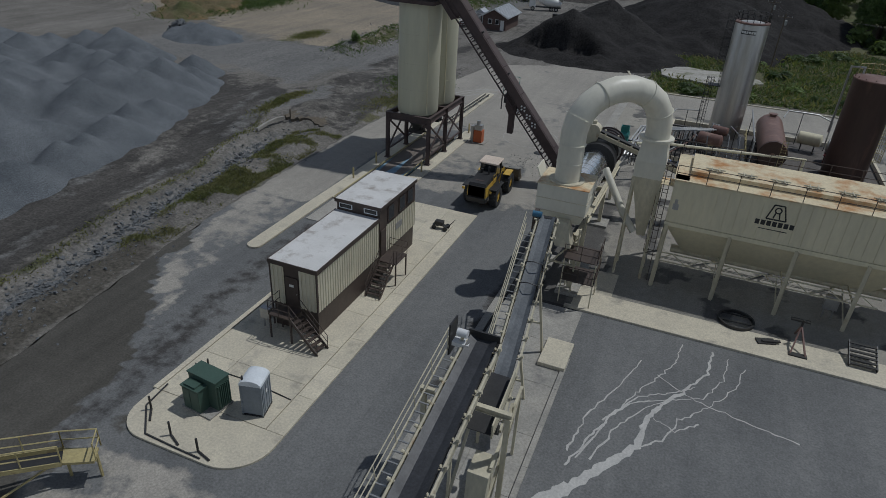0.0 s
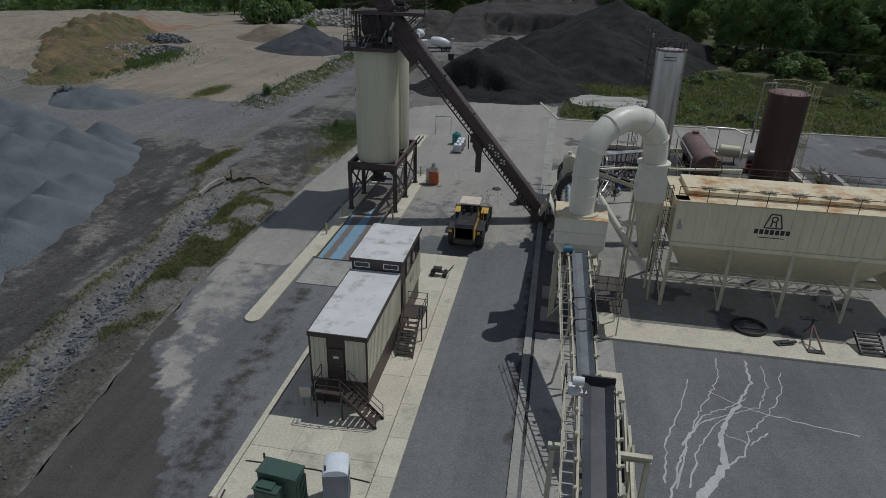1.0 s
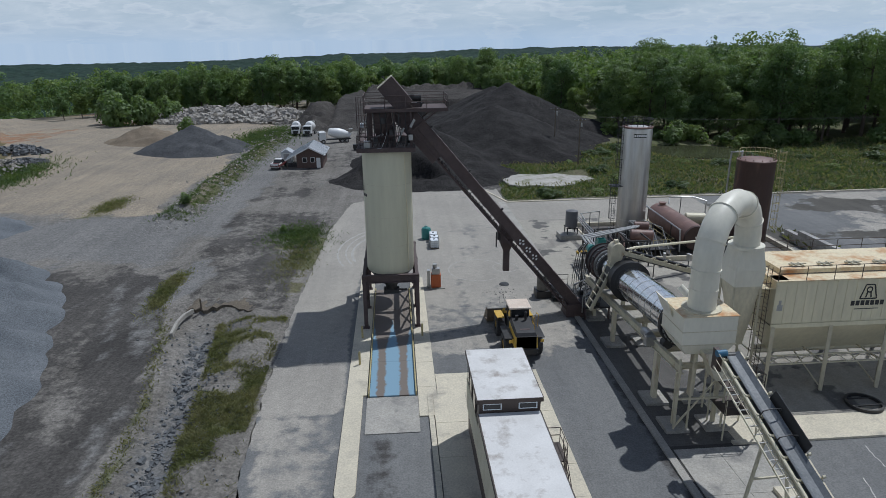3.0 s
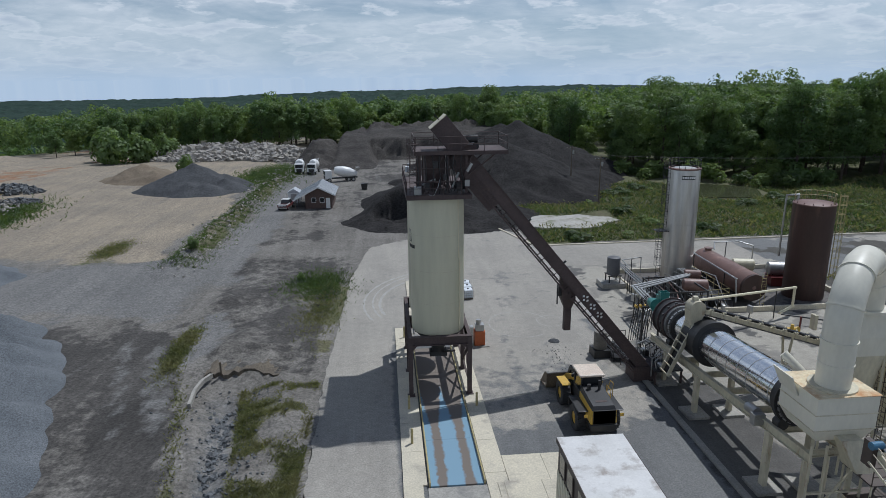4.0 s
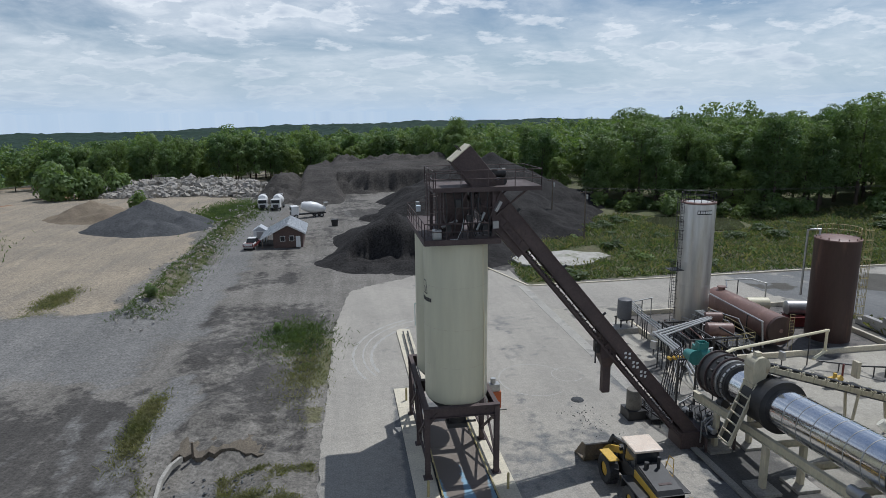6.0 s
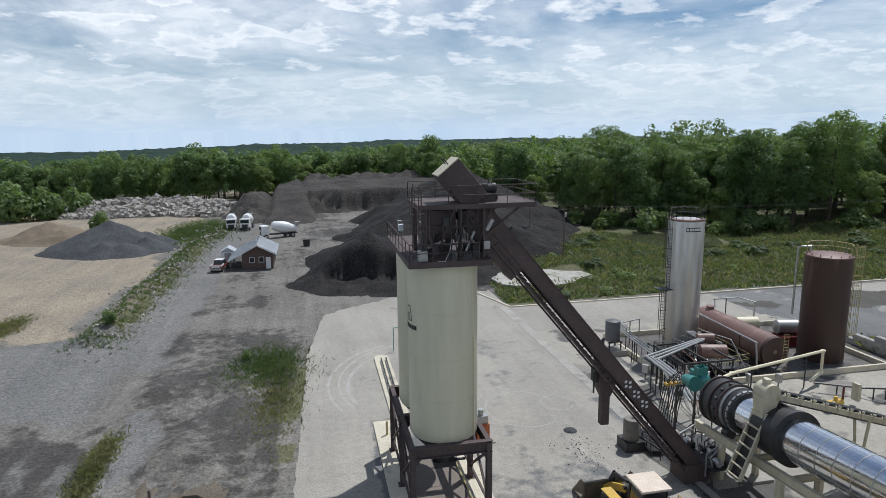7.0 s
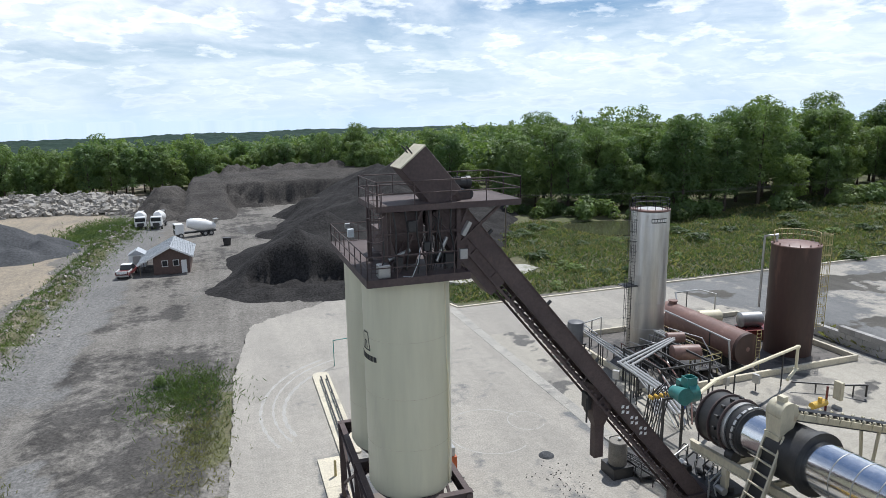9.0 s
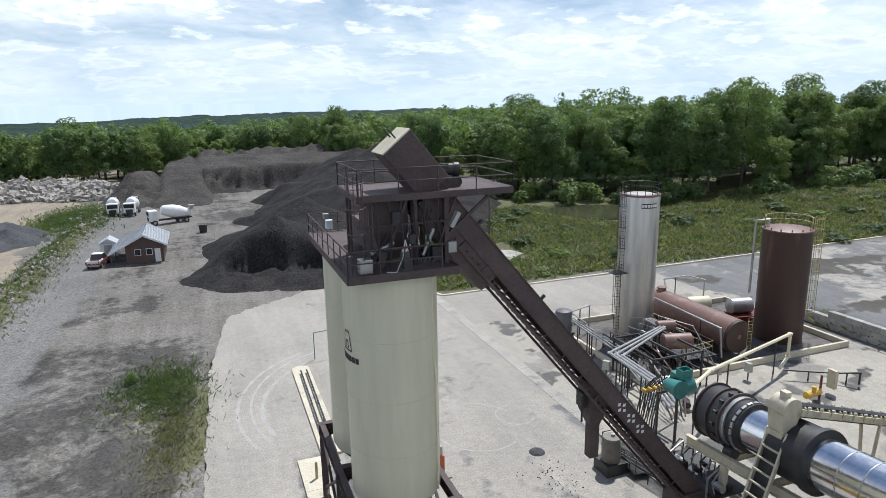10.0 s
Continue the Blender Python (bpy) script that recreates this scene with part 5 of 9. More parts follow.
part("base_flange", Build().rod((0, 0, 8.24), (0, 0, 8.34), 1.22, 36), CREAM_DIRTY, duct, "", True)
part("inlet_flange", Build().rod((P1.x, P1.y, 10.75), (P1.x, P1.y, 10.95), 1.2, 36), DUCT_PAINT, duct, "", True)
sq = lambda w, z, dx=0, dy=0: [(P1.x + dx + a * w, P1.y + dy + b * w, z) for a, b in ((-1, -1), (1, -1), (1, 1), (-1, 1))]
part("transition", Build().hull(sq(1.0, 8.1), sq(1.06, 9.3)).hull(sq(1.06, 9.3), sq(0.85, 10.75)), DUCT_PAINT, duct, "tapering square transition")
part("dropout_cone", Build().hull(sq(0.3, 3.2, 0.35, 0.2), sq(1.0, 8.1)), CREAM_DIRTY, duct)
for a, b in ((-1, -1), (1, -1), (1, 1), (-1, 1)):
    part("leg", Build().beam((P1.x + a, P1.y + b, 0.02), (P1.x + a * 0.95, P1.y + b * 0.95, 8.1), 0.14), CREAM_DIRTY, duct)
part("screw_pipe", Build().tube([(P1.x - 0.2, P1.y - 0.2, 3.4), (P1.x - 1.2, P1.y + 0.2, 4.5), (1.7, 6.8, 7.0)], 0.28, 12), DUCT_PAINT, duct, "sloping cream dust pipe", True)

# ---- dust collector ----
BX0, BX1, BY0, BY1 = 26.9, 43.0, -2.0, 3.6
bag = thing("dust_collector", BX0, BY0, 0, "long cream panelled dust collector on steel legs", "dust collector")
L, W = BX1 - BX0, BY1 - BY0
part("body", Build().box(0.03, L - 0.03, 0.03, W - 0.03, 5.2, 8.5), CREAM, bag)
npan = 22
pan = Build().hull([(0.02, 0, 5.35), (L / npan - 0.02, 0, 5.35), (L / npan - 0.02, 0.06, 5.35), (0.02, 0.06, 5.35)],
                   [(0.02, 0, 8.45), (L / npan - 0.02, 0, 8.45), (L / npan - 0.02, 0.06, 8.45), (0.02, 0.06, 8.45)]).mesh("panel")
for k in range(npan):
    part("panel", pan, CREAM, bag).location = (k * L / npan, 0, 0)
pane = Build().box(-0.03, 0.03, 0.02, W / 5 - 0.02, 5.35, 8.45).mesh("end_panel")
for k in range(5):
    part("end_panel", pane, CREAM, bag).location = (0, k * W / 5, 0)
part("waist_beam", Build().box(-0.06, L, -0.08, 0.02, 5.0, 5.3), CREAM, bag)
part("roof_deck", Build().box(-0.1, L, -0.1, W + 0.1, 8.5, 8.58), RUST_ROOF, bag, "cream roof deck streaked with orange rust")
part("roof_step", Build().box(0.9, L, 1.2, W - 0.4, 8.58, 8.95), RUST_ROOF, bag, "rust-streaked raised roof hatch")
part("hopper", Build().hull([(1.6, W / 2 - 0.4, 2.1), (L - 1.6, W / 2 - 0.4, 2.1), (L - 1.6, W / 2 + 0.4, 2.1), (1.6, W / 2 + 0.4, 2.1)],
                            [(0, 0.02, 5.1), (L, 0.02, 5.1), (L, W - 0.02, 5.1), (0, W - 0.02, 5.1)]), CREAM, bag, "sloping cream hopper")
part("screw_trough", Build().rod((0.8, W / 2, 1.95), (L + 0.5, W / 2, 1.95), 0.32, 12), CREAM_DIRTY, bag, "", True)
for k, x in enumerate((0.0, 4.3, 8.6, 13.0)):
    for y in (-0.35, W + 0.2):
        part("leg", Build().ibeam((x, y, 0.02), (x + 0.15, y + (0.3 if y < 0 else -0.2), 5.1), 0.24, 0.24, 0.03), CREAM_DIRTY, bag)
br = Build()
for y in (-0.2, W):
    for z in (2.2, 2.9):
        br.beam((0, y, z), (14.5, y, z), 0.09)
    for k in range(7):
        br.beam((k * 2.05, y, 2.2), (k * 2.05 + 1.02, y, 2.9), 0.06).beam((k * 2.05 + 1.02, y, 2.9), (k * 2.05 + 2.05, y, 2.2), 0.06)
for x in (0, 4.3, 8.6, 13.0):
    br.beam((x, -0.2, 2.2), (x, W, 2.2), 0.09).beam((x, -0.1, 0.3), (x, W, 2.2), 0.08)
part("bracing", br, CREAM_DIRTY, bag)
rr = Build()
railing(rr, [(0, -0.05, 8.58), (L, -0.05, 8.58)], 1.05, 0.028, 2.1)
railing(rr, [(0, W + 0.05, 8.58), (L, W + 0.05, 8.58)], 1.05, 0.028, 2.1)
part("roof_rail", rr, BROWN_TRIM, bag, "rusty brown handrail")
ld = Build()
caged_ladder(ld, -0.35, 0.5, 0.05, 9.5, -1, 0)
part("caged_ladder", ld, BROWN_TRIM, bag, "rusty caged ladder")
part("ladder_landing", Build().box(-0.9, 0.0, 0.2, 1.6, 7.9, 7.96).box(-0.05, 0.9, 0.1, 1.1, 8.0, 8.58), RUST_ROOF, bag)
for k in range(7):
    x = 2.0 + 2.1 * k
    hb = Build().box(x, x + 0.9, 1.6, 2.1, 8.95, 9.05).rod((x - 0.2, 1.85, 9.12), (x + 1.1, 1.85, 9.12), 0.05, 6).rod((x + 0.2, 1.5, 9.1), (x + 0.2, 2.2, 9.1), 0.05, 6).rod((x + 0.7, 1.5, 9.1), (x + 0.7, 2.2, 9.1), 0.05, 6)
    part("pulse_valve", hb, CREAM_DIRTY, bag)
LXC = 33.75 - BX0
letters("painted_mark", 7, 0.50, Matrix.Translation((LXC, -0.012, 6.5)) @ Matrix.Rotation(radians(90), 4, "X"), INK, bag, "black painted bars")
em = Build()
for p, q in (((-0.62, 0), (-0.32, 1.05)), ((-0.32, 1.05), (0.32, 1.05)), ((0.32, 1.05), (0.62, 0)), ((-0.62, 0), (0.62, 0)), ((-0.2, 0.08), (-0.12, 0.5)), ((0.2, 0.08), (0.12, 0.5))):
    em.beam((LXC + p[0], -0.01, 7.0 + p[1]), (LXC + q[0], -0.01, 7.0 + q[1]), 0.02, 0.09)
em.add([(LXC + 0.24 * math.cos(a) * s, -0.016, 7.68 + 0.24 * math.sin(a) * s) for s in (1, 0.6) for a in [math.pi * i / 8 for i in range(16)]],
       [(i, (i + 1) % 16, 16 + (i + 1) % 16, 16 + i) for i in range(16)])
part("emblem", em, INK, bag, "black painted emblem")
part("tagline", Build().box(LXC - 0.9, LXC + 0.9, -0.01, -0.004, 6.2, 6.26), INK, bag)
part("bare_patch", Build().box(0.22, 0.62, -0.006, -0.002, 6.3, 6.75).box(0.3, 0.5, -0.006, -0.002, 6.75, 7.1), STEEL, bag, "bare patch of peeled paint")
part("outlet_stack", Build().hull([(L, 0.6, 2.4), (L + 2.2, 0.6, 3.4), (L + 2.2, W - 0.6, 3.4), (L, W - 0.6, 2.4)], [(L, 0.6, 8.2), (L + 2.2, 0.6, 6.2), (L + 2.2, W - 0.6, 6.2), (L, W - 0.6, 8.2)]), CREAM, bag)

# ---- belt conveyors ----


def belt_conveyor(name, label, a, c, width, belt_mat, frame_mat, walkway, legs, belt_label, rails=True, depth=0.35):
    a, c = Vector(a), Vector(c)
    org = Vector((c.x, c.y, 0))
    t = thing(name, org.x, org.y, 0, label, "conveyor")
    a, c = a - org, c - org
    d = (c - a).normalized()
    s = d.cross(Vector((0, 0, 1))).normalized()
    u = s.cross(d)
    ln = (c - a).length
    w = width / 2
    at = lambda k, x, z: a + d * k + s * x + u * z
    b = Build()
    prof = [(-w, 0.20), (-w * 0.45, 0.02), (w * 0.45, 0.02), (w, 0.20)]
    n = len(prof)
    vs = [at(k, x, z) for k in (0, ln) for x, z in prof] + [at(k, x, z - 0.03) for k in (0, ln) for x, z in prof]
    b.add(vs, [(i, i + 1, n + i + 1, n + i) for i in range(n - 1)] + [(2 * n + i + 1, 2 * n + i, 3 * n + i, 3 * n + i + 1) for i in range(n - 1)])
    part("belt", b, belt_mat, t, belt_label)
    part("return_belt", Build().beam(at(0.2, 0, -0.42), at(ln - 0.2, 0, -0.42), width * 0.9, 0.02), belt_mat, t)
    for sx in (-1, 1):
        part("stringer", Build().beam(at(0, sx * (w + 0.16), -0.12), at(ln, sx * (w + 0.16), -0.12), 0.10, depth), frame_mat, t)
    idl = Build().rod(at(0.6, -w - 0.2, -0.2), at(0.6, w + 0.2, -0.2), 0.03, 6).rod(at(0.6, -w * 0.5, -0.07), at(0.6, w * 0.5, -0.07), 0.07, 8)
    for sx in (-1, 1):
        idl.rod(at(0.6, sx * w * 0.5, -0.07), at(0.6, sx * (w + 0.06), 0.14), 0.07, 8).beam(at(0.6, sx * (w + 0.22), -0.2), at(0.6, sx * (w + 0.22), 0.24), 0.07)
        idl.rod(at(0.6, sx * (w + 0.2), 0.16), at(0.6, sx * (w + 0.34), 0.2), 0.08, 7)
    me = idl.mesh("idler")
    for k in range(int((ln - 0.8) / 1.25) + 1):
        part("idler", me, frame_mat, t).location = d * (1.25 * k)
    for k in (0.05, ln - 0.05):
        part("pulley", Build().rod(at(k, -w - 0.1, -0.18), at(k, w + 0.1, -0.18), 0.24, 16), BLACK_STEEL, t, "", True)
    if walkway:
        x0, x1 = sorted((walkway * (w + 0.28), walkway * (w + 0.82)))
        gr = Build()
        for x in (x0, x1):
            gr.beam(at(0.6, x, -0.22), at(ln - 0.6, x, -0.22), 0.06, 0.10)
        part("walkway_frame", gr, frame_mat, t)
        rung = Build().beam(at(0.7, x0, -0.2), at(0.7, x1, -0.2), 0.07, 0.04).mesh("tread")
        for k in range(int((ln - 1.4) / 0.5)):
            part("tread", rung, STEEL, t).location = d * (0.5 * k)
        rl_ = Build()
        xo = walkway * (w + 0.84)
        for z in (0.85, 0.35):
            rl_.rod(at(0.6, xo, z), at(ln - 0.6, xo, z), 0.025, 5)
        for k in range(int((ln - 1.2) / 1.8) + 1):
            rl_.rod(at(0.6 + 1.8 * k, xo, -0.22), at(0.6 + 1.8 * k, xo, 0.85), 0.025, 5)
        part("handrail", rl_, frame_mat, t)
    for k, spread in legs:
        lg = Build()
        for sx in (-1, 1):
            p = at(k, sx * (w + 0.16), -0.3)
            lg.beam(p, (p.x + sx * spread, p.y, 0.03 - 0.0), 0.14)
        p, q = at(k, -w - 0.16, -0.3), at(k, w + 0.16, -0.3)
        z = p.z * 0.45
        lg.beam((p.x - spread * 0.55, p.y, z), (q.x + spread * 0.55, q.y, z), 0.10)
        part("leg_frame", lg, frame_mat, t)
    return t, at, ln


feed, fat, fl = belt_conveyor("feed_conveyor", "inclined belt conveyor with cream frame feeding the dryer", (20.95, -23.0, 1.3), (19.85, -9.4, 7.15), 0.95,
                              BELT, CREAM_DIRTY, -1, ((4.5, 0.5), (9.6, 0.7)), "worn grey rubber belt")
for k in (9.0, 10.6):
    part("belt_hoop", Build().tube([fat(k, -0.55, 0.1), fat(k, -0.5, 0.5), fat(k, 0, 0.62), fat(k, 0.5, 0.5), fat(k, 0.55, 0.1)], 0.035, 6), BLACK_STEEL, feed)
part("side_guard", Build().slab([fat(8.2, 0.62, 0.0), fat(11.6, 0.62, 0.0), fat(11.6, 0.72, 0.75), fat(8.2, 0.72, 0.75)], 0.03), BLACK_STEEL, feed, "black side guard")
part("head_motor", Build().rod(fat(fl - 0.1, -1.0, 0.25), fat(fl - 0.1, -0.4, 0.25), 0.2, 12), mat("blue_motor_paint", (0.05, 0.16, 0.26), (0.04, 0.13, 0.22), 1.0, 0.5), feed, "blue drive motor", True)
part("motor_guard", Build().box(*sorted((fat(fl, -0.95, 0).x, fat(fl, -0.65, 0).x)), fat(fl, 0, 0).y - 0.35, fat(fl, 0, 0).y + 0.25, 6.2, 7.5), BROWN_TRIM, feed)

coll, cat_, cl = belt_conveyor("collecting_conveyor", "long belt conveyor with cream frame and walkway rising over the screen", (20.35, -48.0, 1.9), (20.5, -23.8, 7.3), 1.3,
                               BELT_DARK, CREAM_DIRTY, -1, ((14.0, 0.4), (6.0, 0.4)), "dark ribbed rubber belt")
part("head_motor", Build().rod(cat_(cl - 0.4, -1.15, 0.5), cat_(cl - 0.4, -0.65, 0.5), 0.2, 14).box(*sorted((cat_(cl, -1.3, 0).x, cat_(cl, -0.5, 0).x)), cat_(cl, 0, 0).y - 0.8, cat_(cl, 0, 0).y - 0.1, 7.1, 7.3), WHITE_PAINT, coll, "white drive motor", True)
part("motor_guard", Build().box(*sorted((cat_(cl, -1.5, 0).x, cat_(cl, -1.42, 0).x)), cat_(cl, 0, 0).y - 0.7, cat_(cl, 0, 0).y + 0.2, 6.4, 8.1), BLACK_STEEL, coll)
part("head_hood", Build().box(-0.75, 0.75, -0.05, 0.05, 7.0, 7.7), BLACK_STEEL, coll)

scr = thing("scalping_screen", 21.4, -26.4, 0, "cream scalping screen and gantry under the collecting conveyor", "screen")
for x in (-2.7, 1.25):
    part("gantry_post", Build().ibeam((x, 0, 0.04), (x, 0, 5.6), 0.22, 0.22, 0.03), CREAM_DIRTY, scr)
part("gantry_beam", Build().ibeam((-0.2, 0, 5.7), (1.4, 0, 5.7), 0.24, 0.3, 0.03), CREAM_DIRTY, scr)
part("gantry_arm", Build().ibeam((-2.9, 0, 5.7), (-2.2, 0, 5.7), 0.24, 0.3, 0.03), CREAM_DIRTY, scr)
for x in (-0.75, 0.6):
    part("screen_side", Build().slab([(x, 0.2, 3.9), (x, 3.4, 4.7), (x, 3.4, 5.5), (x, 0.2, 4.7)], 0.08), CREAM_DIRTY, scr)
part("screen_mesh", Build().slab([(-0.7, 0.2, 4.1), (0.6, 0.2, 4.1), (0.6, 3.4, 4.9), (-0.7, 3.4, 4.9)], 0.06), BLACK_STEEL, scr, "dark screen mesh")
part("screen_motor", Build().rod((-0.2, 1.2, 3.6), (0.6, 1.2, 3.6), 0.22, 12), BLACK_STEEL, scr, "", True)
for x in (0.85, 1.05):
    for k in range(3):
        part("slanted_beam", Build().beam((x, -1.8 + 0.5 * k, 1.0 + 0.35 * k), (x, 1.4 + 0.5 * k, 3.6 + 0.35 * k), 0.12, 0.16), CREAM_DIRTY, scr)
for x in (-0.95, 0.95):
    part("frame_brace", Build().beam((x, -1.2, 0.05), (x, 3.4, 4.3), 0.14), CREAM_DIRTY, scr)
    part("frame_post", Build().beam((x, 3.4, 0.05), (x, 3.4, 4.4), 0.14), CREAM_DIRTY, scr)
    part("frame_rail", Build().beam((x, -0.8, 3.2), (x, 3.6, 4.4), 0.14), CREAM_DIRTY, scr)
    part("frame_post", Build().beam((x, -0.8, 0.05), (x, -0.8, 3.2), 0.14), CREAM_DIRTY, scr)
part("reject_chute", Build().hull([(0.2, -2.0, 0.6), (1.0, -2.0, 0.6), (1.0, -1.4, 0.6), (0.2, -1.4, 0.6)], [(0.0, -1.2, 3.0), (1.0, -1.2, 3.0), (1.0, 0.0, 3.2), (0.0, 0.0, 3.2)]), CREAM_DIRTY, scr)

rap, rat, rln = belt_conveyor("recycle_conveyor", "inclined cream belt conveyor feeding recycled asphalt to the drum", (37.0, 12.2, 1.4), (19.75, 9.0, 7.5), 0.7,
                              BELT_DARK, CREAM_DIRTY, 0, ((5.0, 0.5), (9.5, 0.5)), "dark rubber belt")
part("head_housing", Build().rod((-0.5, -0.5, 7.6), (-0.5, 0.5, 7.6), 0.6, 24).hull([(-1.0, -0.45, 6.3), (-0.3, -0.45, 6.3), (-0.3, 0.45, 6.3), (-1.0, 0.45, 6.3)], [(-1.1, -0.5, 7.4), (0.1, -0.5, 7.4), (0.1, 0.5, 7.4), (-1.1, 0.5, 7.4)]), CREAM_DIRTY, rap, "cream rounded head housing", True)
part("head_hood", Build().box(-0.72, -0.38, -0.2, 0.2, 8.05, 8.45), CREAM_DIRTY, rap)
SL0, SL1 = Vector((-0.75, 0, 6.4)), Vector((-2.75, -0.5, 2.5))
neck = Build().hull([(-1.0, -0.4, 5.6), (-0.3, -0.4, 5.6), (-0.3, 0.4, 5.6), (-1.0, 0.4, 5.6)], [(-1.1, -0.5, 6.4), (-0.2, -0.5, 6.4), (-0.2, 0.5, 6.4), (-1.1, 0.5, 6.4)])
part("chute_neck", neck, CREAM_DIRTY, rap, "cream chute neck")
slide = Build()
for a in (-0.55, 0.55):
    slide.beam(tuple(SL0 + Vector((0, a, 0))), tuple(SL1 + Vector((0, a, 0))), 0.1, 0.3)
part("slide_frame", slide, CREAM_DIRTY, rap, "cream reject slide frame")
for k in range(6):
    q = SL0.lerp(SL1, 0.25 + 0.145 * k) + Vector((-0.1, 0, 0.06))
    part("slide_rung", Build().beam((q.x, q.y - 0.55, q.z), (q.x, q.y + 0.55, q.z), 0.09), CREAM_DIRTY, rap)
part("slide_floor", Build().slab([tuple(SL0 + Vector((0.1, -0.5, -0.1))), tuple(SL0 + Vector((0.1, 0.5, -0.1))), tuple(SL1 + Vector((0.1, 0.5, -0.1))), tuple(SL1 + Vector((0.1, -0.5, -0.1)))], 0.04), BLACK_STEEL, rap, "dark slide floor")

# burner skid, hoses and cable tray at the drum's discharge end
skid = thing("burner_skid", 19.1, 13.6, 0, "grimy dark burner skid crowded with pumps, valves and pipes", "burner skid")
part("skid_deck", Build().box(-1.5, 0.9, -2.2, 2.6, 1.1, 1.25), BLACK_STEEL, skid)
for x in (-1.4, 0.8):
    for y in (-2.1, 0.2, 2.5):
        part("skid_leg", Build().beam((x, y, 0.0), (x, y, 1.1), 0.14), DARK_STEEL, skid)
crowd = random.Random(21)
for k in range(9):
    x, y, r = crowd.uniform(-1.3, 0.6), crowd.uniform(-2.0, 2.3), crowd.uniform(0.1, 0.22)
    h = crowd.uniform(0.35, 0.9)
    if k % 3 == 0:
        part("gearbox", Build().box(x - r, x + r, y - 1.4 * r, y + 1.4 * r, 1.25, 1.25 + h * 0.7), BLACK_STEEL, skid, bevel=0.03)
    else:
        part("pump", Build().rod((x, y - 0.3, 1.3 + r), (x, y + 0.3, 1.3 + r), r, 14).rod((x, y, 1.25), (x, y, 1.3 + r), 0.07, 8), (DARK_STEEL, STEEL, BLACK_STEEL)[k % 3], skid, "", True)
for k in range(8):
    y = -1.9 + 0.55 * k
    x0 = crowd.uniform(-1.4, -0.6)
    part("hose", Build().tube([(x0, y, 1.25), (x0 - 0.15, y + 0.1, 1.9 + 0.3 * crowd.random()), (x0 + 0.5, y + 0.3, 2.3), (x0 + 1.0, y + 0.5, 2.0), (x0 + 1.1, y + 0.6, 1.3)], 0.045, 7), (STEEL, BLACK_STEEL)[k % 2], skid)
for y in (-1.6, 1.5):
    part("feed_pipe", Build().tube([(-1.55, y, 0.5), (-1.55, y, 2.1), (-0.4, y + 0.2, 2.5)], 0.06, 8), STEEL, skid)
tray = thing("cable_tray", 16.0, 18.8, 0, "low dark steel cable tray on short stands", "cable tray")
run = Vector((1.15, -5.8, 0))
side = Vector((5.8, 1.15, 0)).normalized() * 0.42
for sgn in (-1, 1):
    part("tray_rail", Build().beam(tuple(side * sgn + Vector((0, 0, 0.8))), tuple(run + side * sgn + Vector((0, 0, 0.8))), 0.06, 0.14), BLACK_STEEL, tray)
for k in range(20):
    p = run * ((k + 0.5) / 20) + Vector((0, 0, 0.8))
    part("rung", Build().beam(tuple(p - side), tuple(p + side), 0.05), BLACK_STEEL, tray)
for k in range(4):
    p = run * ((k + 0.3) / 4)
    for sgn in (-1, 1):
        q = p + side * sgn
        part("stand", Build().beam((q.x, q.y, 0.0), (q.x, q.y, 0.8), 0.06), BLACK_STEEL, tray)
for k in range(3):
    o = side * (-0.5 + 0.5 * k)
    part("cable", Build().tube([tuple(run * u + o + Vector((0, 0, 0.9))) for u in (0, 0.25, 0.5, 0.75, 1)], 0.04, 7), BLACK_STEEL, tray)
# flanges and lugs of the burner housing
for s_ in (15.5, 16.4, 17.35):
    part("housing_flange", ring(s_, s_ + 0.09, 1.68), DARK_STEEL, drum, "", True)
lug = Build().box(-0.07, 0.07, -0.12, 0.12, -0.05, 0.12).mesh("lug")
lug.materials.append(BLACK_STEEL)
for k in range(14):
    a = 2 * math.pi * k / 14
    part("lug", lug, BLACK_STEEL, drum).location = dp(15.95) + Vector((1.6 * math.cos(a), 0, 1.6 * math.sin(a)))

# ---- site trailers ----


def ribbed(x0, x1, z0, z1, pitch=0.3, depth=0.05):
    """A ribbed sheet along x, facing -y, at y = 0."""
    b = Build()
    n = max(1, round((x1 - x0) / pitch))
    d = (x1 - x0) / n
    for k in range(n):
        xa = x0 + k * d
        pr = [(xa, 0), (xa + d * 0.52, 0), (xa + d * 0.6, depth), (xa + d * 0.92, depth), (xa + d, 0)]
        b.add([(x, y, z) for z in (z0, z1) for x, y in pr], [(i, i + 1, 6 + i - 0, 5 + i) for i in range(4)])
    return b


def turned(b, m):
    b.v = [tuple(m @ Vector(v)) for v in b.v]
    return b


def stairs(parent, top, d, rise, n, width, colour=None):
    """Open metal steps going down from top (x, y, z) along d, with rails."""
    colour = colour or BROWN_TRIM
    d = Vector((*d, 0)).normalized()
    s = Vector((-d.y, d.x, 0))
    top = Vector(top)
    run = 0.27
    end = top + d * (run * n) - Vector((0, 0, rise))
    for k in (-1, 1):
        part("stringer", Build().beam(top + s * (k * width / 2), end + s * (k * width / 2), 0.05, 0.22), colour, parent)
        rb = Build()
        railing(rb, [top + s * (k * width / 2), end + s * (k * width / 2)], 1.0, 0.025, 1.3)
        part("stair_rail", rb, colour, parent)
    tr = Build().beam(s * (-width / 2), s * (width / 2), 0.26, 0.04).mesh("tread")
    for i in range(1, n):
        part("tread", tr, colour, parent).location = top + d * (run * i) - Vector((0, 0, rise * i / n))


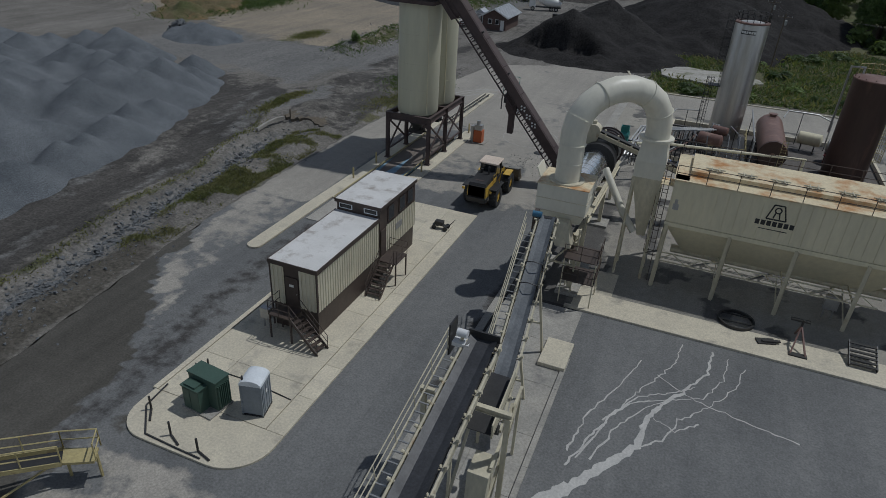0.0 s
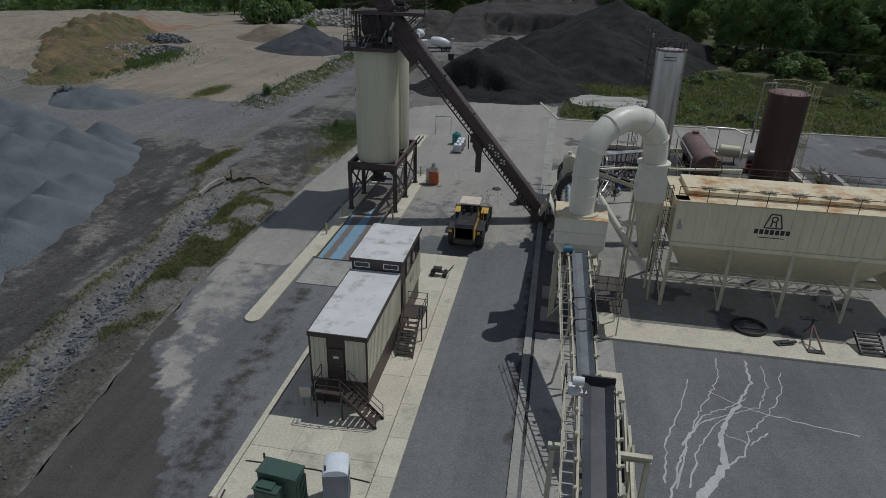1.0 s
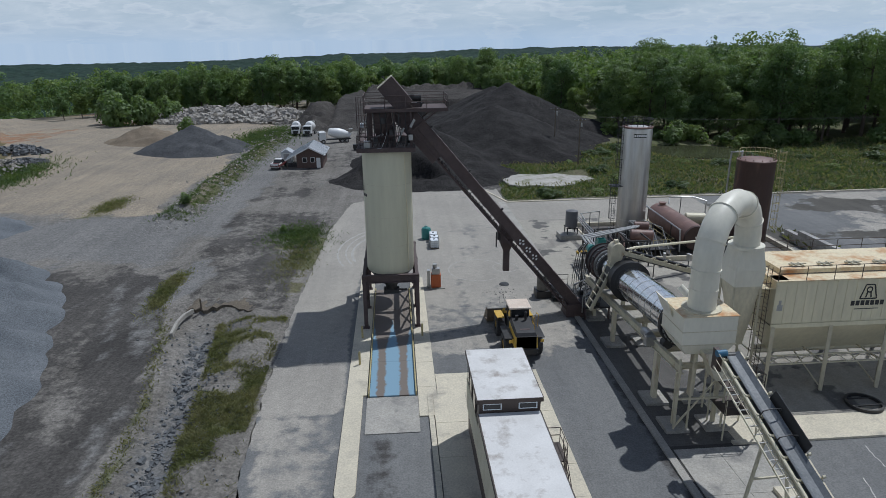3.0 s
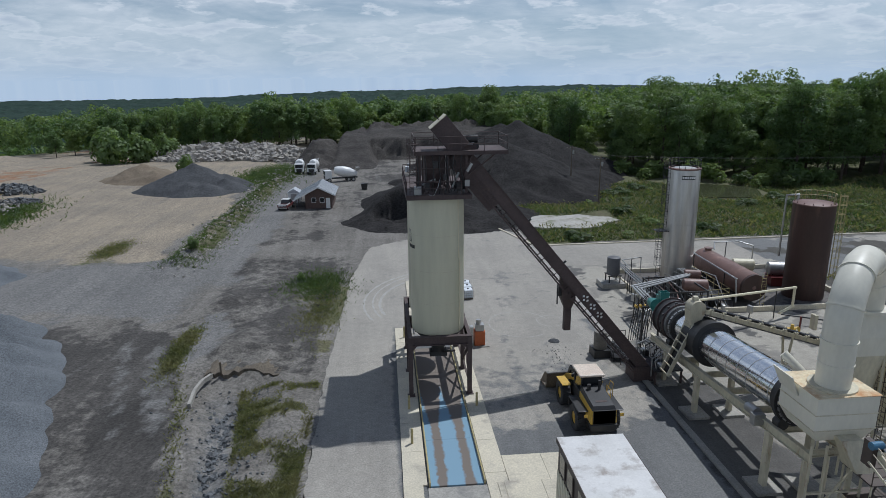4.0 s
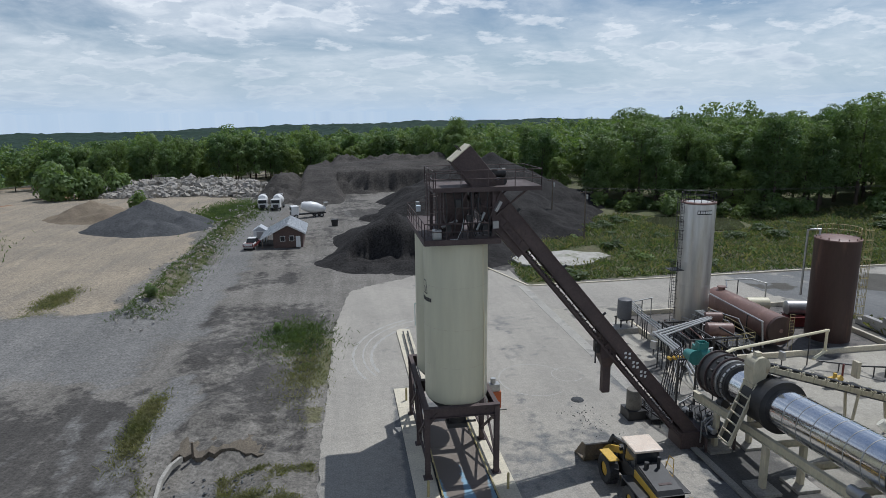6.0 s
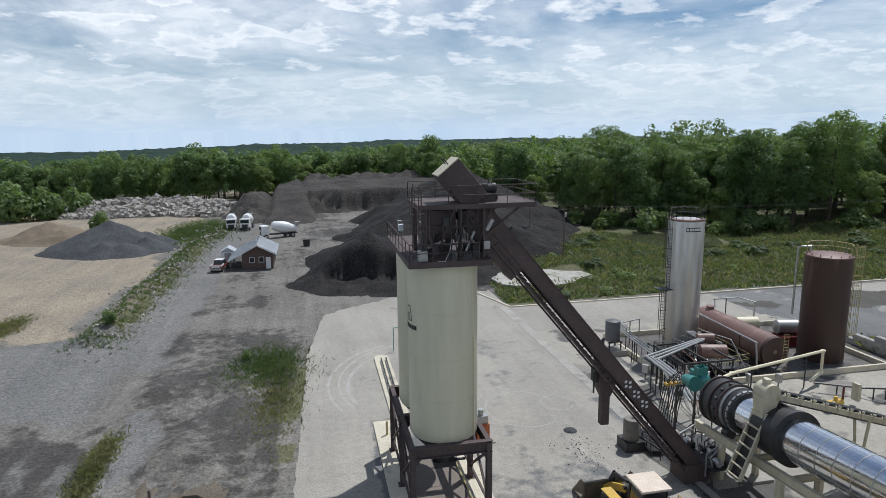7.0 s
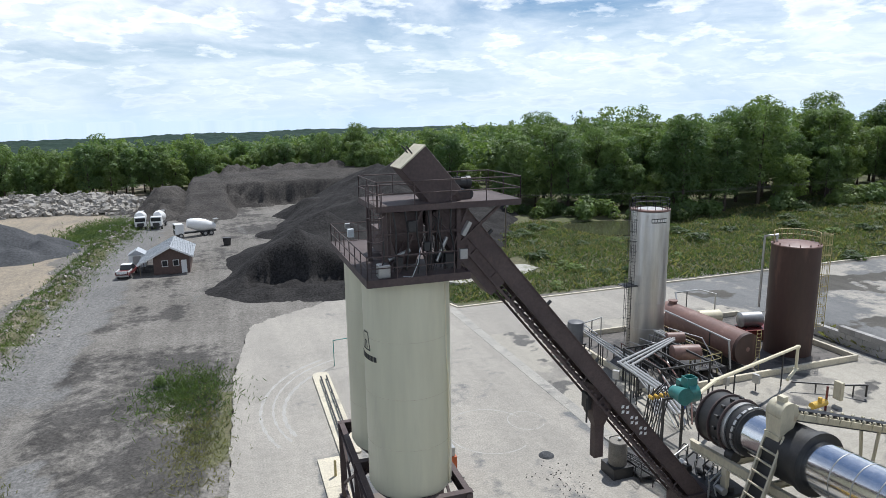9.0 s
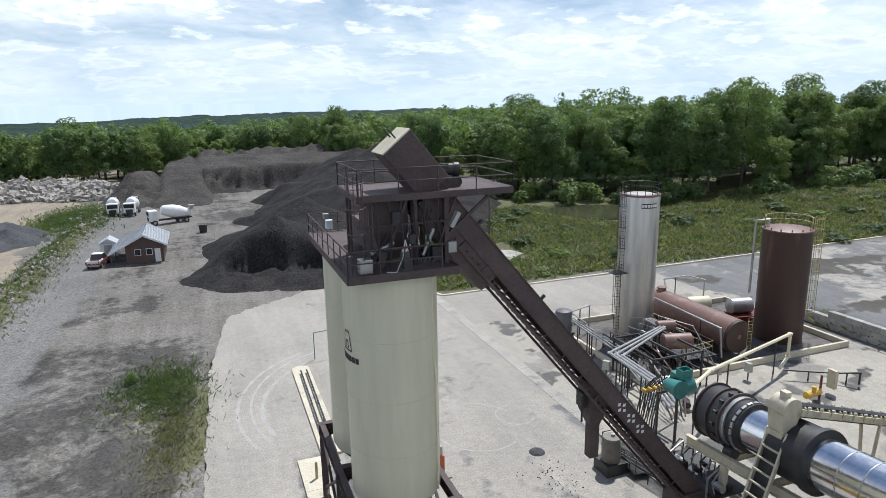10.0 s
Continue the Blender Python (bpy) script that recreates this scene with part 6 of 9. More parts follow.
def landing(parent, x0, x1, y0, y1, z, ground, edges, colour=None):
    colour = colour or BROWN_TRIM
    part("landing", Build().box(x0, x1, y0, y1, z - 0.08, z), colour, parent)
    for x in (x0 + 0.05, x1 - 0.05):
        for y in (y0 + 0.05, y1 - 0.05):
            part("landing_post", Build().beam((x, y, ground), (x, y, z - 0.08), 0.09), colour, parent)
    b = Build()
    for e in edges:
        railing(b, e, 1.0, 0.025, 1.0)
    part("landing_rail", b, colour, parent)


GZ0 = 0.13
tr1 = thing("site_trailer", 4.9, -19.0, GZ0, "cream ribbed site trailer with white membrane roof and brown skirting", "trailer", group="site trailers")
TW, TL, TH, FL = 3.45, 8.05, 4.87, 1.8
part("body", Build().box(0.06, TW - 0.06, 0.06, TL, FL, TH - 0.1), BROWN_TRIM, tr1)
part("skirting", Build().box(0.12, TW - 0.12, 0.12, TL, 0.0, FL), BROWN_TRIM, tr1, "dark brown skirting boards")
part("roof", Build().box(-0.04, TW + 0.04, -0.04, TL, TH - 0.1, TH), MEMBRANE, tr1, "dirty white roof membrane", bevel=0.02)
part("roof_trim", Build().box(-0.06, TW + 0.06, -0.06, 0.0, TH - 0.28, TH + 0.02).box(TW, TW + 0.06, 0.0, TL, TH - 0.28, TH + 0.02).box(-0.06, 0.0, 0.0, TL, TH - 0.28, TH + 0.02), BROWN_TRIM, tr1)
east = ribbed(0.1, TL, FL, TH - 0.25)
part("side_siding", turned(east, Matrix.Translation((TW, 0, 0)) @ Matrix.Rotation(radians(90), 4, "Z")), SIDING, tr1, "cream ribbed metal siding")
west = ribbed(-TL, -0.1, FL, TH - 0.25)
part("side_siding", turned(west, Matrix.Rotation(radians(-90), 4, "Z")), SIDING, tr1, "cream ribbed metal siding")
part("front_siding", ribbed(0.1, 1.05, FL, TH - 0.25), SIDING, tr1, "cream ribbed metal siding")
part("front_siding", ribbed(2.15, TW - 0.1, FL, TH - 0.25), SIDING, tr1, "cream ribbed metal siding")
for x in (0.0, TW - 0.09):
    part("corner_trim", Build().box(x, x + 0.09, -0.03, 0.06, 0.0, TH - 0.1), BROWN_TRIM, tr1)
dr = part("door", Build().box(1.15, 2.05, -0.02, 0.05, FL + 0.05, FL + 2.1), BROWN_TRIM, tr1, "dark brown door with a white notice", bevel=0.01)
part("notice", Build().box(1.42, 1.75, -0.032, -0.021, FL + 1.45, FL + 1.62), WHITE_INK, dr)
part("door_handle", Build().rod((1.95, -0.02, FL + 1.0), (1.95, -0.09, FL + 1.0), 0.03, 8), STEEL, dr)
landing(tr1, 0.7, 2.3, -1.35, -0.05, FL, 0.0, [[(0.7, -0.1, FL), (0.7, -1.35, FL), (2.2, -1.35, FL)]])
stairs(tr1, (2.3, -0.85, FL), (1, -0.18), FL, 8, 0.95)
solid("meter_box", Build().box(-0.35, 0.35, -0.2, 0.2, 0.75, 1.5).beam((-0.2, 0, 0), (-0.2, 0, 0.8), 0.08).beam((0.2, 0, 0), (0.2, 0, 0.8), 0.08), STEEL,
      "pale grey meter box on short posts beside a trailer", "meter box", at=pose(4.75, -19.5, GZ0))

tr2 = thing("site_trailer", 4.9, -10.9, GZ0, "taller site trailer with dark window band and white roof", "trailer", group="site trailers")
UW, UL, UH = 3.55, 5.95, 5.72
part("body", Build().box(0.06, UW - 0.06, 0.0, UL - 0.06, FL, UH - 0.1), BROWN_TRIM, tr2)
part("skirting", Build().box(0.12, UW - 0.12, 0.0, UL - 0.12, 0.0, FL), BROWN_TRIM, tr2, "dark brown skirting boards")
part("roof", Build().box(-0.06, UW + 0.06, -0.08, UL + 0.05, UH - 0.1, UH), MEMBRANE, tr2, "dirty white roof membrane", bevel=0.02)
part("roof_trim", Build().box(-0.08, UW + 0.08, -0.11, -0.08, UH - 0.25, UH + 0.01).box(UW + 0.06, UW + 0.09, -0.08, UL, UH - 0.25, UH + 0.01).box(-0.09, -0.06, -0.08, UL, UH - 0.25, UH + 0.01), BROWN_TRIM, tr2)
part("side_siding", turned(ribbed(0.9, UL - 0.1, FL, 3.9), Matrix.Translation((UW, 0, 0)) @ Matrix.Rotation(radians(90), 4, "Z")), SIDING, tr2, "cream ribbed metal siding")
part("side_siding", turned(ribbed(-UL + 0.1, -0.1, FL, 3.9), Matrix.Rotation(radians(-90), 4, "Z")), SIDING, tr2, "cream ribbed metal siding")


def window(parent, x, y0, y1, z0, z1, side):
    w = part("window", Build().box(x - 0.03, x + 0.03, y0, y1, z0, z1), BROWN_TRIM, parent, "brown framed window")
    part("pane", Build().box(x + side * 0.034, x + side * 0.038, y0 + 0.08, y1 - 0.08, z0 + 0.08, z1 - 0.08), GLASS, w, "dark glass")


for y in (1.2, 3.0, 4.4):
    window(tr2, UW - 0.02, y, y + 1.0, 4.1, 5.3, 1)
    window(tr2, 0.02, y, y + 1.0, 4.1, 5.3, -1)
for x in (0.25, 2.25):
    w = part("window", Build().box(x, x + 1.05, -0.05, -0.0, 5.05, 5.45), WHITE_PLASTIC, tr2, "white framed clerestory window")
    part("pane", Build().box(x + 0.06, x + 0.99, -0.056, -0.052, 5.11, 5.39), GLASS, w)
wv = part("vent_grille", Build().box(UW, UW + 0.03, 2.4, 3.4, 2.9, 3.4), STEEL, tr2, "grey louvred vent")
for k in range(6):
    part("louvre", Build().box(UW + 0.03, UW + 0.05, 2.42, 3.38, 2.93 + 0.08 * k, 2.97 + 0.08 * k), STEEL, wv)
part("side_door", Build().box(UW - 0.02, UW + 0.03, 0.05, 0.85, FL, FL + 2.05), BROWN_TRIM, tr2, "dark brown door")
landing(tr2, UW + 0.05, UW + 1.5, -0.5, 1.3, FL, 0.0, [[(UW + 0.1, 1.3, FL), (UW + 1.5, 1.3, FL), (UW + 1.5, -0.4, FL)]])
stairs(tr2, (UW + 0.75, -0.5, FL), (0, -1), FL, 8, 1.1)
part("air_conditioner", Build().box(UW - 1.4, UW - 0.5, UL - 0.05, UL + 0.45, 2.2, 2.9), STEEL, tr2)

# small diesel cart beside the trailers
ct = thing("hand_cart", 9.3, -1.4, 0.13, "small dark hand cart with wheels", "cart")
part("frame", Build().beam((-0.7, 0, 0.35), (0.7, 0, 0.35), 0.4, 0.06).rod((0.7, -0.2, 0.35), (1.2, -0.2, 1.0), 0.03, 6).rod((0.7, 0.2, 0.35), (1.2, 0.2, 1.0), 0.03, 6).box(-0.5, 0.2, -0.25, 0.25, 0.38, 0.7), BLACK_STEEL, ct)
for x, y in ((-0.5, -0.35), (-0.5, 0.35), (0.5, -0.35), (0.5, 0.35)):
    part("wheel", Build().rod((x, y - 0.05, 0.2), (x, y + 0.05, 0.2), 0.2, 14), RUBBER, ct, "", True)

# ---- toilet cabin, transformer and guard rails on the island ----
wc = thing("portable_toilet", 8.75, -25.9, 0.13, "blue-grey portable toilet cabin with white domed roof", "portable toilet", rz=14)
part("cabin", Build().box(-0.56, 0.56, -0.58, 0.58, 0.08, 2.05), GREY_PLASTIC, wc, bevel=0.03)
part("skid", Build().box(-0.6, 0.6, -0.62, 0.62, 0.0, 0.08), BLACK_STEEL, wc)
prof = [(-0.62, 2.05), (-0.6, 2.16), (-0.45, 2.3), (-0.2, 2.38), (0.2, 2.38), (0.45, 2.3), (0.6, 2.16), (0.62, 2.05)]
part("roof", Build().add([(x, y, z) for y in (-0.64, 0.64) for x, z in prof], [(i, i + 1, 9 + i, 8 + i) for i in range(7)] + [tuple(range(7, -1, -1)), tuple(range(8, 16)), (0, 8, 15, 7)]), WHITE_PLASTIC, wc, "white translucent domed roof", True)
wd = part("door", Build().box(0.56, 0.60, -0.46, 0.46, 0.14, 1.98), GREY_PLASTIC, wc, "blue-grey ribbed door")
for y in (-0.3, 0.0, 0.3):
    part("rib", Build().box(0.60, 0.625, y - 0.05, y + 0.05, 0.25, 1.85), GREY_PLASTIC, wd)
part("sign", Build().box(0.625, 0.632, -0.12, 0.08, 1.3, 1.5), WHITE_INK, wd)
part("vent_pipe", Build().rod((-0.45, -0.45, 2.1), (-0.45, -0.45, 2.55), 0.05, 10), BLACK_STEEL, wc)
for x in (-0.56, 0.56):
    for y in (-0.58, 0.58):
        part("corner_post", Build().box(x - 0.04, x + 0.04, y - 0.04, y + 0.04, 0.08, 2.06), GREY_PLASTIC, wc)

tf = thing("transformer", 6.15, -26.85, 0.13, "dark green steel electrical transformer cabinet", "transformer", rz=-6)
part("cabinet", Build().box(-1.0, 1.0, -0.1, 0.85, 0.1, 1.95), GREEN_BOX, tf, bevel=0.02)
part("lid", Build().box(-1.04, 1.04, -0.14, 0.89, 1.95, 2.02), GREEN_BOX, tf)
part("front_compartment", Build().box(-0.85, 0.35, -0.75, -0.1, 0.1, 1.55), GREEN_BOX, tf, bevel=0.02)
part("compartment_lid", Build().box(-0.9, 0.4, -0.8, -0.1, 1.55, 1.62).box(-0.7, 0.1, -0.7, -0.2, 1.62, 1.72), GREEN_BOX, tf)
part("door", Build().box(-0.8, -0.3, -0.77, -0.752, 0.2, 1.45), GREEN_BOX, tf)
part("door", Build().box(-0.22, 0.3, -0.77, -0.752, 0.2, 1.45), GREEN_BOX, tf)
part("plinth", Build().box(-1.05, 1.05, -0.8, 0.9, 0.0, 0.1), CONCRETE_OLD, tf)
for k in range(7):
    part("cooling_fin", Build().box(1.0, 1.12, -0.02 + 0.12 * k, 0.02 + 0.12 * k, 0.3, 1.7), GREEN_BOX, tf)
gr_ = Build().tube([(0, 0, 0.9), (0, 0, 0.05), (0.9, -0.25, 0.05)], 0.06, 8).mesh("guard_bar", True)
gr_.materials.append(BLACK_STEEL)
for k, (x, y, a) in enumerate(((3.75, -28.4, -35), (6.0, -29.4, -10), (8.0, -29.7, 0), (4.4, -24.6, 20))):
    ob = tagged(new("guard_bar", gr_), "bent dark steel pipe guard at the island's edge", "guard bar", group="guard bars")
    ob.matrix_world = pose(x, y, 0.13, 0, 0, a)
solid("water_hose", Build().tube([(3.1, -26.5, 0.17), (3.3, -28.3, 0.17), (4.8, -29.9, 0.17), (6.8, -30.0, 0.17), (8.4, -30.05, 0.17)], 0.05, 8), RUBBER, "dark hose lying along the island's edge", "hose", True)
solid("cable_channel", Build().tube([(3.2, -24.4, 0.15), (7.0, -24.3, 0.15), (10.0, -24.6, 0.15)], 0.04, 6), BLACK_STEEL, "thin dark cable across the concrete island", "cable")

# yellow loading stair at the yard's near corner
ys = thing("loading_stair", 3.0, -34.0, 0, "faded yellow steel loading stair and walkway", "stair")
part("walkway", Build().slab([(-2.5, -2.7, 2.3), (-2.0, -3.2, 2.3), (0.9, 0.3, 1.46), (0.4, 0.8, 1.46)], 0.04), BLACK_STEEL, ys, "dark grating")
for a, b in (((-2.6, -2.6, 2.35), (0.3, 0.9, 1.45)), ((-1.9, -3.3, 2.35), (1.0, 0.2, 1.45))):
    part("stringer", Build().beam(a, b, 0.06, 0.24), PALE_YELLOW, ys)
part("platform", Build().slab([(0.3, 0.9, 1.5), (1.0, 0.2, 1.5), (2.2, 0.9, 1.5), (1.7, 1.6, 1.5)], 0.14), PALE_YELLOW, ys)
yr = Build()
railing(yr, [(-2.6, -2.6, 2.4), (0.3, 0.9, 1.5), (1.7, 1.75, 1.5), (2.3, 0.95, 1.5)], 1.05, 0.035, 1.5)
railing(yr, [(-1.9, -3.3, 2.4), (1.0, 0.2, 1.5)], 1.05, 0.035, 1.5)
part("handrail", yr, PALE_YELLOW, ys)
for x, y, z in ((-1.6, -1.5, 2.0), (-0.9, -2.2, 2.0), (0.6, 0.7, 1.45), (1.9, 1.3, 1.45)):
    part("post", Build().beam((x, y, 0), (x, y, z), 0.1), PALE_YELLOW, ys)
part("brace", Build().beam((-0.9, -2.2, 0.3), (0.6, 0.7, 1.3), 0.08), PALE_YELLOW, ys)

# ---- wheel loader ----
ldr = thing("wheel_loader", 10.6, 7.4, 0, "yellow and black wheel loader with lowered bucket", "wheel loader", rz=0)
ldr.scale = (1.1, 1.1, 1.1)


def tyre_at(x, y):
    w = Build()
    prof = [(0.42, -0.3), (0.62, -0.34), (0.80, -0.33), (0.86, -0.26), (0.86, 0.26), (0.80, 0.33), (0.62, 0.34), (0.42, 0.3)]
    n = 28
    w.add([(x + z, y + r * math.cos(2 * math.pi * j / n), 0.86 + r * math.sin(2 * math.pi * j / n)) for r, z in prof for j in range(n)],
          [(i * n + j, i * n + (j + 1) % n, (i + 1) * n + (j + 1) % n, (i + 1) * n + j) for i in range(len(prof) - 1) for j in range(n)])
    t = part("wheel", w, RUBBER, ldr, "black rubber tyre", True)
    part("rim", Build().rod((x - 0.24, y, 0.86), (x + 0.24, y, 0.86), 0.43, 20).rod((x - 0.28, y, 0.86), (x + 0.28, y, 0.86), 0.16, 12), YELLOW, t, "yellow rim", True)
    lug = Build()
    for j in range(18):
        a = 2 * math.pi * j / 18
        c = Vector((x, y + 0.87 * math.cos(a), 0.86 + 0.87 * math.sin(a)))
        tg = Vector((0, -math.sin(a), math.cos(a)))
        lug.beam(c + Vector((-0.28, 0, 0)) + tg * 0.06, c + Vector((0.0, 0, 0)) - tg * 0.04, 0.07, 0.05).beam(c + Vector((0.28, 0, 0)) - tg * 0.02, c - tg * 0.1, 0.07, 0.05)
    part("tread_lugs", lug, RUBBER, t)


for x in (-1.12, 1.12):
    for y in (-1.75, 1.7):
        tyre_at(x, y)
part("engine_hood", Build().hull([(-0.85, -3.5, 1.25), (0.85, -3.5, 1.25), (0.85, -0.9, 1.25), (-0.85, -0.9, 1.25)], [(-0.80, -3.45, 2.2), (0.80, -3.45, 2.2), (0.82, -0.9, 2.32), (-0.82, -0.9, 2.32)]), YELLOW, ldr, bevel=0.06)
part("hood_top", Build().hull([(-0.78, -3.46, 2.18), (0.78, -3.46, 2.18), (0.80, -0.92, 2.3), (-0.80, -0.92, 2.3)], [(-0.68, -3.3, 2.42), (0.68, -3.3, 2.42), (0.7, -1.0, 2.65), (-0.7, -1.0, 2.65)]), BLACK_STEEL, ldr, "black engine cover")
part("grille", Build().box(-0.7, 0.7, -3.56, -3.5, 1.3, 2.2), BLACK_STEEL, ldr, "black rear grille")
part("hood_cover", Build().slab([(-0.72, -3.36, 2.33), (0.72, -3.36, 2.33), (0.76, -0.95, 2.58), (-0.76, -0.95, 2.58)], 0.05), BLACK_STEEL, ldr, "black hood top")
part("rear_grille", Build().box(-0.72, 0.72, -3.56, -3.49, 1.32, 2.22), BLACK_STEEL, ldr, "black rear grille")
part("hood_vent", Build().box(-0.36, 0.36, -2.9, -2.2, 2.40, 2.48), DARK_STEEL, ldr)
part("counterweight", Build().hull([(-0.8, -3.55, 0.75), (0.8, -3.55, 0.75), (0.8, -2.8, 0.75), (-0.8, -2.8, 0.75)], [(-0.9, -3.6, 1.25), (0.9, -3.6, 1.25), (0.9, -2.8, 1.25), (-0.9, -2.8, 1.25)]), BLACK_STEEL, ldr, bevel=0.08)
for x in (-1.15, 1.15):
    part("fender", Build().box(x - 0.33, x + 0.33, -2.9, -0.7, 1.78, 1.86).box(x - 0.33, x + 0.33, -0.78, -0.7, 1.2, 1.8), BLACK_STEEL, ldr, bevel=0.03)
    part("tail_light", Build().box(x - 0.12, x + 0.12, -3.5, -3.46, 1.75, 1.95), YELLOW, ldr)
part("exhaust_stack", Build().rod((0.3, -1.5, 2.5), (0.3, -1.5, 3.25), 0.09, 10), BLACK_STEEL, ldr, "", True)
part("air_intake", Build().rod((-0.35, -1.4, 2.5), (-0.35, -1.4, 2.95), 0.13, 10), BLACK_STEEL, ldr, "", True)
cab = part("cab", Build().box(-0.72, 0.72, -0.85, 0.75, 1.35, 2.05), BLACK_STEEL, ldr, bevel=0.03)
part("cab_glass", Build().hull([(-0.68, -0.8, 2.05), (0.68, -0.8, 2.05), (0.68, 0.7, 2.05), (-0.68, 0.7, 2.05)], [(-0.64, -0.75, 3.2), (0.64, -0.75, 3.2), (0.62, 0.5, 3.2), (-0.62, 0.5, 3.2)]), GLASS, cab, "tinted cab glass")
for x in (-0.68, 0.68):
    for y in (-0.8, 0.68):
        part("pillar", Build().beam((x, y, 2.0), (x * 0.95, y * 0.9, 3.2), 0.1), BLACK_STEEL, cab)
part("cab_roof", Build().box(-0.85, 0.85, -0.95, 0.85, 3.2, 3.36), mat("sun_faded_cab_roof", (0.62, 0.50, 0.40), (0.70, 0.60, 0.50), 1.0, 0.5), cab, "sun-faded cream cab roof", bevel=0.06)
hr = Build()
railing(hr, [(0.9, -1.2, 1.86), (0.9, -2.0, 1.86)], 0.9, 0.02, 0.8)
hr.tube([(0.85, -0.9, 1.4), (1.25, -0.9, 2.9), (1.3, -1.3, 2.9), (1.25, -1.4, 2.0)], 0.025, 6)
part("grab_rail", hr, YELLOW, ldr)
fm = Matrix.Translation((0, 0.6, 0)) @ Matrix.Rotation(radians(3), 4, "Z") @ Matrix.Translation((0, -0.6, 0))


def fpart(name, b, m, label="", smooth=False):
    return part(name, turned(b, fm), m, ldr, label, smooth)


fpart("front_frame", Build().box(-0.5, 0.5, 0.7, 2.4, 0.7, 1.5).box(-0.35, 0.35, 1.2, 2.0, 1.5, 2.2), BLACK_STEEL)
for x in (-0.42, 0.42):
    fpart("lift_arm", Build().beam((x, 1.5, 2.1), (x, 2.9, 1.5), 0.16, 0.4).beam((x, 2.8, 1.6), (x, 4.0, 0.6), 0.16, 0.36), YELLOW)
    fpart("lift_cylinder", Build().rod((x * 0.7, 1.6, 1.1), (x * 0.7, 3.1, 1.1), 0.09, 10), STEEL, "", True)
    fpart("front_fender", Build().box(x * 2.7 - 0.3, x * 2.7 + 0.3, 0.9, 2.3, 1.78, 1.84), YELLOW)
    fpart("work_light", Build().box(x * 1.5 - 0.1, x * 1.5 + 0.1, 1.1, 1.25, 2.3, 2.5), BLACK_STEEL)
fpart("tilt_link", Build().beam((0, 1.8, 2.2), (0, 3.3, 1.9), 0.16, 0.24).beam((0, 3.3, 2.0), (0, 3.95, 0.9), 0.14, 0.3), BLACK_STEEL)
pts = [(3.7, 1.35), (3.75, 0.6), (3.95, 0.15), (5.3, 0.04), (5.35, 0.10), (4.15, 0.24), (3.93, 0.62), (3.86, 1.35)]
bk = Build().add([(x, y, z) for x in (-1.65, 1.65) for y, z in pts], [tuple(range(7, -1, -1)), tuple(range(8, 16))] + [(i, (i + 1) % 8, 8 + (i + 1) % 8, 8 + i) for i in range(8)])
for x in (-1.65, 1.6):
    bk.hull([(x, 3.72, 0.6), (x + 0.05, 3.72, 0.6), (x + 0.05, 5.3, 0.06), (x, 5.3, 0.06)], [(x, 3.72, 1.35), (x + 0.05, 3.72, 1.35), (x + 0.05, 4.3, 1.3), (x, 4.3, 1.3)])
fpart("bucket", bk, mat("worn_rusty_bucket", (0.20, 0.15, 0.09), (0.12, 0.10, 0.08), 1.3, 0.6, 0.2, fine=8, grain=0.25, bump=0.2), "worn rusty steel bucket")

# ---- loose things in the yard ----
ob_ = thing("equipment_cabinet", 4.55, 21.2, 0, "orange steel cabinet with grey fan unit on top", "cabinet")
part("cabinet", Build().box(-0.5, 0.5, -0.45, 0.45, 0.08, 1.5), ORANGE, ob_, bevel=0.03)
part("base", Build().box(-0.7, 0.9, -0.7, 0.7, 0.0, 0.08), CONCRETE_OLD, ob_)
part("fan_unit", Build().box(-0.4, 0.4, -0.35, 0.35, 1.5, 2.1).rod((-0.1, 0, 2.1), (-0.1, 0, 2.55), 0.22, 12), STEEL, ob_)
part("side_post", Build().box(-0.9, -0.6, -0.3, 0.3, 0.08, 1.9), STEEL, ob_)


def tote(x, y, rz, colour=WHITE_PLASTIC):
    t = thing("bulk_container", x, y, 0, "white plastic bulk liquid container in a wire cage", "container", rz=rz, group="bulk containers")
    part("pallet", Build().box(-0.5, 0.5, -0.6, 0.6, 0.0, 0.14), TIMBER, t)
    part("tank", Build().box(-0.48, 0.48, -0.58, 0.58, 0.15, 1.12), colour, t, bevel=0.06)
    c = Build()
    for z in (0.25, 0.5, 0.75, 1.0):
        c.tube([(-0.52, -0.62, z), (0.52, -0.62, z), (0.52, 0.62, z), (-0.52, 0.62, z), (-0.52, -0.62, z)], 0.015, 4)
    for k in range(5):
        u = -0.5 + 0.25 * k
        for y_ in (-0.62, 0.62):
            c.rod((u, y_, 0.14), (u, y_, 1.1), 0.015, 4)
        for x_ in (-0.52, 0.52):
            c.rod((x_, u * 1.2, 0.14), (x_, u * 1.2, 1.1), 0.015, 4)
    part("cage", c, STEEL, t)
    part("cap", Build().rod((0, 0, 1.12), (0, 0, 1.2), 0.11, 12), BLACK_STEEL, t)


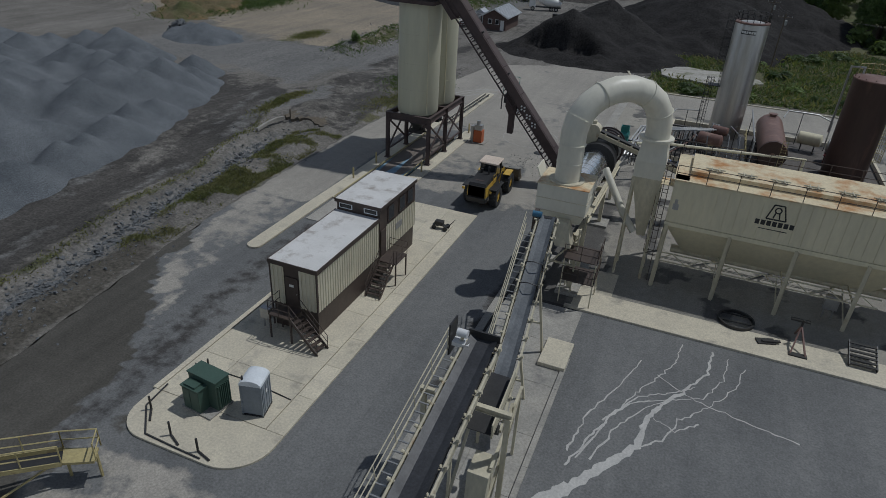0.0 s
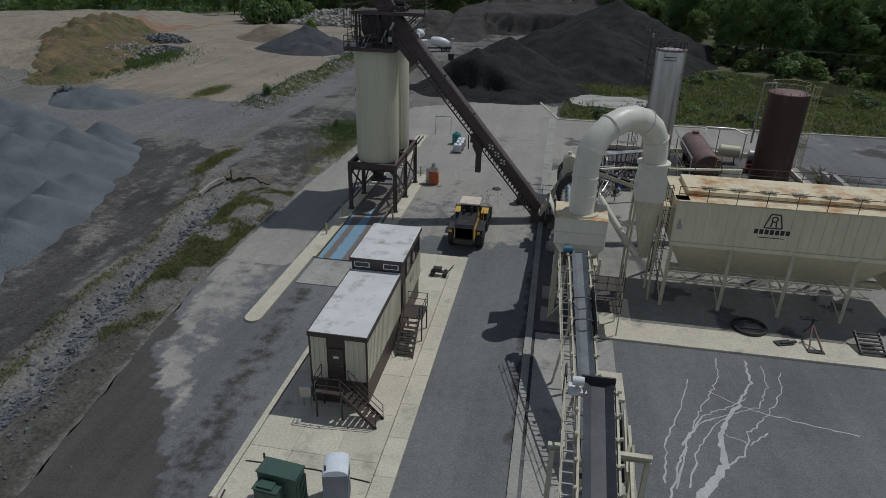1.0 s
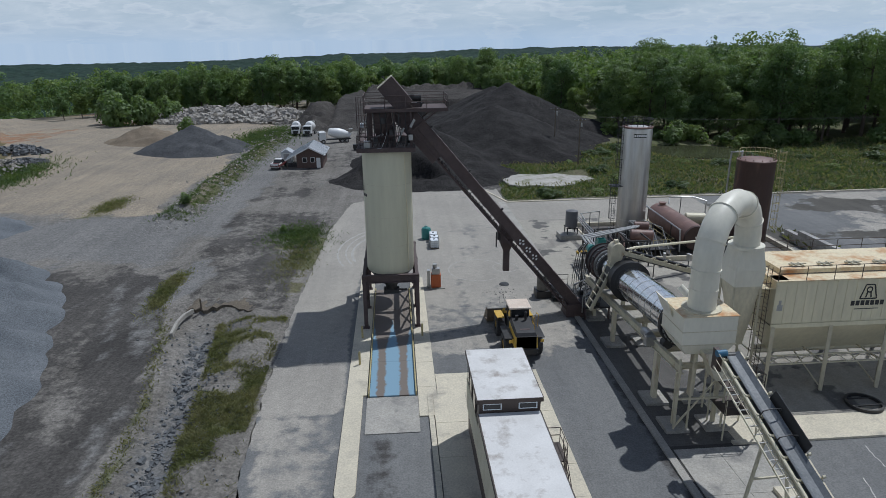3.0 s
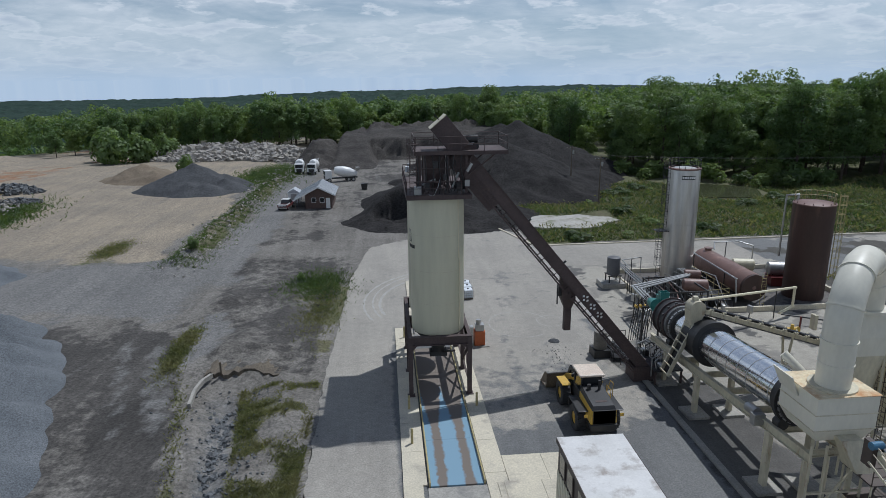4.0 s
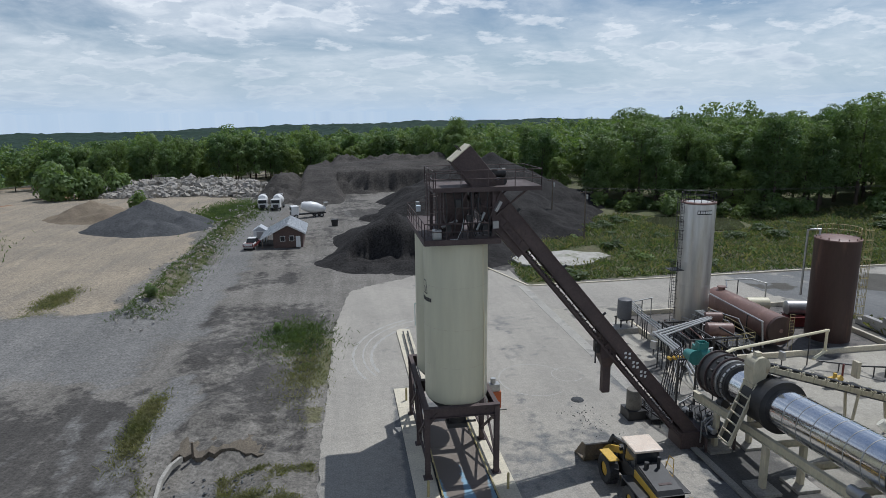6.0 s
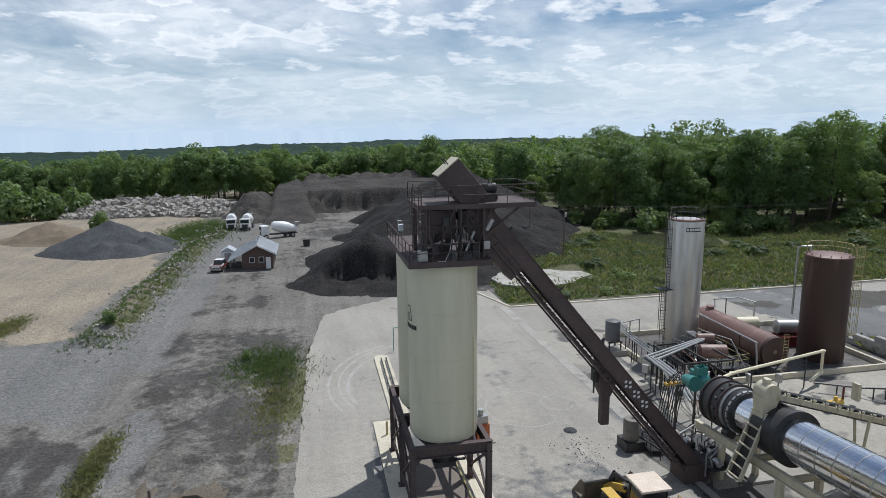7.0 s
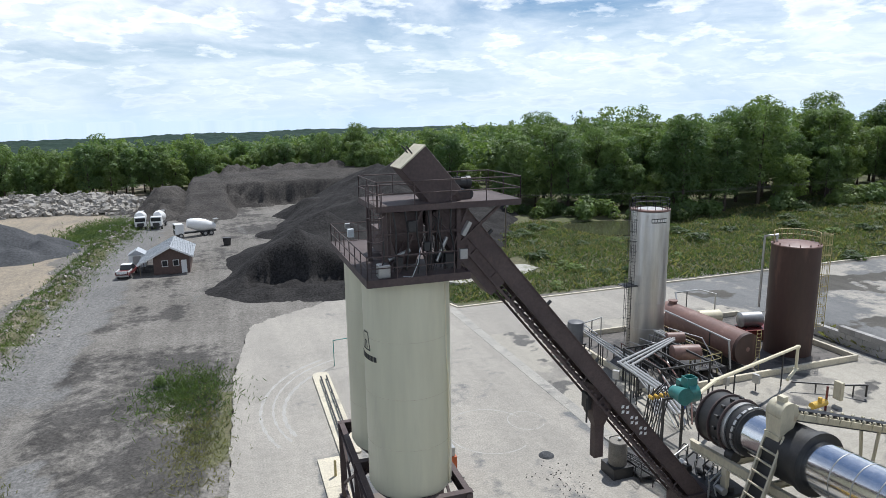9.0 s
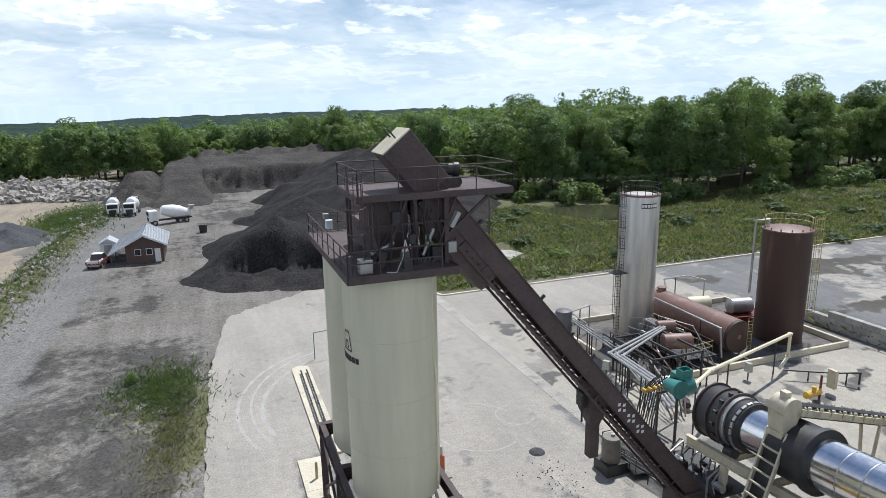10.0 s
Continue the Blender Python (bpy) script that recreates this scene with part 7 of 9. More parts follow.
tote(5.2, 34.6, 5), tote(5.3, 36.0, 3), tote(5.25, 37.5, -4)
solid("poly_tank", Build().lathe([(0.0, 0.0), (0.6, 0.0), (0.62, 1.3), (0.5, 1.5), (0.2, 1.6), (0.2, 1.7), (0.0, 1.7)], 24), TEAL, "small teal plastic tank", "tank", True, at=pose(4.4, 38.6, 0))
solid("hose_stand", Build().tube([(0, 0, 0), (0, 0, 2.6), (2.2, 0.3, 2.6), (2.2, 0.3, 0)], 0.04, 6), TEAL, "thin teal pipe arch", "pipe stand", at=pose(0.6, 43.0, 0))

jk = thing("jack_stand", 36.8, -5.6, 0.03, "rusty red tripod trailer jack stand", "stand")
part("base", Build().box(-0.55, 0.55, -1.5, -1.1, 0.0, 0.08), BLACK_STEEL, jk)
for x, y in ((-0.45, -1.3), (0.45, -1.3), (0.0, 1.3)):
    part("leg", Build().beam((x, y, 0.05), (0, 0.3, 1.3), 0.1), RED_BROWN, jk)
part("screw", Build().rod((0, 0.3, 0.9), (0, 0.3, 1.8), 0.08, 10).box(-0.6, 0.6, 0.9, 1.2, 1.25, 1.35), BLACK_STEEL, jk)
rg = Build()
for r, z in ((1.15, 0.0),):
    n = 40
    rg.add([((r + a) * math.cos(2 * math.pi * j / n), (r + a) * math.sin(2 * math.pi * j / n), b_) for a, b_ in ((-0.07, 0.0), (0.07, 0.0), (0.07, 0.22), (-0.07, 0.22)) for j in range(n)],
           [(i * n + j, i * n + (j + 1) % n, ((i + 1) % 4) * n + (j + 1) % n, ((i + 1) % 4) * n + j) for i in range(4) for j in range(n)])
sr = thing("steel_ring", 33.0, -4.5, 0.03, "large dark steel drum ring lying on concrete", "steel ring")
part("ring", rg, BLACK_STEEL, sr, "", True)
part("cross_bar", Build().beam((-1.0, -0.5, 0.2), (1.0, -0.4, 0.2), 0.08).beam((-0.9, 0.5, 0.2), (1.0, 0.5, 0.2), 0.08), BLACK_STEEL, sr)
solid("steel_plate", Build().box(-0.6, 0.6, -0.3, 0.3, 0, 0.1).box(-0.3, 0.9, -0.2, 0.0, 0.1, 0.2), BLACK_STEEL, "dark scrap steel plates on concrete", "scrap", at=pose(34.9, -6.2, 0.03, 0, 0, 20))
ss = thing("steel_steps", 40.6, -6.6, 0.03, "set of dark loose steel grating steps", "steps")
for k in range(6):
    part("tread", Build().box(-0.8, 0.8, 0.3 * k, 0.3 * k + 0.22, 0.2 + 0.12 * k, 0.26 + 0.12 * k), BLACK_STEEL, ss)
for x in (-0.8, 0.8):
    part("stringer", Build().beam((x, 0, 0.1), (x, 1.8, 0.8), 0.06, 0.25), BLACK_STEEL, ss)
solid("valve_box", Build().box(-0.45, 0.45, -0.2, 0.2, 0.8, 1.9).beam((-0.3, 0, 0), (-0.3, 0, 0.8), 0.07).beam((0.3, 0, 0), (0.3, 0, 0.8), 0.07), STEEL, "pale grey electrical box on posts", "electrical box", at=pose(39.0, -1.0, 0.0))
bollard = Build().lathe([(0.0, 1.15), (0.06, 1.12), (0.09, 1.05), (0.09, 0.0)], 12).mesh("bollard", True)
bollard.materials.append(PALE_YELLOW)
for x, y in ((-2.6, 9.4), (-2.6, 4.6), (2.6, 9.4), (-2.5, 23.5), (2.5, 23.5)):
    ob = tagged(new("bollard", bollard), "slim faded yellow post beside the weighbridge", "bollard", group="bollards")
    ob.matrix_world = pose(x, y, 0.12)
pile = Build()
rnd = random.Random(3)
for k in range(90):
    x, y, r = rnd.gauss(0, 0.9), rnd.gauss(0, 1.4), rnd.uniform(0.015, 0.055)
    pile.lathe([(0.0, 0.0), (r, 0.0), (r * rnd.uniform(0.5, 0.9), r * 0.9), (0.0, r * 1.1)], 6, (x, y, 0.0))
solid("asphalt_crumbs", pile, MILLINGS, "scattered crumbs of black asphalt on the yard", "asphalt crumbs", kind="stuff", at=pose(11.3, 17.8, 0.0))
solid("asphalt_lump", Build().lathe([(0.0, 0.0), (0.55, 0.0), (0.45, 0.10), (0.25, 0.17), (0.0, 0.2)], 14), DARK_HEAP, "small heap of spilled black asphalt", "asphalt heap", True, at=pose(11.8, 21.2, 0.0))

# dried slurry running over the lot, one stream dividing
SLURRY = (((31.7, -9.0), (31.4, -11.5), (30.4, -13.6), (29.2, -15.4), (28.5, -17.0), (28.2, -19.6), (27.0, -21.5), (25.6, -23.6), (24.2, -25.5)),
          ((29.8, -9.0), (29.5, -11.3), (28.6, -13.4), (27.6, -15.2), (26.7, -17.6), (25.8, -20.0), (25.0, -22.5)),
          ((32.6, -9.3), (32.4, -11.8), (31.3, -14.0), (29.4, -15.1), (27.4, -16.3), (26.2, -18.4)),
          ((33.6, -10.0), (33.0, -12.5), (31.4, -15.0), (30.2, -16.6), (29.4, -18.6), (28.2, -19.7)),
          ((28.6, -13.0), (30.6, -14.3), (33.2, -15.0), (36.4, -15.6)), ((30.9, -13.2), (29.6, -14.3), (27.8, -15.6), (26.6, -17.8), (25.4, -21.8)), ((29.9, -14.6), (28.4, -16.2), (27.0, -18.6), (26.1, -21.6)), ((28.8, -17.0), (30.0, -17.6), (31.2, -16.4)), ((27.5, -12.0), (26.6, -15.0), (25.3, -18.4), (24.9, -21.5)))
rnd = random.Random(11)
for i, line in enumerate(SLURRY):
    pts = []
    for a, c in zip(line, line[1:]):
        for k in range(8):
            u = k / 8
            pts.append((a[0] + (c[0] - a[0]) * u + rnd.gauss(0, 0.05), a[1] + (c[1] - a[1]) * u + rnd.gauss(0, 0.05)))
    pts.append(line[-1])
    b = Build()
    vs = []
    for k, (x, y) in enumerate(pts):
        w = (0.028 + 0.03 * rnd.random()) * (1.0 if i else 2.4) * (0.7 + 1.6 * (k / len(pts)) ** 2 * (1.6 if i == 0 else 0.4))
        q = pts[min(k + 1, len(pts) - 1)]
        o = pts[max(k - 1, 0)]
        d = Vector((q[0] - o[0], q[1] - o[1])).normalized()
        vs += [(x - d.y * w, y + d.x * w, 0), (x + d.y * w, y - d.x * w, 0)]
    b.add(vs, [(2 * k + 1, 2 * k + 3, 2 * k + 2, 2 * k) for k in range(len(pts) - 1)])
    ob = solid("slurry_streak", b, SEALER, "pale dried slurry streak across dark asphalt", "slurry streak", kind="structure", at=pose(0, 0, 0.005 + 0.002 * i))

# dusty tyre arcs swept over the yard
DUST = mat("pale_tyre_dust", (0.40, 0.385, 0.355), (0.33, 0.32, 0.295), 0.9, 0.9, fine=12, grain=0.2, bump=0)
for k, (cx, cy, r, a0, a1, w) in enumerate(((4.5, 34.0, 11.2, 115, 205, 0.16), (4.6, 34.2, 10.3, 112, 205, 0.12), (4.4, 33.6, 9.3, 120, 200, 0.2), (9.5, 26.0, 3.2, 20, 300, 0.07), (12.8, 26.5, 1.4, 0, 320, 0.05))):
    b = Build()
    n = 40
    vs = []
    for i in range(n + 1):
        a = radians(a0 + (a1 - a0) * i / n)
        ww = w * (0.35 + 0.65 * abs(math.sin(i * 0.9 + k)))
        for s_ in (-1, 1):
            vs.append((cx + (r + s_ * ww) * math.cos(a), cy + (r + s_ * ww) * math.sin(a) * 1.1, 0))
    b.add(vs, [(2 * i, 2 * i + 1, 2 * i + 3, 2 * i + 2) for i in range(n)])
    solid("tyre_track", b, DUST, "pale curved dusty tyre track on the yard", "tyre track", kind="structure", at=pose(0, 0, 0.004 + 0.001 * k))

# guard pipes on the far island
for x in (-1.35, -0.85):
    gp = thing("guard_pipe", x, 24.5, 0.15, "long dark pipe rail lying on low posts along the island", "guard rail", group="guard pipes")
    part("pipe", Build().tube([(0, 0, 0.25), (0.25, 15.5, 0.25)], 0.07, 8), BLACK_STEEL, gp, "", True)
    for k in range(6):
        part("post", Build().rod((0.05 * k, 0.2 + 3.0 * k, 0), (0.05 * k, 0.2 + 3.0 * k, 0.25), 0.05, 8), BLACK_STEEL, gp)

# ---- tank farm ----


BUND_FLOOR = mat("oil_stained_floor", (0.07, 0.062, 0.055), (0.15, 0.135, 0.12), 0.5, 0.75, fine=9, grain=0.25, bump=0.2, stain=(0.03, 0.028, 0.027), stain_scale=0.5, stain_lo=0.5, stain_hi=0.62)


def bund_wall(x0, x1, y0, y1, h=0.55, t=0.28):
    w = thing("bund_wall", (x0 + x1) / 2, (y0 + y1) / 2, 0, "low pale concrete containment wall round the tanks", "wall")
    a, b = (x1 - x0) / 2, (y1 - y0) / 2
    for q in ((-a, a, -b, -b + t), (-a, a, b - t, b), (-a, -a + t, -b + t, b - t), (a - t, a, -b + t, b - t)):
        part("wall_run", Build().box(q[0], q[1], q[2], q[3], 0.0, h), CONCRETE, w, bevel=0.02)
    part("floor", Build().box(-a + t, a - t, -b + t, b - t, 0.0, 0.03), BUND_FLOOR, w, "oil-stained dark floor")
    return w


bund_wall(24.6, 47.6, 26.6, 42.0)

st = thing("silver_tank", 30.8, 36.5, 0, "tall stainless-clad vertical asphalt tank with ladder and rail", "tank")
part("shell", Build().lathe([(0.0, 14.35), (1.2, 14.3), (1.8, 14.1), (1.82, 14.0), (1.8, 0.0)], 48), BRUSHED, st, "brushed stainless jacket", True)
for z in (2.6, 5.2, 7.8, 10.4, 12.8):
    part("band", Build().lathe([(1.80, z - 0.03), (1.825, z), (1.80, z + 0.03)], 48), BRUSHED, st)
part("roof_ring", Build().lathe([(1.5, 14.2), (1.86, 14.15), (1.86, 14.3), (1.5, 14.35)], 40), RED_BROWN, st, "rust-red top ring")
rt = Build()
railing(rt, [(1.75 * math.cos(a), 1.75 * math.sin(a), 14.2) for a in [2 * math.pi * i / 16 for i in range(17)]], 1.05, 0.03, 1.4)
part("top_rail", rt, BLACK_STEEL, st)
cl_ = Build()
caged_ladder(cl_, -1.95, -0.3, 7.0, 15.0, -1, -0.2)
cl_.box(-3.1, -1.7, -1.0, 0.5, 6.9, 6.96)
caged_ladder(cl_, -2.7, -0.9, 0.6, 8.0, -0.8, -0.6)
part("caged_ladder", cl_, BLACK_STEEL, st, "black caged ladder")
sg = part("sign", Build().add([(1.83 * math.cos(a), 1.83 * math.sin(a), z) for z in (13.1, 13.55) for a in [radians(238 + 7 * i) for i in range(8)]], [(i, i + 1, 9 + i, 8 + i) for i in range(7)]), INK, st, "black sign with white bars")
me = bars(6, 0.36, 0.004).mesh("sign_bars")
for v in me.vertices:
    a = radians(263) + v.co.x / 1.84
    v.co = ((1.84 + v.co.z) * math.cos(a), (1.84 + v.co.z) * math.sin(a), 13.2 + v.co.y)
me.materials.clear()
part("sign_bars", me, WHITE_INK, sg)

bt = thing("brown_tank", 43.5, 31.0, 0, "tall dark brown vertical tank with yellow caged ladder", "tank")
part("shell", Build().lathe([(0.0, 11.05), (2.0, 10.85), (2.16, 10.8), (2.18, 10.7), (2.16, 10.65), (2.16, 0.0)], 48), BROWN_TANK, bt, "", True)
part("lid", Build().lathe([(0.0, 11.10), (2.1, 10.90), (2.21, 10.85), (2.21, 10.75)], 40), RED_BROWN, bt, "faded red-brown lid", True)
bo = Build()
for k in range(14):
    a = 2 * math.pi * k / 14
    bo.rod((2.05 * math.cos(a), 2.05 * math.sin(a), 10.9), (2.05 * math.cos(a), 2.05 * math.sin(a), 11.05), 0.06, 6)
part("lid_bolts", bo, RED_BROWN, bt)
rb_ = Build()
railing(rb_, [(2.0 * math.cos(a), 2.0 * math.sin(a), 10.9) for a in [radians(-60 + 16 * i) for i in range(14)]], 1.05, 0.035, 1.4)
part("top_rail", rb_, PALE_YELLOW, bt, "yellow handrail")
yl = Build()
caged_ladder(yl, 2.0, -1.25, 2.4, 12.0, 0.8, -0.5, cage_from=0.4, r=0.03)
part("caged_ladder", yl, PALE_YELLOW, bt, "yellow caged ladder")
part("vent_pipe", Build().tube([(-1.2, 1.2, 11.0), (-1.2, 1.2, 11.6), (-2.4, 1.5, 11.5), (-2.45, 1.5, 4.4)], 0.11, 8), STEEL, bt, "", True)

ht = thing("horizontal_tank", 35.9, 34.2, 0, "long faded red-brown horizontal tank on saddles", "tank")
def cap_tank(r, l, n=28):
    prof = [(0.0, -l / 2 - 0.25 * r), (0.6 * r, -l / 2 - 0.18 * r), (0.9 * r, -l / 2 - 0.07 * r), (r, -l / 2), (r, l / 2), (0.9 * r, l / 2 + 0.07 * r), (0.6 * r, l / 2 + 0.18 * r), (0.0, l / 2 + 0.25 * r)]
    b = Build().lathe(prof, n)
    return b
TURN_Y = Matrix.Rotation(radians(-90), 4, "X")
part("shell", turned(cap_tank(1.5, 11.2), Matrix.Translation((0, 0, 2.1)) @ TURN_Y), RED_BROWN, ht, "", True)
part("end_plate", Build().rod((0, -5.95, 2.1), (0, -5.6, 2.1), 1.48, 28), BROWN_TANK, ht, "dark end with fittings", True)
for y in (-4.0, 0.0, 4.0):
    part("saddle", Build().box(-1.2, 1.2, y - 0.2, y + 0.2, 0.03, 1.1), BLACK_STEEL, ht)
part("manway", Build().rod((0, 4.6, 3.5), (0, 4.6, 3.85), 0.4, 16).rod((0, 4.6, 3.85), (0, 4.6, 3.92), 0.5, 16), RED_BROWN, ht, "", True)
hl = Build()
caged_ladder(hl, 0.9, -6.2, 0.05, 3.9, 0, -1, cage_from=None)
part("ladder", hl, PALE_YELLOW, ht, "yellow ladder")
hr_ = Build()
railing(hr_, [(-2.6, -5.6, 1.0), (-2.6, 3.0, 1.0)], 1.05, 0.03, 1.6)
railing(hr_, [(-6.6, -6.2, 1.0), (-2.6, -5.6, 1.0)], 1.05, 0.03, 1.6)
part("walkway_deck", Build().box(-6.6, -2.6, -6.2, 3.0, 0.9, 0.96), BLACK_STEEL, ht, "dark grating deck")
for x, y in ((-6.4, -6.0), (-2.8, -5.4), (-6.4, 2.8), (-2.8, 2.8)):
    hr_.beam((x, y, 0.03), (x, y, 0.92), 0.1)
part("side_walkway", hr_, PALE_YELLOW, ht, "yellow railed walkway")


def small_tank(x, y, z, r, l, rz, material, label):
    t = thing("small_tank", x, y, 0, label, "tank", rz=rz)
    part("shell", turned(cap_tank(r, l, 20), Matrix.Translation((0, 0, z)) @ TURN_Y), material, t, "", True)
    for s in (-0.3, 0.3):
        for q in (-0.6, 0.6):
            part("leg", Build().beam((q * r, s * l, 0.03), (q * r, s * l, z - 0.55 * r), 0.09), BLACK_STEEL, t)
    return t


small_tank(29.3, 28.6, 2.6, 0.68, 2.4, 75, RED_BROWN, "small red-brown horizontal tank on legs")
small_tank(30.2, 31.2, 3.0, 0.5, 1.6, 75, RED_BROWN, "small dark red expansion tank on legs")
small_tank(40.5, 38.6, 1.6, 0.75, 2.4, 78, CREAM, "small cream horizontal tank")
small_tank(43.2, 35.6, 1.9, 0.8, 2.2, 78, STEEL, "small silver horizontal tank over a red trough")
solid("red_trough", Build().box(-1.6, 1.6, -1.0, 1.0, 0.05, 1.1).box(-1.7, 1.7, -1.1, 1.1, 1.1, 1.16), RED_PAINT, "dark red steel trough below a small tank", "trough", at=pose(43.6, 35.2, 0.0, 0, 0, -10))
ft = thing("fuel_tank", 23.2, 37.0, 0, "dark grey upright tank on a steel stand", "tank")
part("shell", Build().lathe([(0.0, 3.75), (0.3, 3.74), (0.75, 3.6), (0.78, 3.5), (0.78, 1.5), (0.0, 1.45)], 28), mat("dark_grey_tank_paint", (0.09, 0.09, 0.095), (0.12, 0.12, 0.125), 0.8, 0.5), ft, "", True)
for x in (-0.65, 0.65):
    for y in (-0.65, 0.65):
        part("leg", Build().beam((x, y, 0), (x, y, 1.5), 0.12), BLACK_STEEL, ft)
for y in (-0.7, 0.7):
    part("stand_rail", Build().beam((-0.8, y, 1.45), (0.8, y, 1.45), 0.12), BLACK_STEEL, ft)
part("tray", Build().box(-1.6, 1.2, -1.2, 1.2, 0.0, 0.6), CONCRETE_OLD, ft)
bc = thing("pump_drum", 15.1, 17.6, 0, "dented grey-brown upright steel drum on a stand", "drum")
part("drum", Build().lathe([(0.0, 2.35), (0.55, 2.33), (0.6, 2.25), (0.6, 0.75), (0.0, 0.72)], 24), mat("worn_drum_paint", (0.20, 0.18, 0.15), (0.13, 0.12, 0.10), 1.5, 0.6), bc, "", True)
part("stand", Build().box(-0.75, 0.75, -0.75, 0.75, 0.0, 0.75), BLACK_STEEL, bc)
part("cap", Build().rod((0.1, 0, 2.34), (0.1, 0, 2.5), 0.12, 10), STEEL, bc)

# pipework between tanks and burner


def pipe(label, pts, r, material, category="pipe", name="pipe_run"):
    o = Vector((pts[0][0], pts[0][1], 0))
    t = thing(name, o.x, o.y, 0, label, category)
    pts = [Vector(p) - o for p in pts]
    part("pipe", Build().tube(pts, r, 8), material, t, "", True)
    for p in pts[1:-1]:
        part("flange", Build().rod(p - Vector((0, 0, r * 0.6)), p + Vector((0, 0, r * 0.6)), r * 1.5, 10), material, t, "", True)
    longest = sorted(range(len(pts) - 1), key=lambda i: -(pts[i + 1] - pts[i]).length)[:2]
    for i in longest:
        a, b = pts[i], pts[i + 1]
        for u in ((0.2, 0.8) if r > 0.08 else (0.5,)):
            p = a.lerp(b, u)
            if p.z > 0.6:
                part("support", Build().beam((p.x, p.y, 0.02), (p.x, p.y, p.z - r), 0.08), BLACK_STEEL, t)
    return t


for k in range(3):
    pipe("silver insulated pipe between tanks and burner", [(30.0 - 0.3 * k, 33.6, 1.0), (30.0 - 0.3 * k, 33.0, 3.1), (30.0 - 0.3 * k, 31.2 - 0.4 * k, 3.1), (21.8 + 0.3 * k, 27.6 - 0.45 * k, 3.1), (21.4 + 0.35 * k, 22.0, 3.1), (21.2 + 0.35 * k, 19.6, 2.2)], 0.11, STEEL)
for k in range(3):
    pipe("thin silver pipe along the tank wall", [(24.4 - 0.25 * k, 38.0, 2.6), (24.4 - 0.25 * k, 30.0, 2.4 - 0.1 * k), (22.4 - 0.2 * k, 24.0, 2.2), (20.6 - 0.2 * k, 20.4, 2.0)], 0.07, STEEL)
pipe("thin silver pipes rising beside the tank", [(27.6, 39.4, 0.3), (27.6, 39.4, 2.8), (24.8, 38.4, 2.8), (24.4, 35.0, 2.8)], 0.06, STEEL)
pipe("long cream gas pipe over the tank walkway", [(22.3, 18.8, 3.9), (25.5, 20.6, 3.8), (38.6, 25.4, 3.0), (38.6, 25.4, 0.9), (36.4, 24.2, 0.7)], 0.14, CREAM)
pipe("silver pipe along the horizontal tank", [(33.6, 40.2, 3.6), (33.8, 28.4, 3.2), (33.8, 28.0, 0.6)], 0.09, STEEL)
pipe("silver pipe with bends above the tank farm", [(37.2, 39.8, 3.4), (37.6, 40.6, 4.1), (41.0, 41.0, 4.0), (42.5, 40.0, 3.6), (42.5, 40.0, 0.4)], 0.08, STEEL)
pipe("dark valve pipework on the apron", [(36.2, 23.6, 0.8), (39.4, 21.6, 0.8), (40.5, 20.2, 1.2), (40.5, 20.2, 0.2)], 0.08, BLACK_STEEL)
pipe("white pipe beside the burner", [(20.5, 20.5, 0.4), (20.5, 20.5, 3.0), (22.5, 21.5, 3.4), (24.5, 22.2, 3.4), (24.5, 22.2, 0.4)], 0.07, WHITE_PAINT)
# close-packed lines on the pipe rack beside the tanks
for k in range(6):
    pipe("thin pipe on the rack beside the tanks", [(25.4 + 0.5 * k, 34.8 - 0.4 * k, 0.4), (25.4 + 0.5 * k, 34.8 - 0.4 * k, 1.5 + 0.25 * (k % 3)), (25.2 + 0.4 * k, 28.4, 1.5 + 0.25 * (k % 3)), (23.2 + 0.35 * k, 24.0 - 0.3 * k, 1.4 + 0.2 * (k % 3)), (22.4 + 0.3 * k, 21.0, 0.3)], 0.05 + 0.015 * (k % 2), (STEEL, BLACK_STEEL, RED_BROWN)[k % 3])
for k in range(5):
    pipe("silver heating line round the red-brown tanks", [(27.0 + 1.1 * k, 33.6, 0.2), (27.0 + 1.1 * k, 33.6, 2.2 + 0.2 * k), (28.0 + 1.1 * k, 30.2, 2.2 + 0.2 * k), (28.2 + 1.1 * k, 27.4, 0.2)], 0.05, STEEL)
rk = thing("pipe_rack", 26.6, 27.8, 0, "dark steel frame carrying pipes by the tanks", "pipe rack")
for x in (-2.4, 0.0, 2.4):
    for y in (-2.6, 2.6):
        part("rack_post", Build().beam((x, y, 0.02), (x, y, 3.1), 0.12), BLACK_STEEL, rk)
    part("rack_beam", Build().beam((x, -2.7, 3.0), (x, 2.7, 3.0), 0.12, 0.16), BLACK_STEEL, rk)
    part("rack_beam", Build().beam((x, -2.7, 1.4), (x, 2.7, 1.4), 0.10, 0.14), BLACK_STEEL, rk)
for y in (-2.6, 2.6):
    part("rack_rail", Build().beam((-2.5, y, 3.0), (2.5, y, 3.0), 0.12, 0.16), BLACK_STEEL, rk)
for k, (x, y) in enumerate(((23.8, 27.2), (24.9, 30.0), (27.9, 25.4), (30.8, 25.2), (33.4, 24.6), (22.9, 29.5))):
    cb = thing("control_cabinet", x, y, 0, "small grey control cabinet on a post", "cabinet", rz=25 * k, group="control cabinets")
    part("box", Build().box(-0.3, 0.3, -0.15, 0.15, 0.7, 1.5), STEEL, cb, bevel=0.02)
    part("post", Build().beam((0, 0, 0), (0, 0, 0.7), 0.08), BLACK_STEEL, cb)
pg = thing("gas_meter_set", 34.8, 19.6, 0, "yellow and red gas valves on pipework", "gas valves")
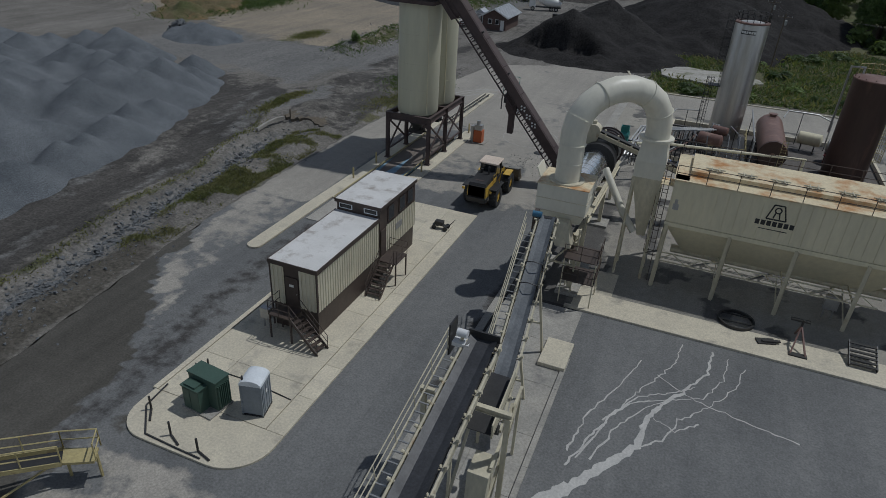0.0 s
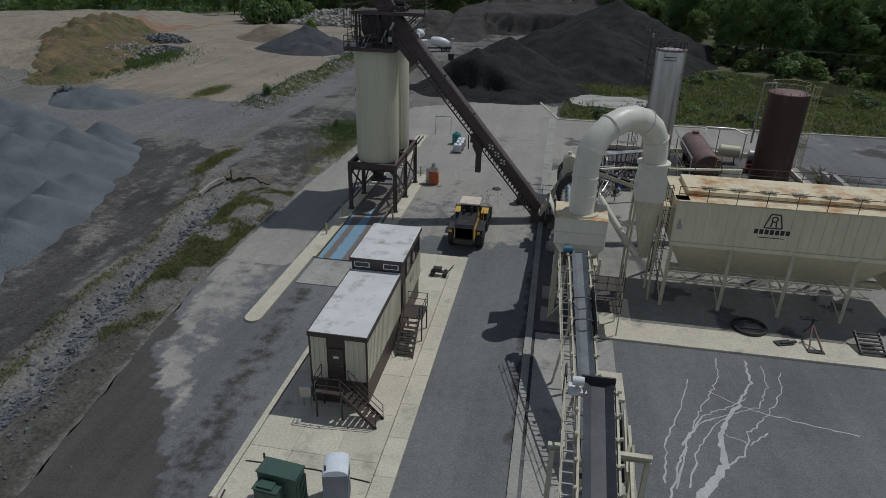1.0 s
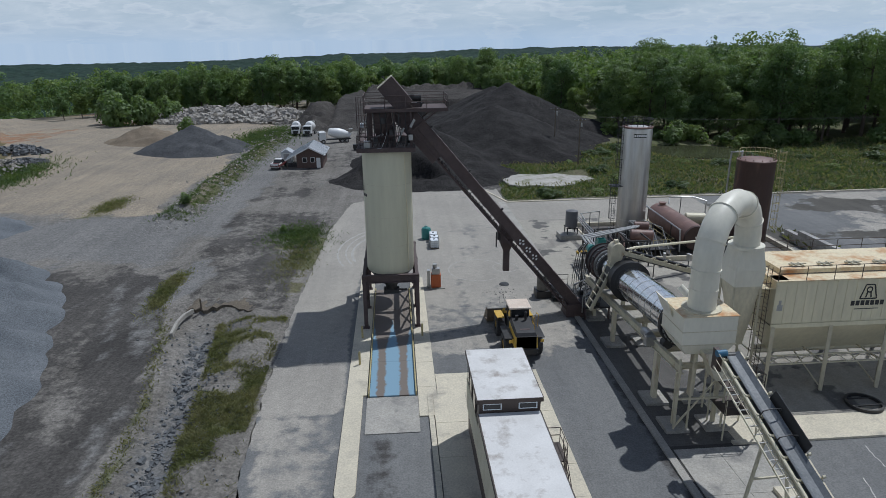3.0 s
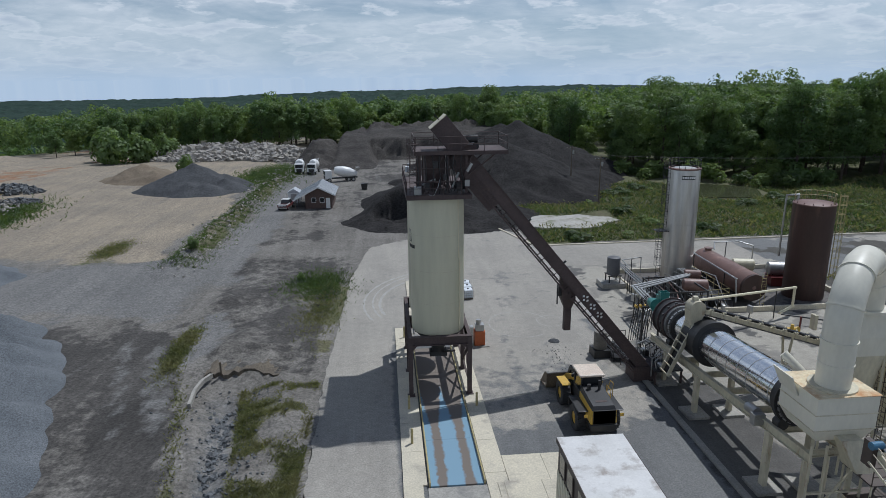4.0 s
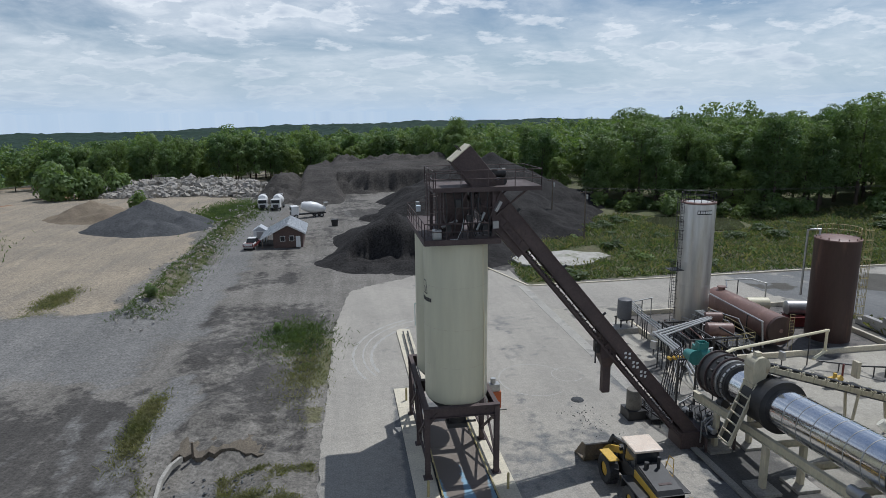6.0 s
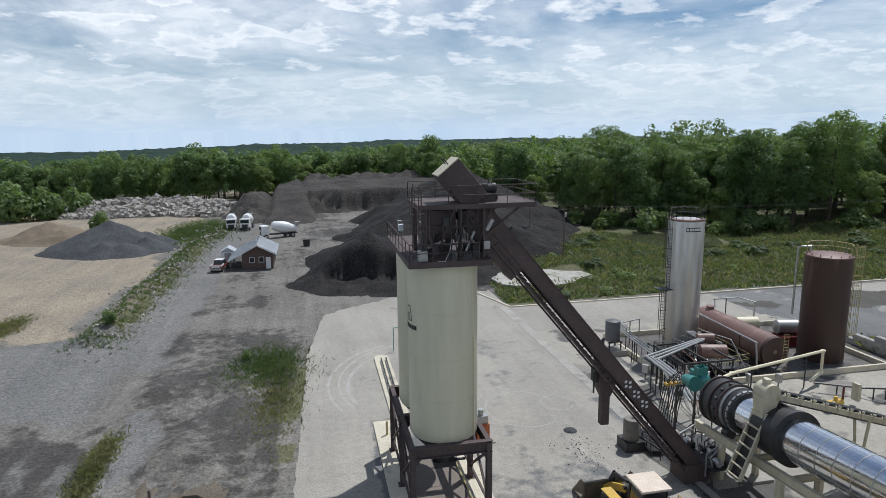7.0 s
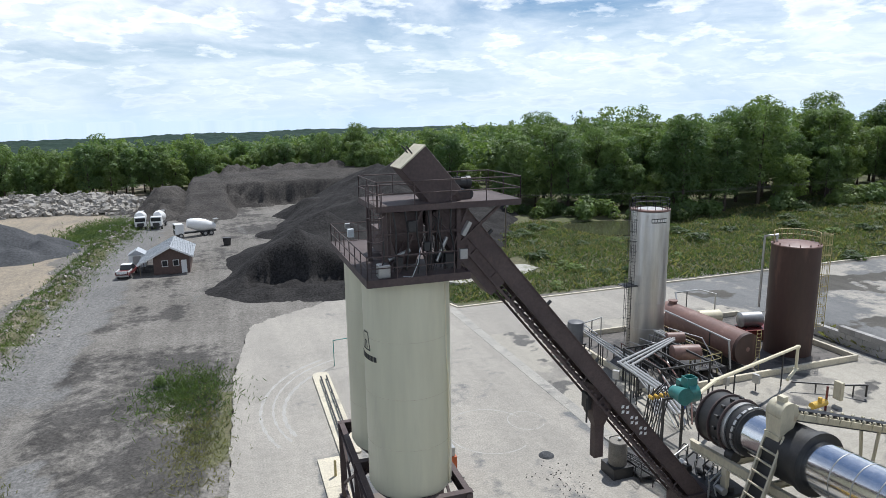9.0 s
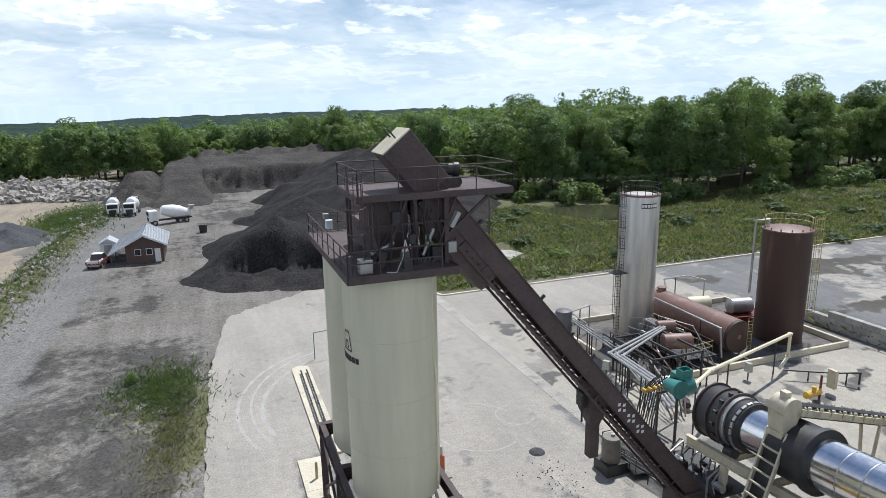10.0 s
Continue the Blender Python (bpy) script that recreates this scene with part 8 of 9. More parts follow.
part("valve_body", Build().rod((-0.8, 0, 0.7), (0.8, 0.2, 0.7), 0.28, 12).rod((0, 0, 0.7), (0, 0, 1.3), 0.16, 10), YELLOW, pg, "", True)
part("riser", Build().rod((0.9, 0.2, 0.0), (0.9, 0.2, 2.0), 0.09, 8), RED_PAINT, pg, "", True)
part("cabinet", Build().box(2.4, 2.7, 0.2, 0.9, 0.5, 2.0), CREAM_DIRTY, pg)
solid("foam_drum", Build().lathe([(0.0, 0.0), (0.3, 0.0), (0.3, 0.9), (0.0, 0.92)], 16), mat("blue_drum_plastic", (0.03, 0.08, 0.30), (0.025, 0.07, 0.25), 1.0, 0.4), "blue plastic drum by the pipework", "drum", True, at=pose(25.6, 24.2, 0))
for k, (x, y, h) in enumerate(((26.4, 24.6, 1.0), (23.9, 25.0, 1.2), (25.2, 22.4, 0.9))):
    pu = thing("pump", x, y, 0, "small grey pump set with motor on a plinth", "pump", rz=30 * k, group="pumps")
    part("plinth", Build().box(-0.6, 0.6, -0.35, 0.35, 0.0, 0.2), CONCRETE_OLD, pu)
    part("motor", Build().rod((-0.5, 0, 0.5), (0.1, 0, 0.5), 0.24, 12), BLACK_STEEL, pu, "", True)
    part("casing", Build().rod((0.15, 0, 0.5), (0.45, 0, 0.5), 0.3, 14).rod((0.3, 0, 0.5), (0.3, 0, h), 0.08, 8), STEEL, pu, "", True)
gt = thing("ground_grating", 17.6, 16.4, 0, "dark steel catwalk and rails beside the conveyor's foot", "catwalk")
part("deck", Build().box(-1.8, 0.6, -0.4, 3.2, 0.35, 0.42), BLACK_STEEL, gt)
gr2 = Build()
railing(gr2, [(-1.8, -0.4, 0.42), (-1.8, 3.2, 0.42), (0.6, 3.2, 0.42)], 1.05, 0.03, 1.2)
part("rail", gr2, BLACK_STEEL, gt)
for x in (-1.7, 0.5):
    for y in (-0.3, 3.1):
        part("leg", Build().beam((x, y, 0), (x, y, 0.36), 0.08), BLACK_STEEL, gt)

bw = thing("block_wall", 50.4, 26.8, 0, "wall of large grey concrete blocks along the lot", "wall")
blk = Build().box(-0.3, 0.3, -0.88, 0.88, 0.0, 0.58).mesh("block")
for c in range(3):
    for k in range(9):
        y = -7.5 + 1.8 * k + (0.9 if c % 2 else 0.0)
        if c == 2 and k > 6 or c == 1 and k > 7:
            continue
        ob = part("block", blk, BLOCK, bw)
        ob.location = (0.01 * ((k * 7 + c) % 3), y, 0.6 * c)

# ---- sheds and vehicles at the yard's far end ----
ofc = thing("brick_office", -16.9, 95.0, 0, "small dark brick office with pale metal gable roof", "office")
part("wall_block", Build().box(-2.6, 2.6, -4.6, 4.6, 0, 2.7).hull([(-2.6, -4.6, 2.7), (2.6, -4.6, 2.7), (2.6, 4.6, 2.7), (-2.6, 4.6, 2.7)], [(-0.02, -4.6, 4.2), (0.02, -4.6, 4.2), (0.02, 4.6, 4.2), (-0.02, 4.6, 4.2)]), BRICK_WALL, ofc)
for sx in (-1, 1):
    e = 3.3 if sx > 0 else 4.9
    part("roof_slope", Build().slab([(0, -5.2, 4.42), (0, 5.0, 4.42), (sx * e, 5.0, 4.42 - e * 0.52), (sx * e, -5.2, 4.42 - e * 0.52)][::-1 if sx > 0 else 1], 0.1), ROOF_METAL, ofc, "pale grey ribbed metal roof")
    seams = Build()
    for k in range(14):
        y = -5.1 + 0.77 * k
        seams.beam((0, y, 4.45), (sx * e, y, 4.45 - e * 0.52), 0.06, 0.05)
    part("roof_seams", seams, ROOF_METAL, ofc)
part("fascia", Build().beam((0, -5.22, 4.3), (3.3, -5.22, 2.6), 0.06, 0.25).beam((0, -5.22, 4.3), (-4.9, -5.22, 1.75), 0.06, 0.25), WHITE_PAINT, ofc)
for x in (-1.4, 0.2):
    w = part("window", Build().box(x, x + 0.9, -4.66, -4.6, 1.2, 2.2), WHITE_PAINT, ofc, "white framed window")
    part("pane", Build().box(x + 0.08, x + 0.82, -4.68, -4.665, 1.28, 2.12), GLASS, w)
part("door", Build().box(1.4, 2.2, -4.66, -4.6, 0.05, 2.1), WHITE_PAINT, ofc, "white door")
for y in (-4.9, 0.0, 4.7):
    part("porch_post", Build().beam((-4.5, y, 0), (-4.5, y, 2.0), 0.12), TIMBER, ofc)
sh = thing("garden_shed", -22.6, 98.6, 0, "small white metal shed", "shed")
part("wall_block", Build().box(-1.2, 1.2, -1.4, 1.4, 0, 2.1), WHITE_PAINT, sh)
part("roof", Build().hull([(-1.35, -1.55, 2.1), (1.35, -1.55, 2.1), (1.35, 1.55, 2.1), (-1.35, 1.55, 2.1)], [(-0.05, -1.55, 2.9), (0.05, -1.55, 2.9), (0.05, 1.55, 2.9), (-0.05, 1.55, 2.9)]), ROOF_METAL, sh, "pale grey gable roof")
part("door", Build().box(-0.6, 0.6, -1.44, -1.4, 0.1, 1.9), STEEL, sh)


def road_wheel(parent, x, y, r=0.5, w=0.28):
    t = part("wheel", Build().rod((x - w / 2, y, r), (x + w / 2, y, r), r, 20), RUBBER, parent, "", True)
    part("rim", Build().rod((x - w / 2 - 0.02, y, r), (x + w / 2 + 0.02, y, r), r * 0.55, 14), STEEL, t, "", True)


pk = thing("pickup_truck", -23.4, 91.6, 0, "dark red pickup truck parked beside the office", "pickup", rz=-8)
part("body", Build().box(-0.95, 0.95, -2.7, 2.7, 0.5, 1.05), RED_PAINT, pk, bevel=0.1)
part("cab", Build().hull([(-0.9, -0.6, 1.05), (0.9, -0.6, 1.05), (0.9, 1.5, 1.05), (-0.9, 1.5, 1.05)], [(-0.72, -0.4, 1.8), (0.72, -0.4, 1.8), (0.72, 0.8, 1.8), (-0.72, 0.8, 1.8)]), GLASS, pk, "dark cab glass")
part("cab_roof", Build().box(-0.74, 0.74, -0.42, 0.82, 1.8, 1.86), WHITE_PAINT, pk, bevel=0.03)
part("bed_wall", Build().box(-0.95, -0.87, -2.65, -0.7, 1.05, 1.3).box(0.87, 0.95, -2.65, -0.7, 1.05, 1.3).box(-0.95, 0.95, -2.7, -2.62, 0.8, 1.3), WHITE_PAINT, pk)
for x in (-0.85, 0.85):
    part("tail_light", Build().box(x - 0.08, x + 0.08, -2.74, -2.7, 0.85, 1.2), RED_PAINT, pk)
    for y in (-1.7, 1.75):
        road_wheel(pk, x, y, 0.4, 0.25)
part("bumper", Build().box(-0.9, 0.9, -2.85, -2.7, 0.5, 0.7), STEEL, pk)


def mixer(x, y, rz, label):
    t = thing("mixer_truck", x, y, 0, label, "mixer truck", rz=rz, group="mixer trucks")
    part("chassis", Build().box(-0.5, 0.5, -4.0, 4.2, 0.75, 1.05), BLACK_STEEL, t)
    part("cab", Build().box(-1.15, 1.15, 2.5, 4.2, 0.8, 2.9), WHITE_PAINT, t, "white truck cab", bevel=0.12)
    part("windscreen", Build().box(-1.0, 1.0, 4.2, 4.23, 1.9, 2.7), GLASS, t)
    part("grille", Build().box(-0.7, 0.7, 4.2, 4.26, 0.9, 1.6), BLACK_STEEL, t)
    dm = Matrix.Translation((0, -1.0, 2.3)) @ Matrix.Rotation(radians(12), 4, "X") @ TURN_Y
    part("drum", turned(Build().lathe([(0.0, -3.0), (0.5, -3.0), (0.7, -2.6), (1.25, -0.8), (1.3, 0.6), (1.0, 2.2), (0.75, 2.7), (0.0, 2.75)], 28), dm), WHITE_PAINT, t, "white mixing drum", True)
    part("hopper", Build().hull([(-0.3, -4.3, 2.4), (0.3, -4.3, 2.4), (0.3, -3.8, 2.4), (-0.3, -3.8, 2.4)], [(-0.7, -4.6, 3.3), (0.7, -4.6, 3.3), (0.7, -3.7, 3.3), (-0.7, -3.7, 3.3)]), STEEL, t)
    for x_ in (-1.0, 1.0):
        for y_ in (3.2, -1.6, -2.8):
            road_wheel(t, x_, y_, 0.52, 0.32)
    return t


mixer(-26.7, 141.5, 184, "white concrete mixer truck parked on the haul road")
mixer(-22.9, 141.0, 176, "white concrete mixer truck parked on the haul road")
mixer(-14.6, 125.0, 105, "white mixer truck with large drum parked by the office")
solid("waste_bin", Build().hull([(-0.6, -0.5, 0), (0.6, -0.5, 0), (0.6, 0.5, 0), (-0.6, 0.5, 0)], [(-0.75, -0.6, 1.4), (0.75, -0.6, 1.4), (0.75, 0.6, 1.4), (-0.75, 0.6, 1.4)]), BLACK_STEEL, "black waste bin by the office", "bin", at=pose(-8.6, 112.0, 0.05))

# power poles and wires
def pole(x, y, h):
    p = thing("power_pole", x, y, float(terrain(np.array([x]), np.array([y]))[0]) - 0.05, "weathered timber power pole with crossarm", "power pole", group="power poles")
    part("pole", Build().rod((0, 0, 0), (0, 0, h), 0.17, 10, 0.11), TIMBER, p, "", True)
    part("crossarm", Build().beam((-1.2, 0, h - 0.6), (1.2, 0, h - 0.6), 0.1, 0.12), TIMBER, p)
    for k in (-1.1, -0.4, 0.4, 1.1):
        part("insulator", Build().rod((k, 0, h - 0.54), (k, 0, h - 0.36), 0.05, 8), STEEL, p)
    part("transformer_can", Build().rod((0.3, 0, h - 1.9), (0.3, 0, h - 1.1), 0.22, 12), STEEL, p, "", True)
    return p


POLES = [(38.0, 86.5, 10.0), (36.5, 101.0, 10.0)]
for q in POLES:
    pole(*q)
for k in (-1.1, -0.4, 0.4, 1.1):
    a, b = Vector((38.0 + k, 86.5, 9.8)), Vector((175.0, 92.0 + 2 * k, 11.5))
    c = Vector((36.5 + k, 101.0, 9.8))
    pts = [a.lerp(b, u) - Vector((0, 0, 2.4 * 4 * u * (1 - u))) for u in [i / 16 for i in range(17)]]
    solid("power_line", Build().tube([c, c.lerp(a, 0.5) - Vector((0, 0, 0.3))] + pts, 0.009, 4), BLACK_STEEL, "thin dark power line", "power line", group="power lines")

# ---- stockpiles ----


def heap(name, label, category, cones, margin, material, step, rough=0.35, seed=1.0, flatten=None, crease=0.6, bites=()):
    """A stockpile: cones (x, y, radius, height) blended together, uneven at two scales, resting on the ground."""
    x0, x1 = min(c[0] - c[2] for c in cones) - margin, max(c[0] + c[2] for c in cones) + margin
    y0, y1 = min(c[1] - c[2] for c in cones) - margin, max(c[1] + c[2] for c in cones) + margin
    X, Y = np.meshgrid(np.arange(x0, x1, step), np.arange(y0, y1, step))
    H = np.full_like(X, -1.0)
    wob = 1 + 0.10 * cloudy(X, Y, 0.08, 3, seed)
    for cx, cy, r, h in cones:
        d = np.hypot(X - cx, Y - cy) * wob / r
        c = h * (1 - d)
        k = crease
        H = np.log(np.exp(np.clip(H / k, -40, 40)) + np.exp(np.clip(c / k, -40, 40))) * k
    if flatten:
        H = np.minimum(H, flatten + 0.25 * fbm(X, Y, 0.05, 3, seed + 2))
    for bx, by, br, bd in bites:                                     # dug-out hollows with steep backs
        dd = np.hypot(X - bx, Y - by) / br + 0.10 * cloudy(X, Y, 0.4, 3, seed)
        H = np.where(H > 0, np.maximum(H - bd * smoothstep(1.05, 0.6, dd), np.minimum(H, 0.5 + 0.3 * cloudy(X, Y, 0.6, 3, seed))), H)
    H = np.where(H > -0.6, H + rough * cloudy(X, Y, 0.4, 4, seed + 4) * np.clip(H + 0.3, 0, 1), H)
    Z = H + terrain(X, Y)
    keep = ((H[:-1, :-1] > -0.5) | (H[1:, 1:] > -0.5) | (H[:-1, 1:] > -0.5) | (H[1:, :-1] > -0.5)).reshape(-1)
    ii = np.arange(X.size).reshape(X.shape)
    q = np.stack([ii[:-1, :-1], ii[:-1, 1:], ii[1:, 1:], ii[1:, :-1]], -1).reshape(-1, 4)[keep]
    used, inv = np.unique(q, return_inverse=True)
    P = np.stack([X, Y, Z], -1).reshape(-1, 3)[used]
    me = bpy.data.meshes.new(name)
    me.from_pydata(P.tolist(), [], inv.reshape(-1, 4).tolist())
    me.shade_smooth()
    me.materials.append(material)
    return tagged(new(name, me), label, category)


lob_rng = random.Random(21)
LOBES = []
for i in range(78):
    u, v = lob_rng.random(), lob_rng.random()
    y = -26 + 57 * u
    x_edge = np.interp(y, [-26, -16, -9, 0, 8, 15, 22, 30], [-24.3, -24.6, -25.2, -27.2, -29.5, -31.6, -34.6, -41])
    r = lob_rng.uniform(5.0, 8.5)
    LOBES.append((float(x_edge) - r - 36 * v * v - lob_rng.uniform(0, 2), y - (2 if y > 20 else 0), r, r * lob_rng.uniform(0.50, 0.66)))
for k in range(12):                                      # rounded dumps along the foot
    y = -20 + 4.4 * k + lob_rng.uniform(-0.8, 0.8)
    x_edge = np.interp(y, [-26, -16, -9, 0, 8, 15, 22, 30], [-24.3, -24.6, -25.2, -27.2, -29.5, -31.6, -34.6, -41])
    r = lob_rng.uniform(3.6, 5.0)
    LOBES.append((float(x_edge) - 0.72 * r, y, r, r * 0.62))
heap("stone_stockpile", "broad blue-grey crushed stone stockpile with rounded lobes", "stockpile",
     LOBES, 3, GREY_STONE, 0.5, 0.16, 1.0, flatten=5.4, crease=0.18)
heap("millings_stockpile", "tall black asphalt millings stockpile with a dug-out face", "stockpile",
     [(1.5, 81, 11.5, 7.6), (7, 90, 15, 8.8), (24, 112, 24, 10.4), (31, 134, 28, 13.2), (30, 150, 26, 11.8), (8, 77, 9, 3.2), (16, 79, 9, 2.6)], 4, MILLINGS, 0.6, 0.16, 2.0,
     bites=((-1.5, 72.6, 5.6, 5.2), (4.5, 71.5, 5.0, 4.4)))
heap("millings_spill", "low tongue of spilled millings at the stockpile's foot", "stockpile",
     [(-7.5, 77, 4.0, 1.3), (-3.5, 72.5, 3.6, 1.0), (3.5, 70.5, 4.2, 1.2), (9.5, 71.0, 4.4, 1.3), (13.5, 73.0, 4.0, 1.1)], 2, MILLINGS, 0.5, 0.25, 8.0)


def terrace():
    """The flat-topped far bank: a steep dug face to the south, a ramp up its west side, a rough top edge."""
    X, Y = np.meshgrid(np.arange(-34, 62, 0.8), np.arange(140, 226, 0.8))
    n1, n2 = cloudy(X, Y, 0.07, 4, 3.0), cloudy(X, Y, 0.35, 4, 5.0)
    face = np.interp(X, [-14, -8, 4, 16, 30, 45], [186, 172, 166, 168, 164, 158]) + 2.2 * n1
    H = 6.4 * smoothstep(0.0, 6.5, Y - face + 0.9 * n2) + 1.6 * smoothstep(4, 24, Y - face)
    H = H * smoothstep(-17, -9, X + 1.2 * n1) * smoothstep(60, 40, X) * smoothstep(225, 206, Y)
    ramp = np.clip((Y - 146) / 34.0, 0, 1) * 6.6 * smoothstep(-20.5, -17.5, X) * smoothstep(-5.5, -9.0, X) * smoothstep(225, 206, Y)
    H = np.maximum(H, ramp)
    mound = 7.2 * (1 - np.hypot((X + 23.5) / 9.0, (Y - 176) / 27.0)) + 0.7 * n2
    H = np.maximum(H, np.clip(mound, 0, 6.0))
    lip = 1.8 * np.exp(-((Y - 203 + 3 * n1) / 4.0) ** 2) * smoothstep(-18, -8, X) * smoothstep(50, 40, X)
    H = H + lip * (0.6 + 0.5 * n2) + np.clip(H, 0, 1) * (0.16 * n2 + 0.10 * fbm(X, Y, 0.6, 2, 2.0))
    Z = H + terrain(X, Y) - 0.08
    keep = (np.maximum.reduce([H[:-1, :-1], H[1:, 1:], H[:-1, 1:], H[1:, :-1]]) > 0.05).reshape(-1)
    ii = np.arange(X.size).reshape(X.shape)
    q = np.stack([ii[:-1, :-1], ii[:-1, 1:], ii[1:, 1:], ii[1:, :-1]], -1).reshape(-1, 4)[keep]
    used, inv = np.unique(q, return_inverse=True)
    me = bpy.data.meshes.new("millings_bank")
    me.from_pydata(np.stack([X, Y, Z], -1).reshape(-1, 3)[used].tolist(), [], inv.reshape(-1, 4).tolist())
    me.shade_smooth()
    me.materials.append(BANK)
    return tagged(new("millings_bank", me), "long dark flat-topped millings bank with a ramp and dug face", "stockpile")


terrace()
heap("screenings_stockpile", "dark grey screenings stockpile with ridged sides", "stockpile",
     [(-48.5, 120, 11.5, 6.0), (-55, 117, 6, 2.6), (-51.5, 113.5, 5.5, 2.5), (-47.5, 111.5, 5.5, 2.6), (-43.5, 112, 5.5, 2.6), (-40.5, 116, 6, 2.6), (-53, 124, 8, 3.4), (-42, 122, 7, 3.0)], 3, DARK_HEAP, 0.5, 0.2, 4.0, crease=0.2)
heap("sand_stockpile", "tan sand stockpile with rounded top", "stockpile", [(-66, 136, 10, 4.2), (-61, 133, 8, 3.2)], 3, TAN_HEAP, 0.6, 0.3, 5.0)
heap("gravel_mound", "low grey gravel mound", "stockpile", [(-59, 49.0, 5.8, 2.6), (-63, 50, 4.2, 1.8), (-56, 48.0, 4.2, 1.4)], 2, GREY_STONE, 0.5, 0.3, 6.0)
heap("spoil_bank", "raised tan earth bank with exposed clay", "bank", [(-78, 66, 7, 2.0), (-81, 76, 9, 3.0), (-88, 88, 11, 3.4), (-97, 102, 12, 3.6), (-106, 116, 12, 3.6), (-114, 132, 12, 3.2)], 3, WEEDY, 0.7, 0.55, 7.0, flatten=1.7)


def rocks(name, label, n, place, size, material, seed, kind="stuff", flat=0.7):
    """Many broken stones as one mesh; place(rng, n) gives x, y, z arrays."""
    rng = np.random.default_rng(seed)
    x, y, z = place(rng, n)
    base = np.array([(-1, -1, -1), (1, -1, -1), (1, 1, -1), (-1, 1, -1), (-1, -1, 1), (1, -1, 1), (1, 1, 1), (-1, 1, 1)], float)
    faces = np.array([(0, 3, 2, 1), (4, 5, 6, 7), (0, 1, 5, 4), (1, 2, 6, 5), (2, 3, 7, 6), (3, 0, 4, 7)])
    s = size[0] + (size[1] - size[0]) * rng.random(n) ** 2.2
    V = base[None] * (0.5 + 0.28 * rng.standard_normal((n, 8, 3)).clip(-1, 1)) * s[:, None, None] * np.array([1, 1, flat])
    a = rng.random(n) * 6.283
    c, sn = np.cos(a)[:, None], np.sin(a)[:, None]
    t = rng.normal(0, 0.45, n)
    ct, stn = np.cos(t)[:, None], np.sin(t)[:, None]
    vy, vz = V[..., 1] * ct - V[..., 2] * stn, V[..., 1] * stn + V[..., 2] * ct
    X, Y = V[..., 0] * c - vy * sn, V[..., 0] * sn + vy * c
    P = np.stack([X + x[:, None], Y + y[:, None], vz + (z + s * 0.2)[:, None]], -1).reshape(-1, 3)
    F = (faces[None] + 8 * np.arange(n)[:, None, None]).reshape(-1, 4)
    me = bpy.data.meshes.new(name)
    me.from_pydata(P.tolist(), [], F.tolist())
    me.materials.append(material)
    return tagged(new(name, me), label, "rocks", kind=kind)


def ditch(rng, n):
    y = rng.uniform(-30, 12.5, n)
    x = ditch_line(y) + rng.normal(0, 0.42, n)
    return x, y, terrain(x, y)


def stony(rng, n):
    y = rng.uniform(-34, 15, n)
    x = ditch_line(y) + rng.normal(0.9, 1.7, n)
    return x, y, terrain(x, y)


def blob(cx, cy, rx, ry, h):
    def place(rng, n):
        a, r = rng.random(n) * 6.283, np.sqrt(rng.random(n))
        x, y = cx + rx * r * np.cos(a), cy + ry * r * np.sin(a)
        return x, y, terrain(x, y) + h * (1 - r ** 2) * (0.75 + 0.35 * fbm(x, y, 0.09, 3, 1.0))
    return place


rocks("riprap", "blue-grey broken rock lining the drainage ditch", 2600, ditch, (0.07, 0.28), RIPRAP, 1)
rocks("riprap_lower", "grey stones scattered over the weedy verge", 1600, stony, (0.04, 0.17), RIPRAP, 2)
rocks("rubble_field", "long field of pale broken concrete and rock", 6500, blob(-57, 190, 31, 17, 3.8), (0.25, 1.5), ROCK, 3)
rocks("rubble_front", "pale broken rock at the stockpiles' edge", 900, blob(-36, 176, 12, 9, 2.6), (0.3, 1.2), ROCK, 4)
rocks("rock_heap", "heap of blue-grey quarry rock", 420, blob(-90, 119, 8, 4.5, 1.8), (0.25, 0.9), RIPRAP, 5)
rocks("rock_heap_small", "small heap of blue-grey quarry rock", 220, blob(-80, 104, 4.5, 3, 1.3), (0.25, 0.8), RIPRAP, 6)
rocks("mound_rock", "broken rock on the gravel mound's flank", 160, blob(-65, 50.5, 3.0, 2.0, 1.5), (0.3, 1.0), RIPRAP, 7)
rocks("bank_rock", "pale rock spilled down the earth bank", 900, blob(-84, 92, 9, 16, 2.4), (0.12, 0.55), ROCK, 8)
rocks("ridge_rock", "broken stone along the spoil ridge", 900, lambda r, n: (lambda y: (-31.5 + 0.02 * (y - 60) + r.normal(0, 1.5, n), y, terrain(-31.5 + 0.02 * (y - 60), y)))(r.uniform(46, 140, n)), (0.05, 0.35), ROCK, 9)

# washed-out edge and culvert on the verge
jag = random.Random(8)
front = [(-19.8 + 0.42 * i, 16.9 + jag.uniform(-0.25, 0.25) + 0.25 * math.sin(i * 0.8)) for i in range(16)]
nf = len(front)
fx, fy = np.array([p[0] for p in front]), np.array([p[1] for p in front])
lo, lip, back = terrain(fx, fy - 1.2) - 0.3, terrain(fx, fy + 0.9) + 0.05, terrain(fx, fy + 2.6) - 0.05
wash = Build().add([(x, y, z) for (x, y), z in zip(front, lo)] + [(x, y, z) for (x, y), z in zip(front, lip)] + [(x, y + 2.6, z) for (x, y), z in zip(front, back)],
                   [(i, i + 1, nf + i + 1, nf + i) for i in range(nf - 1)] + [(nf + i, nf + i + 1, 2 * nf + i + 1, 2 * nf + i) for i in range(nf - 1)])
solid("washout_ledge", wash, DIRT, "broken earth ledge where the verge has washed out", "ledge", kind="structure")
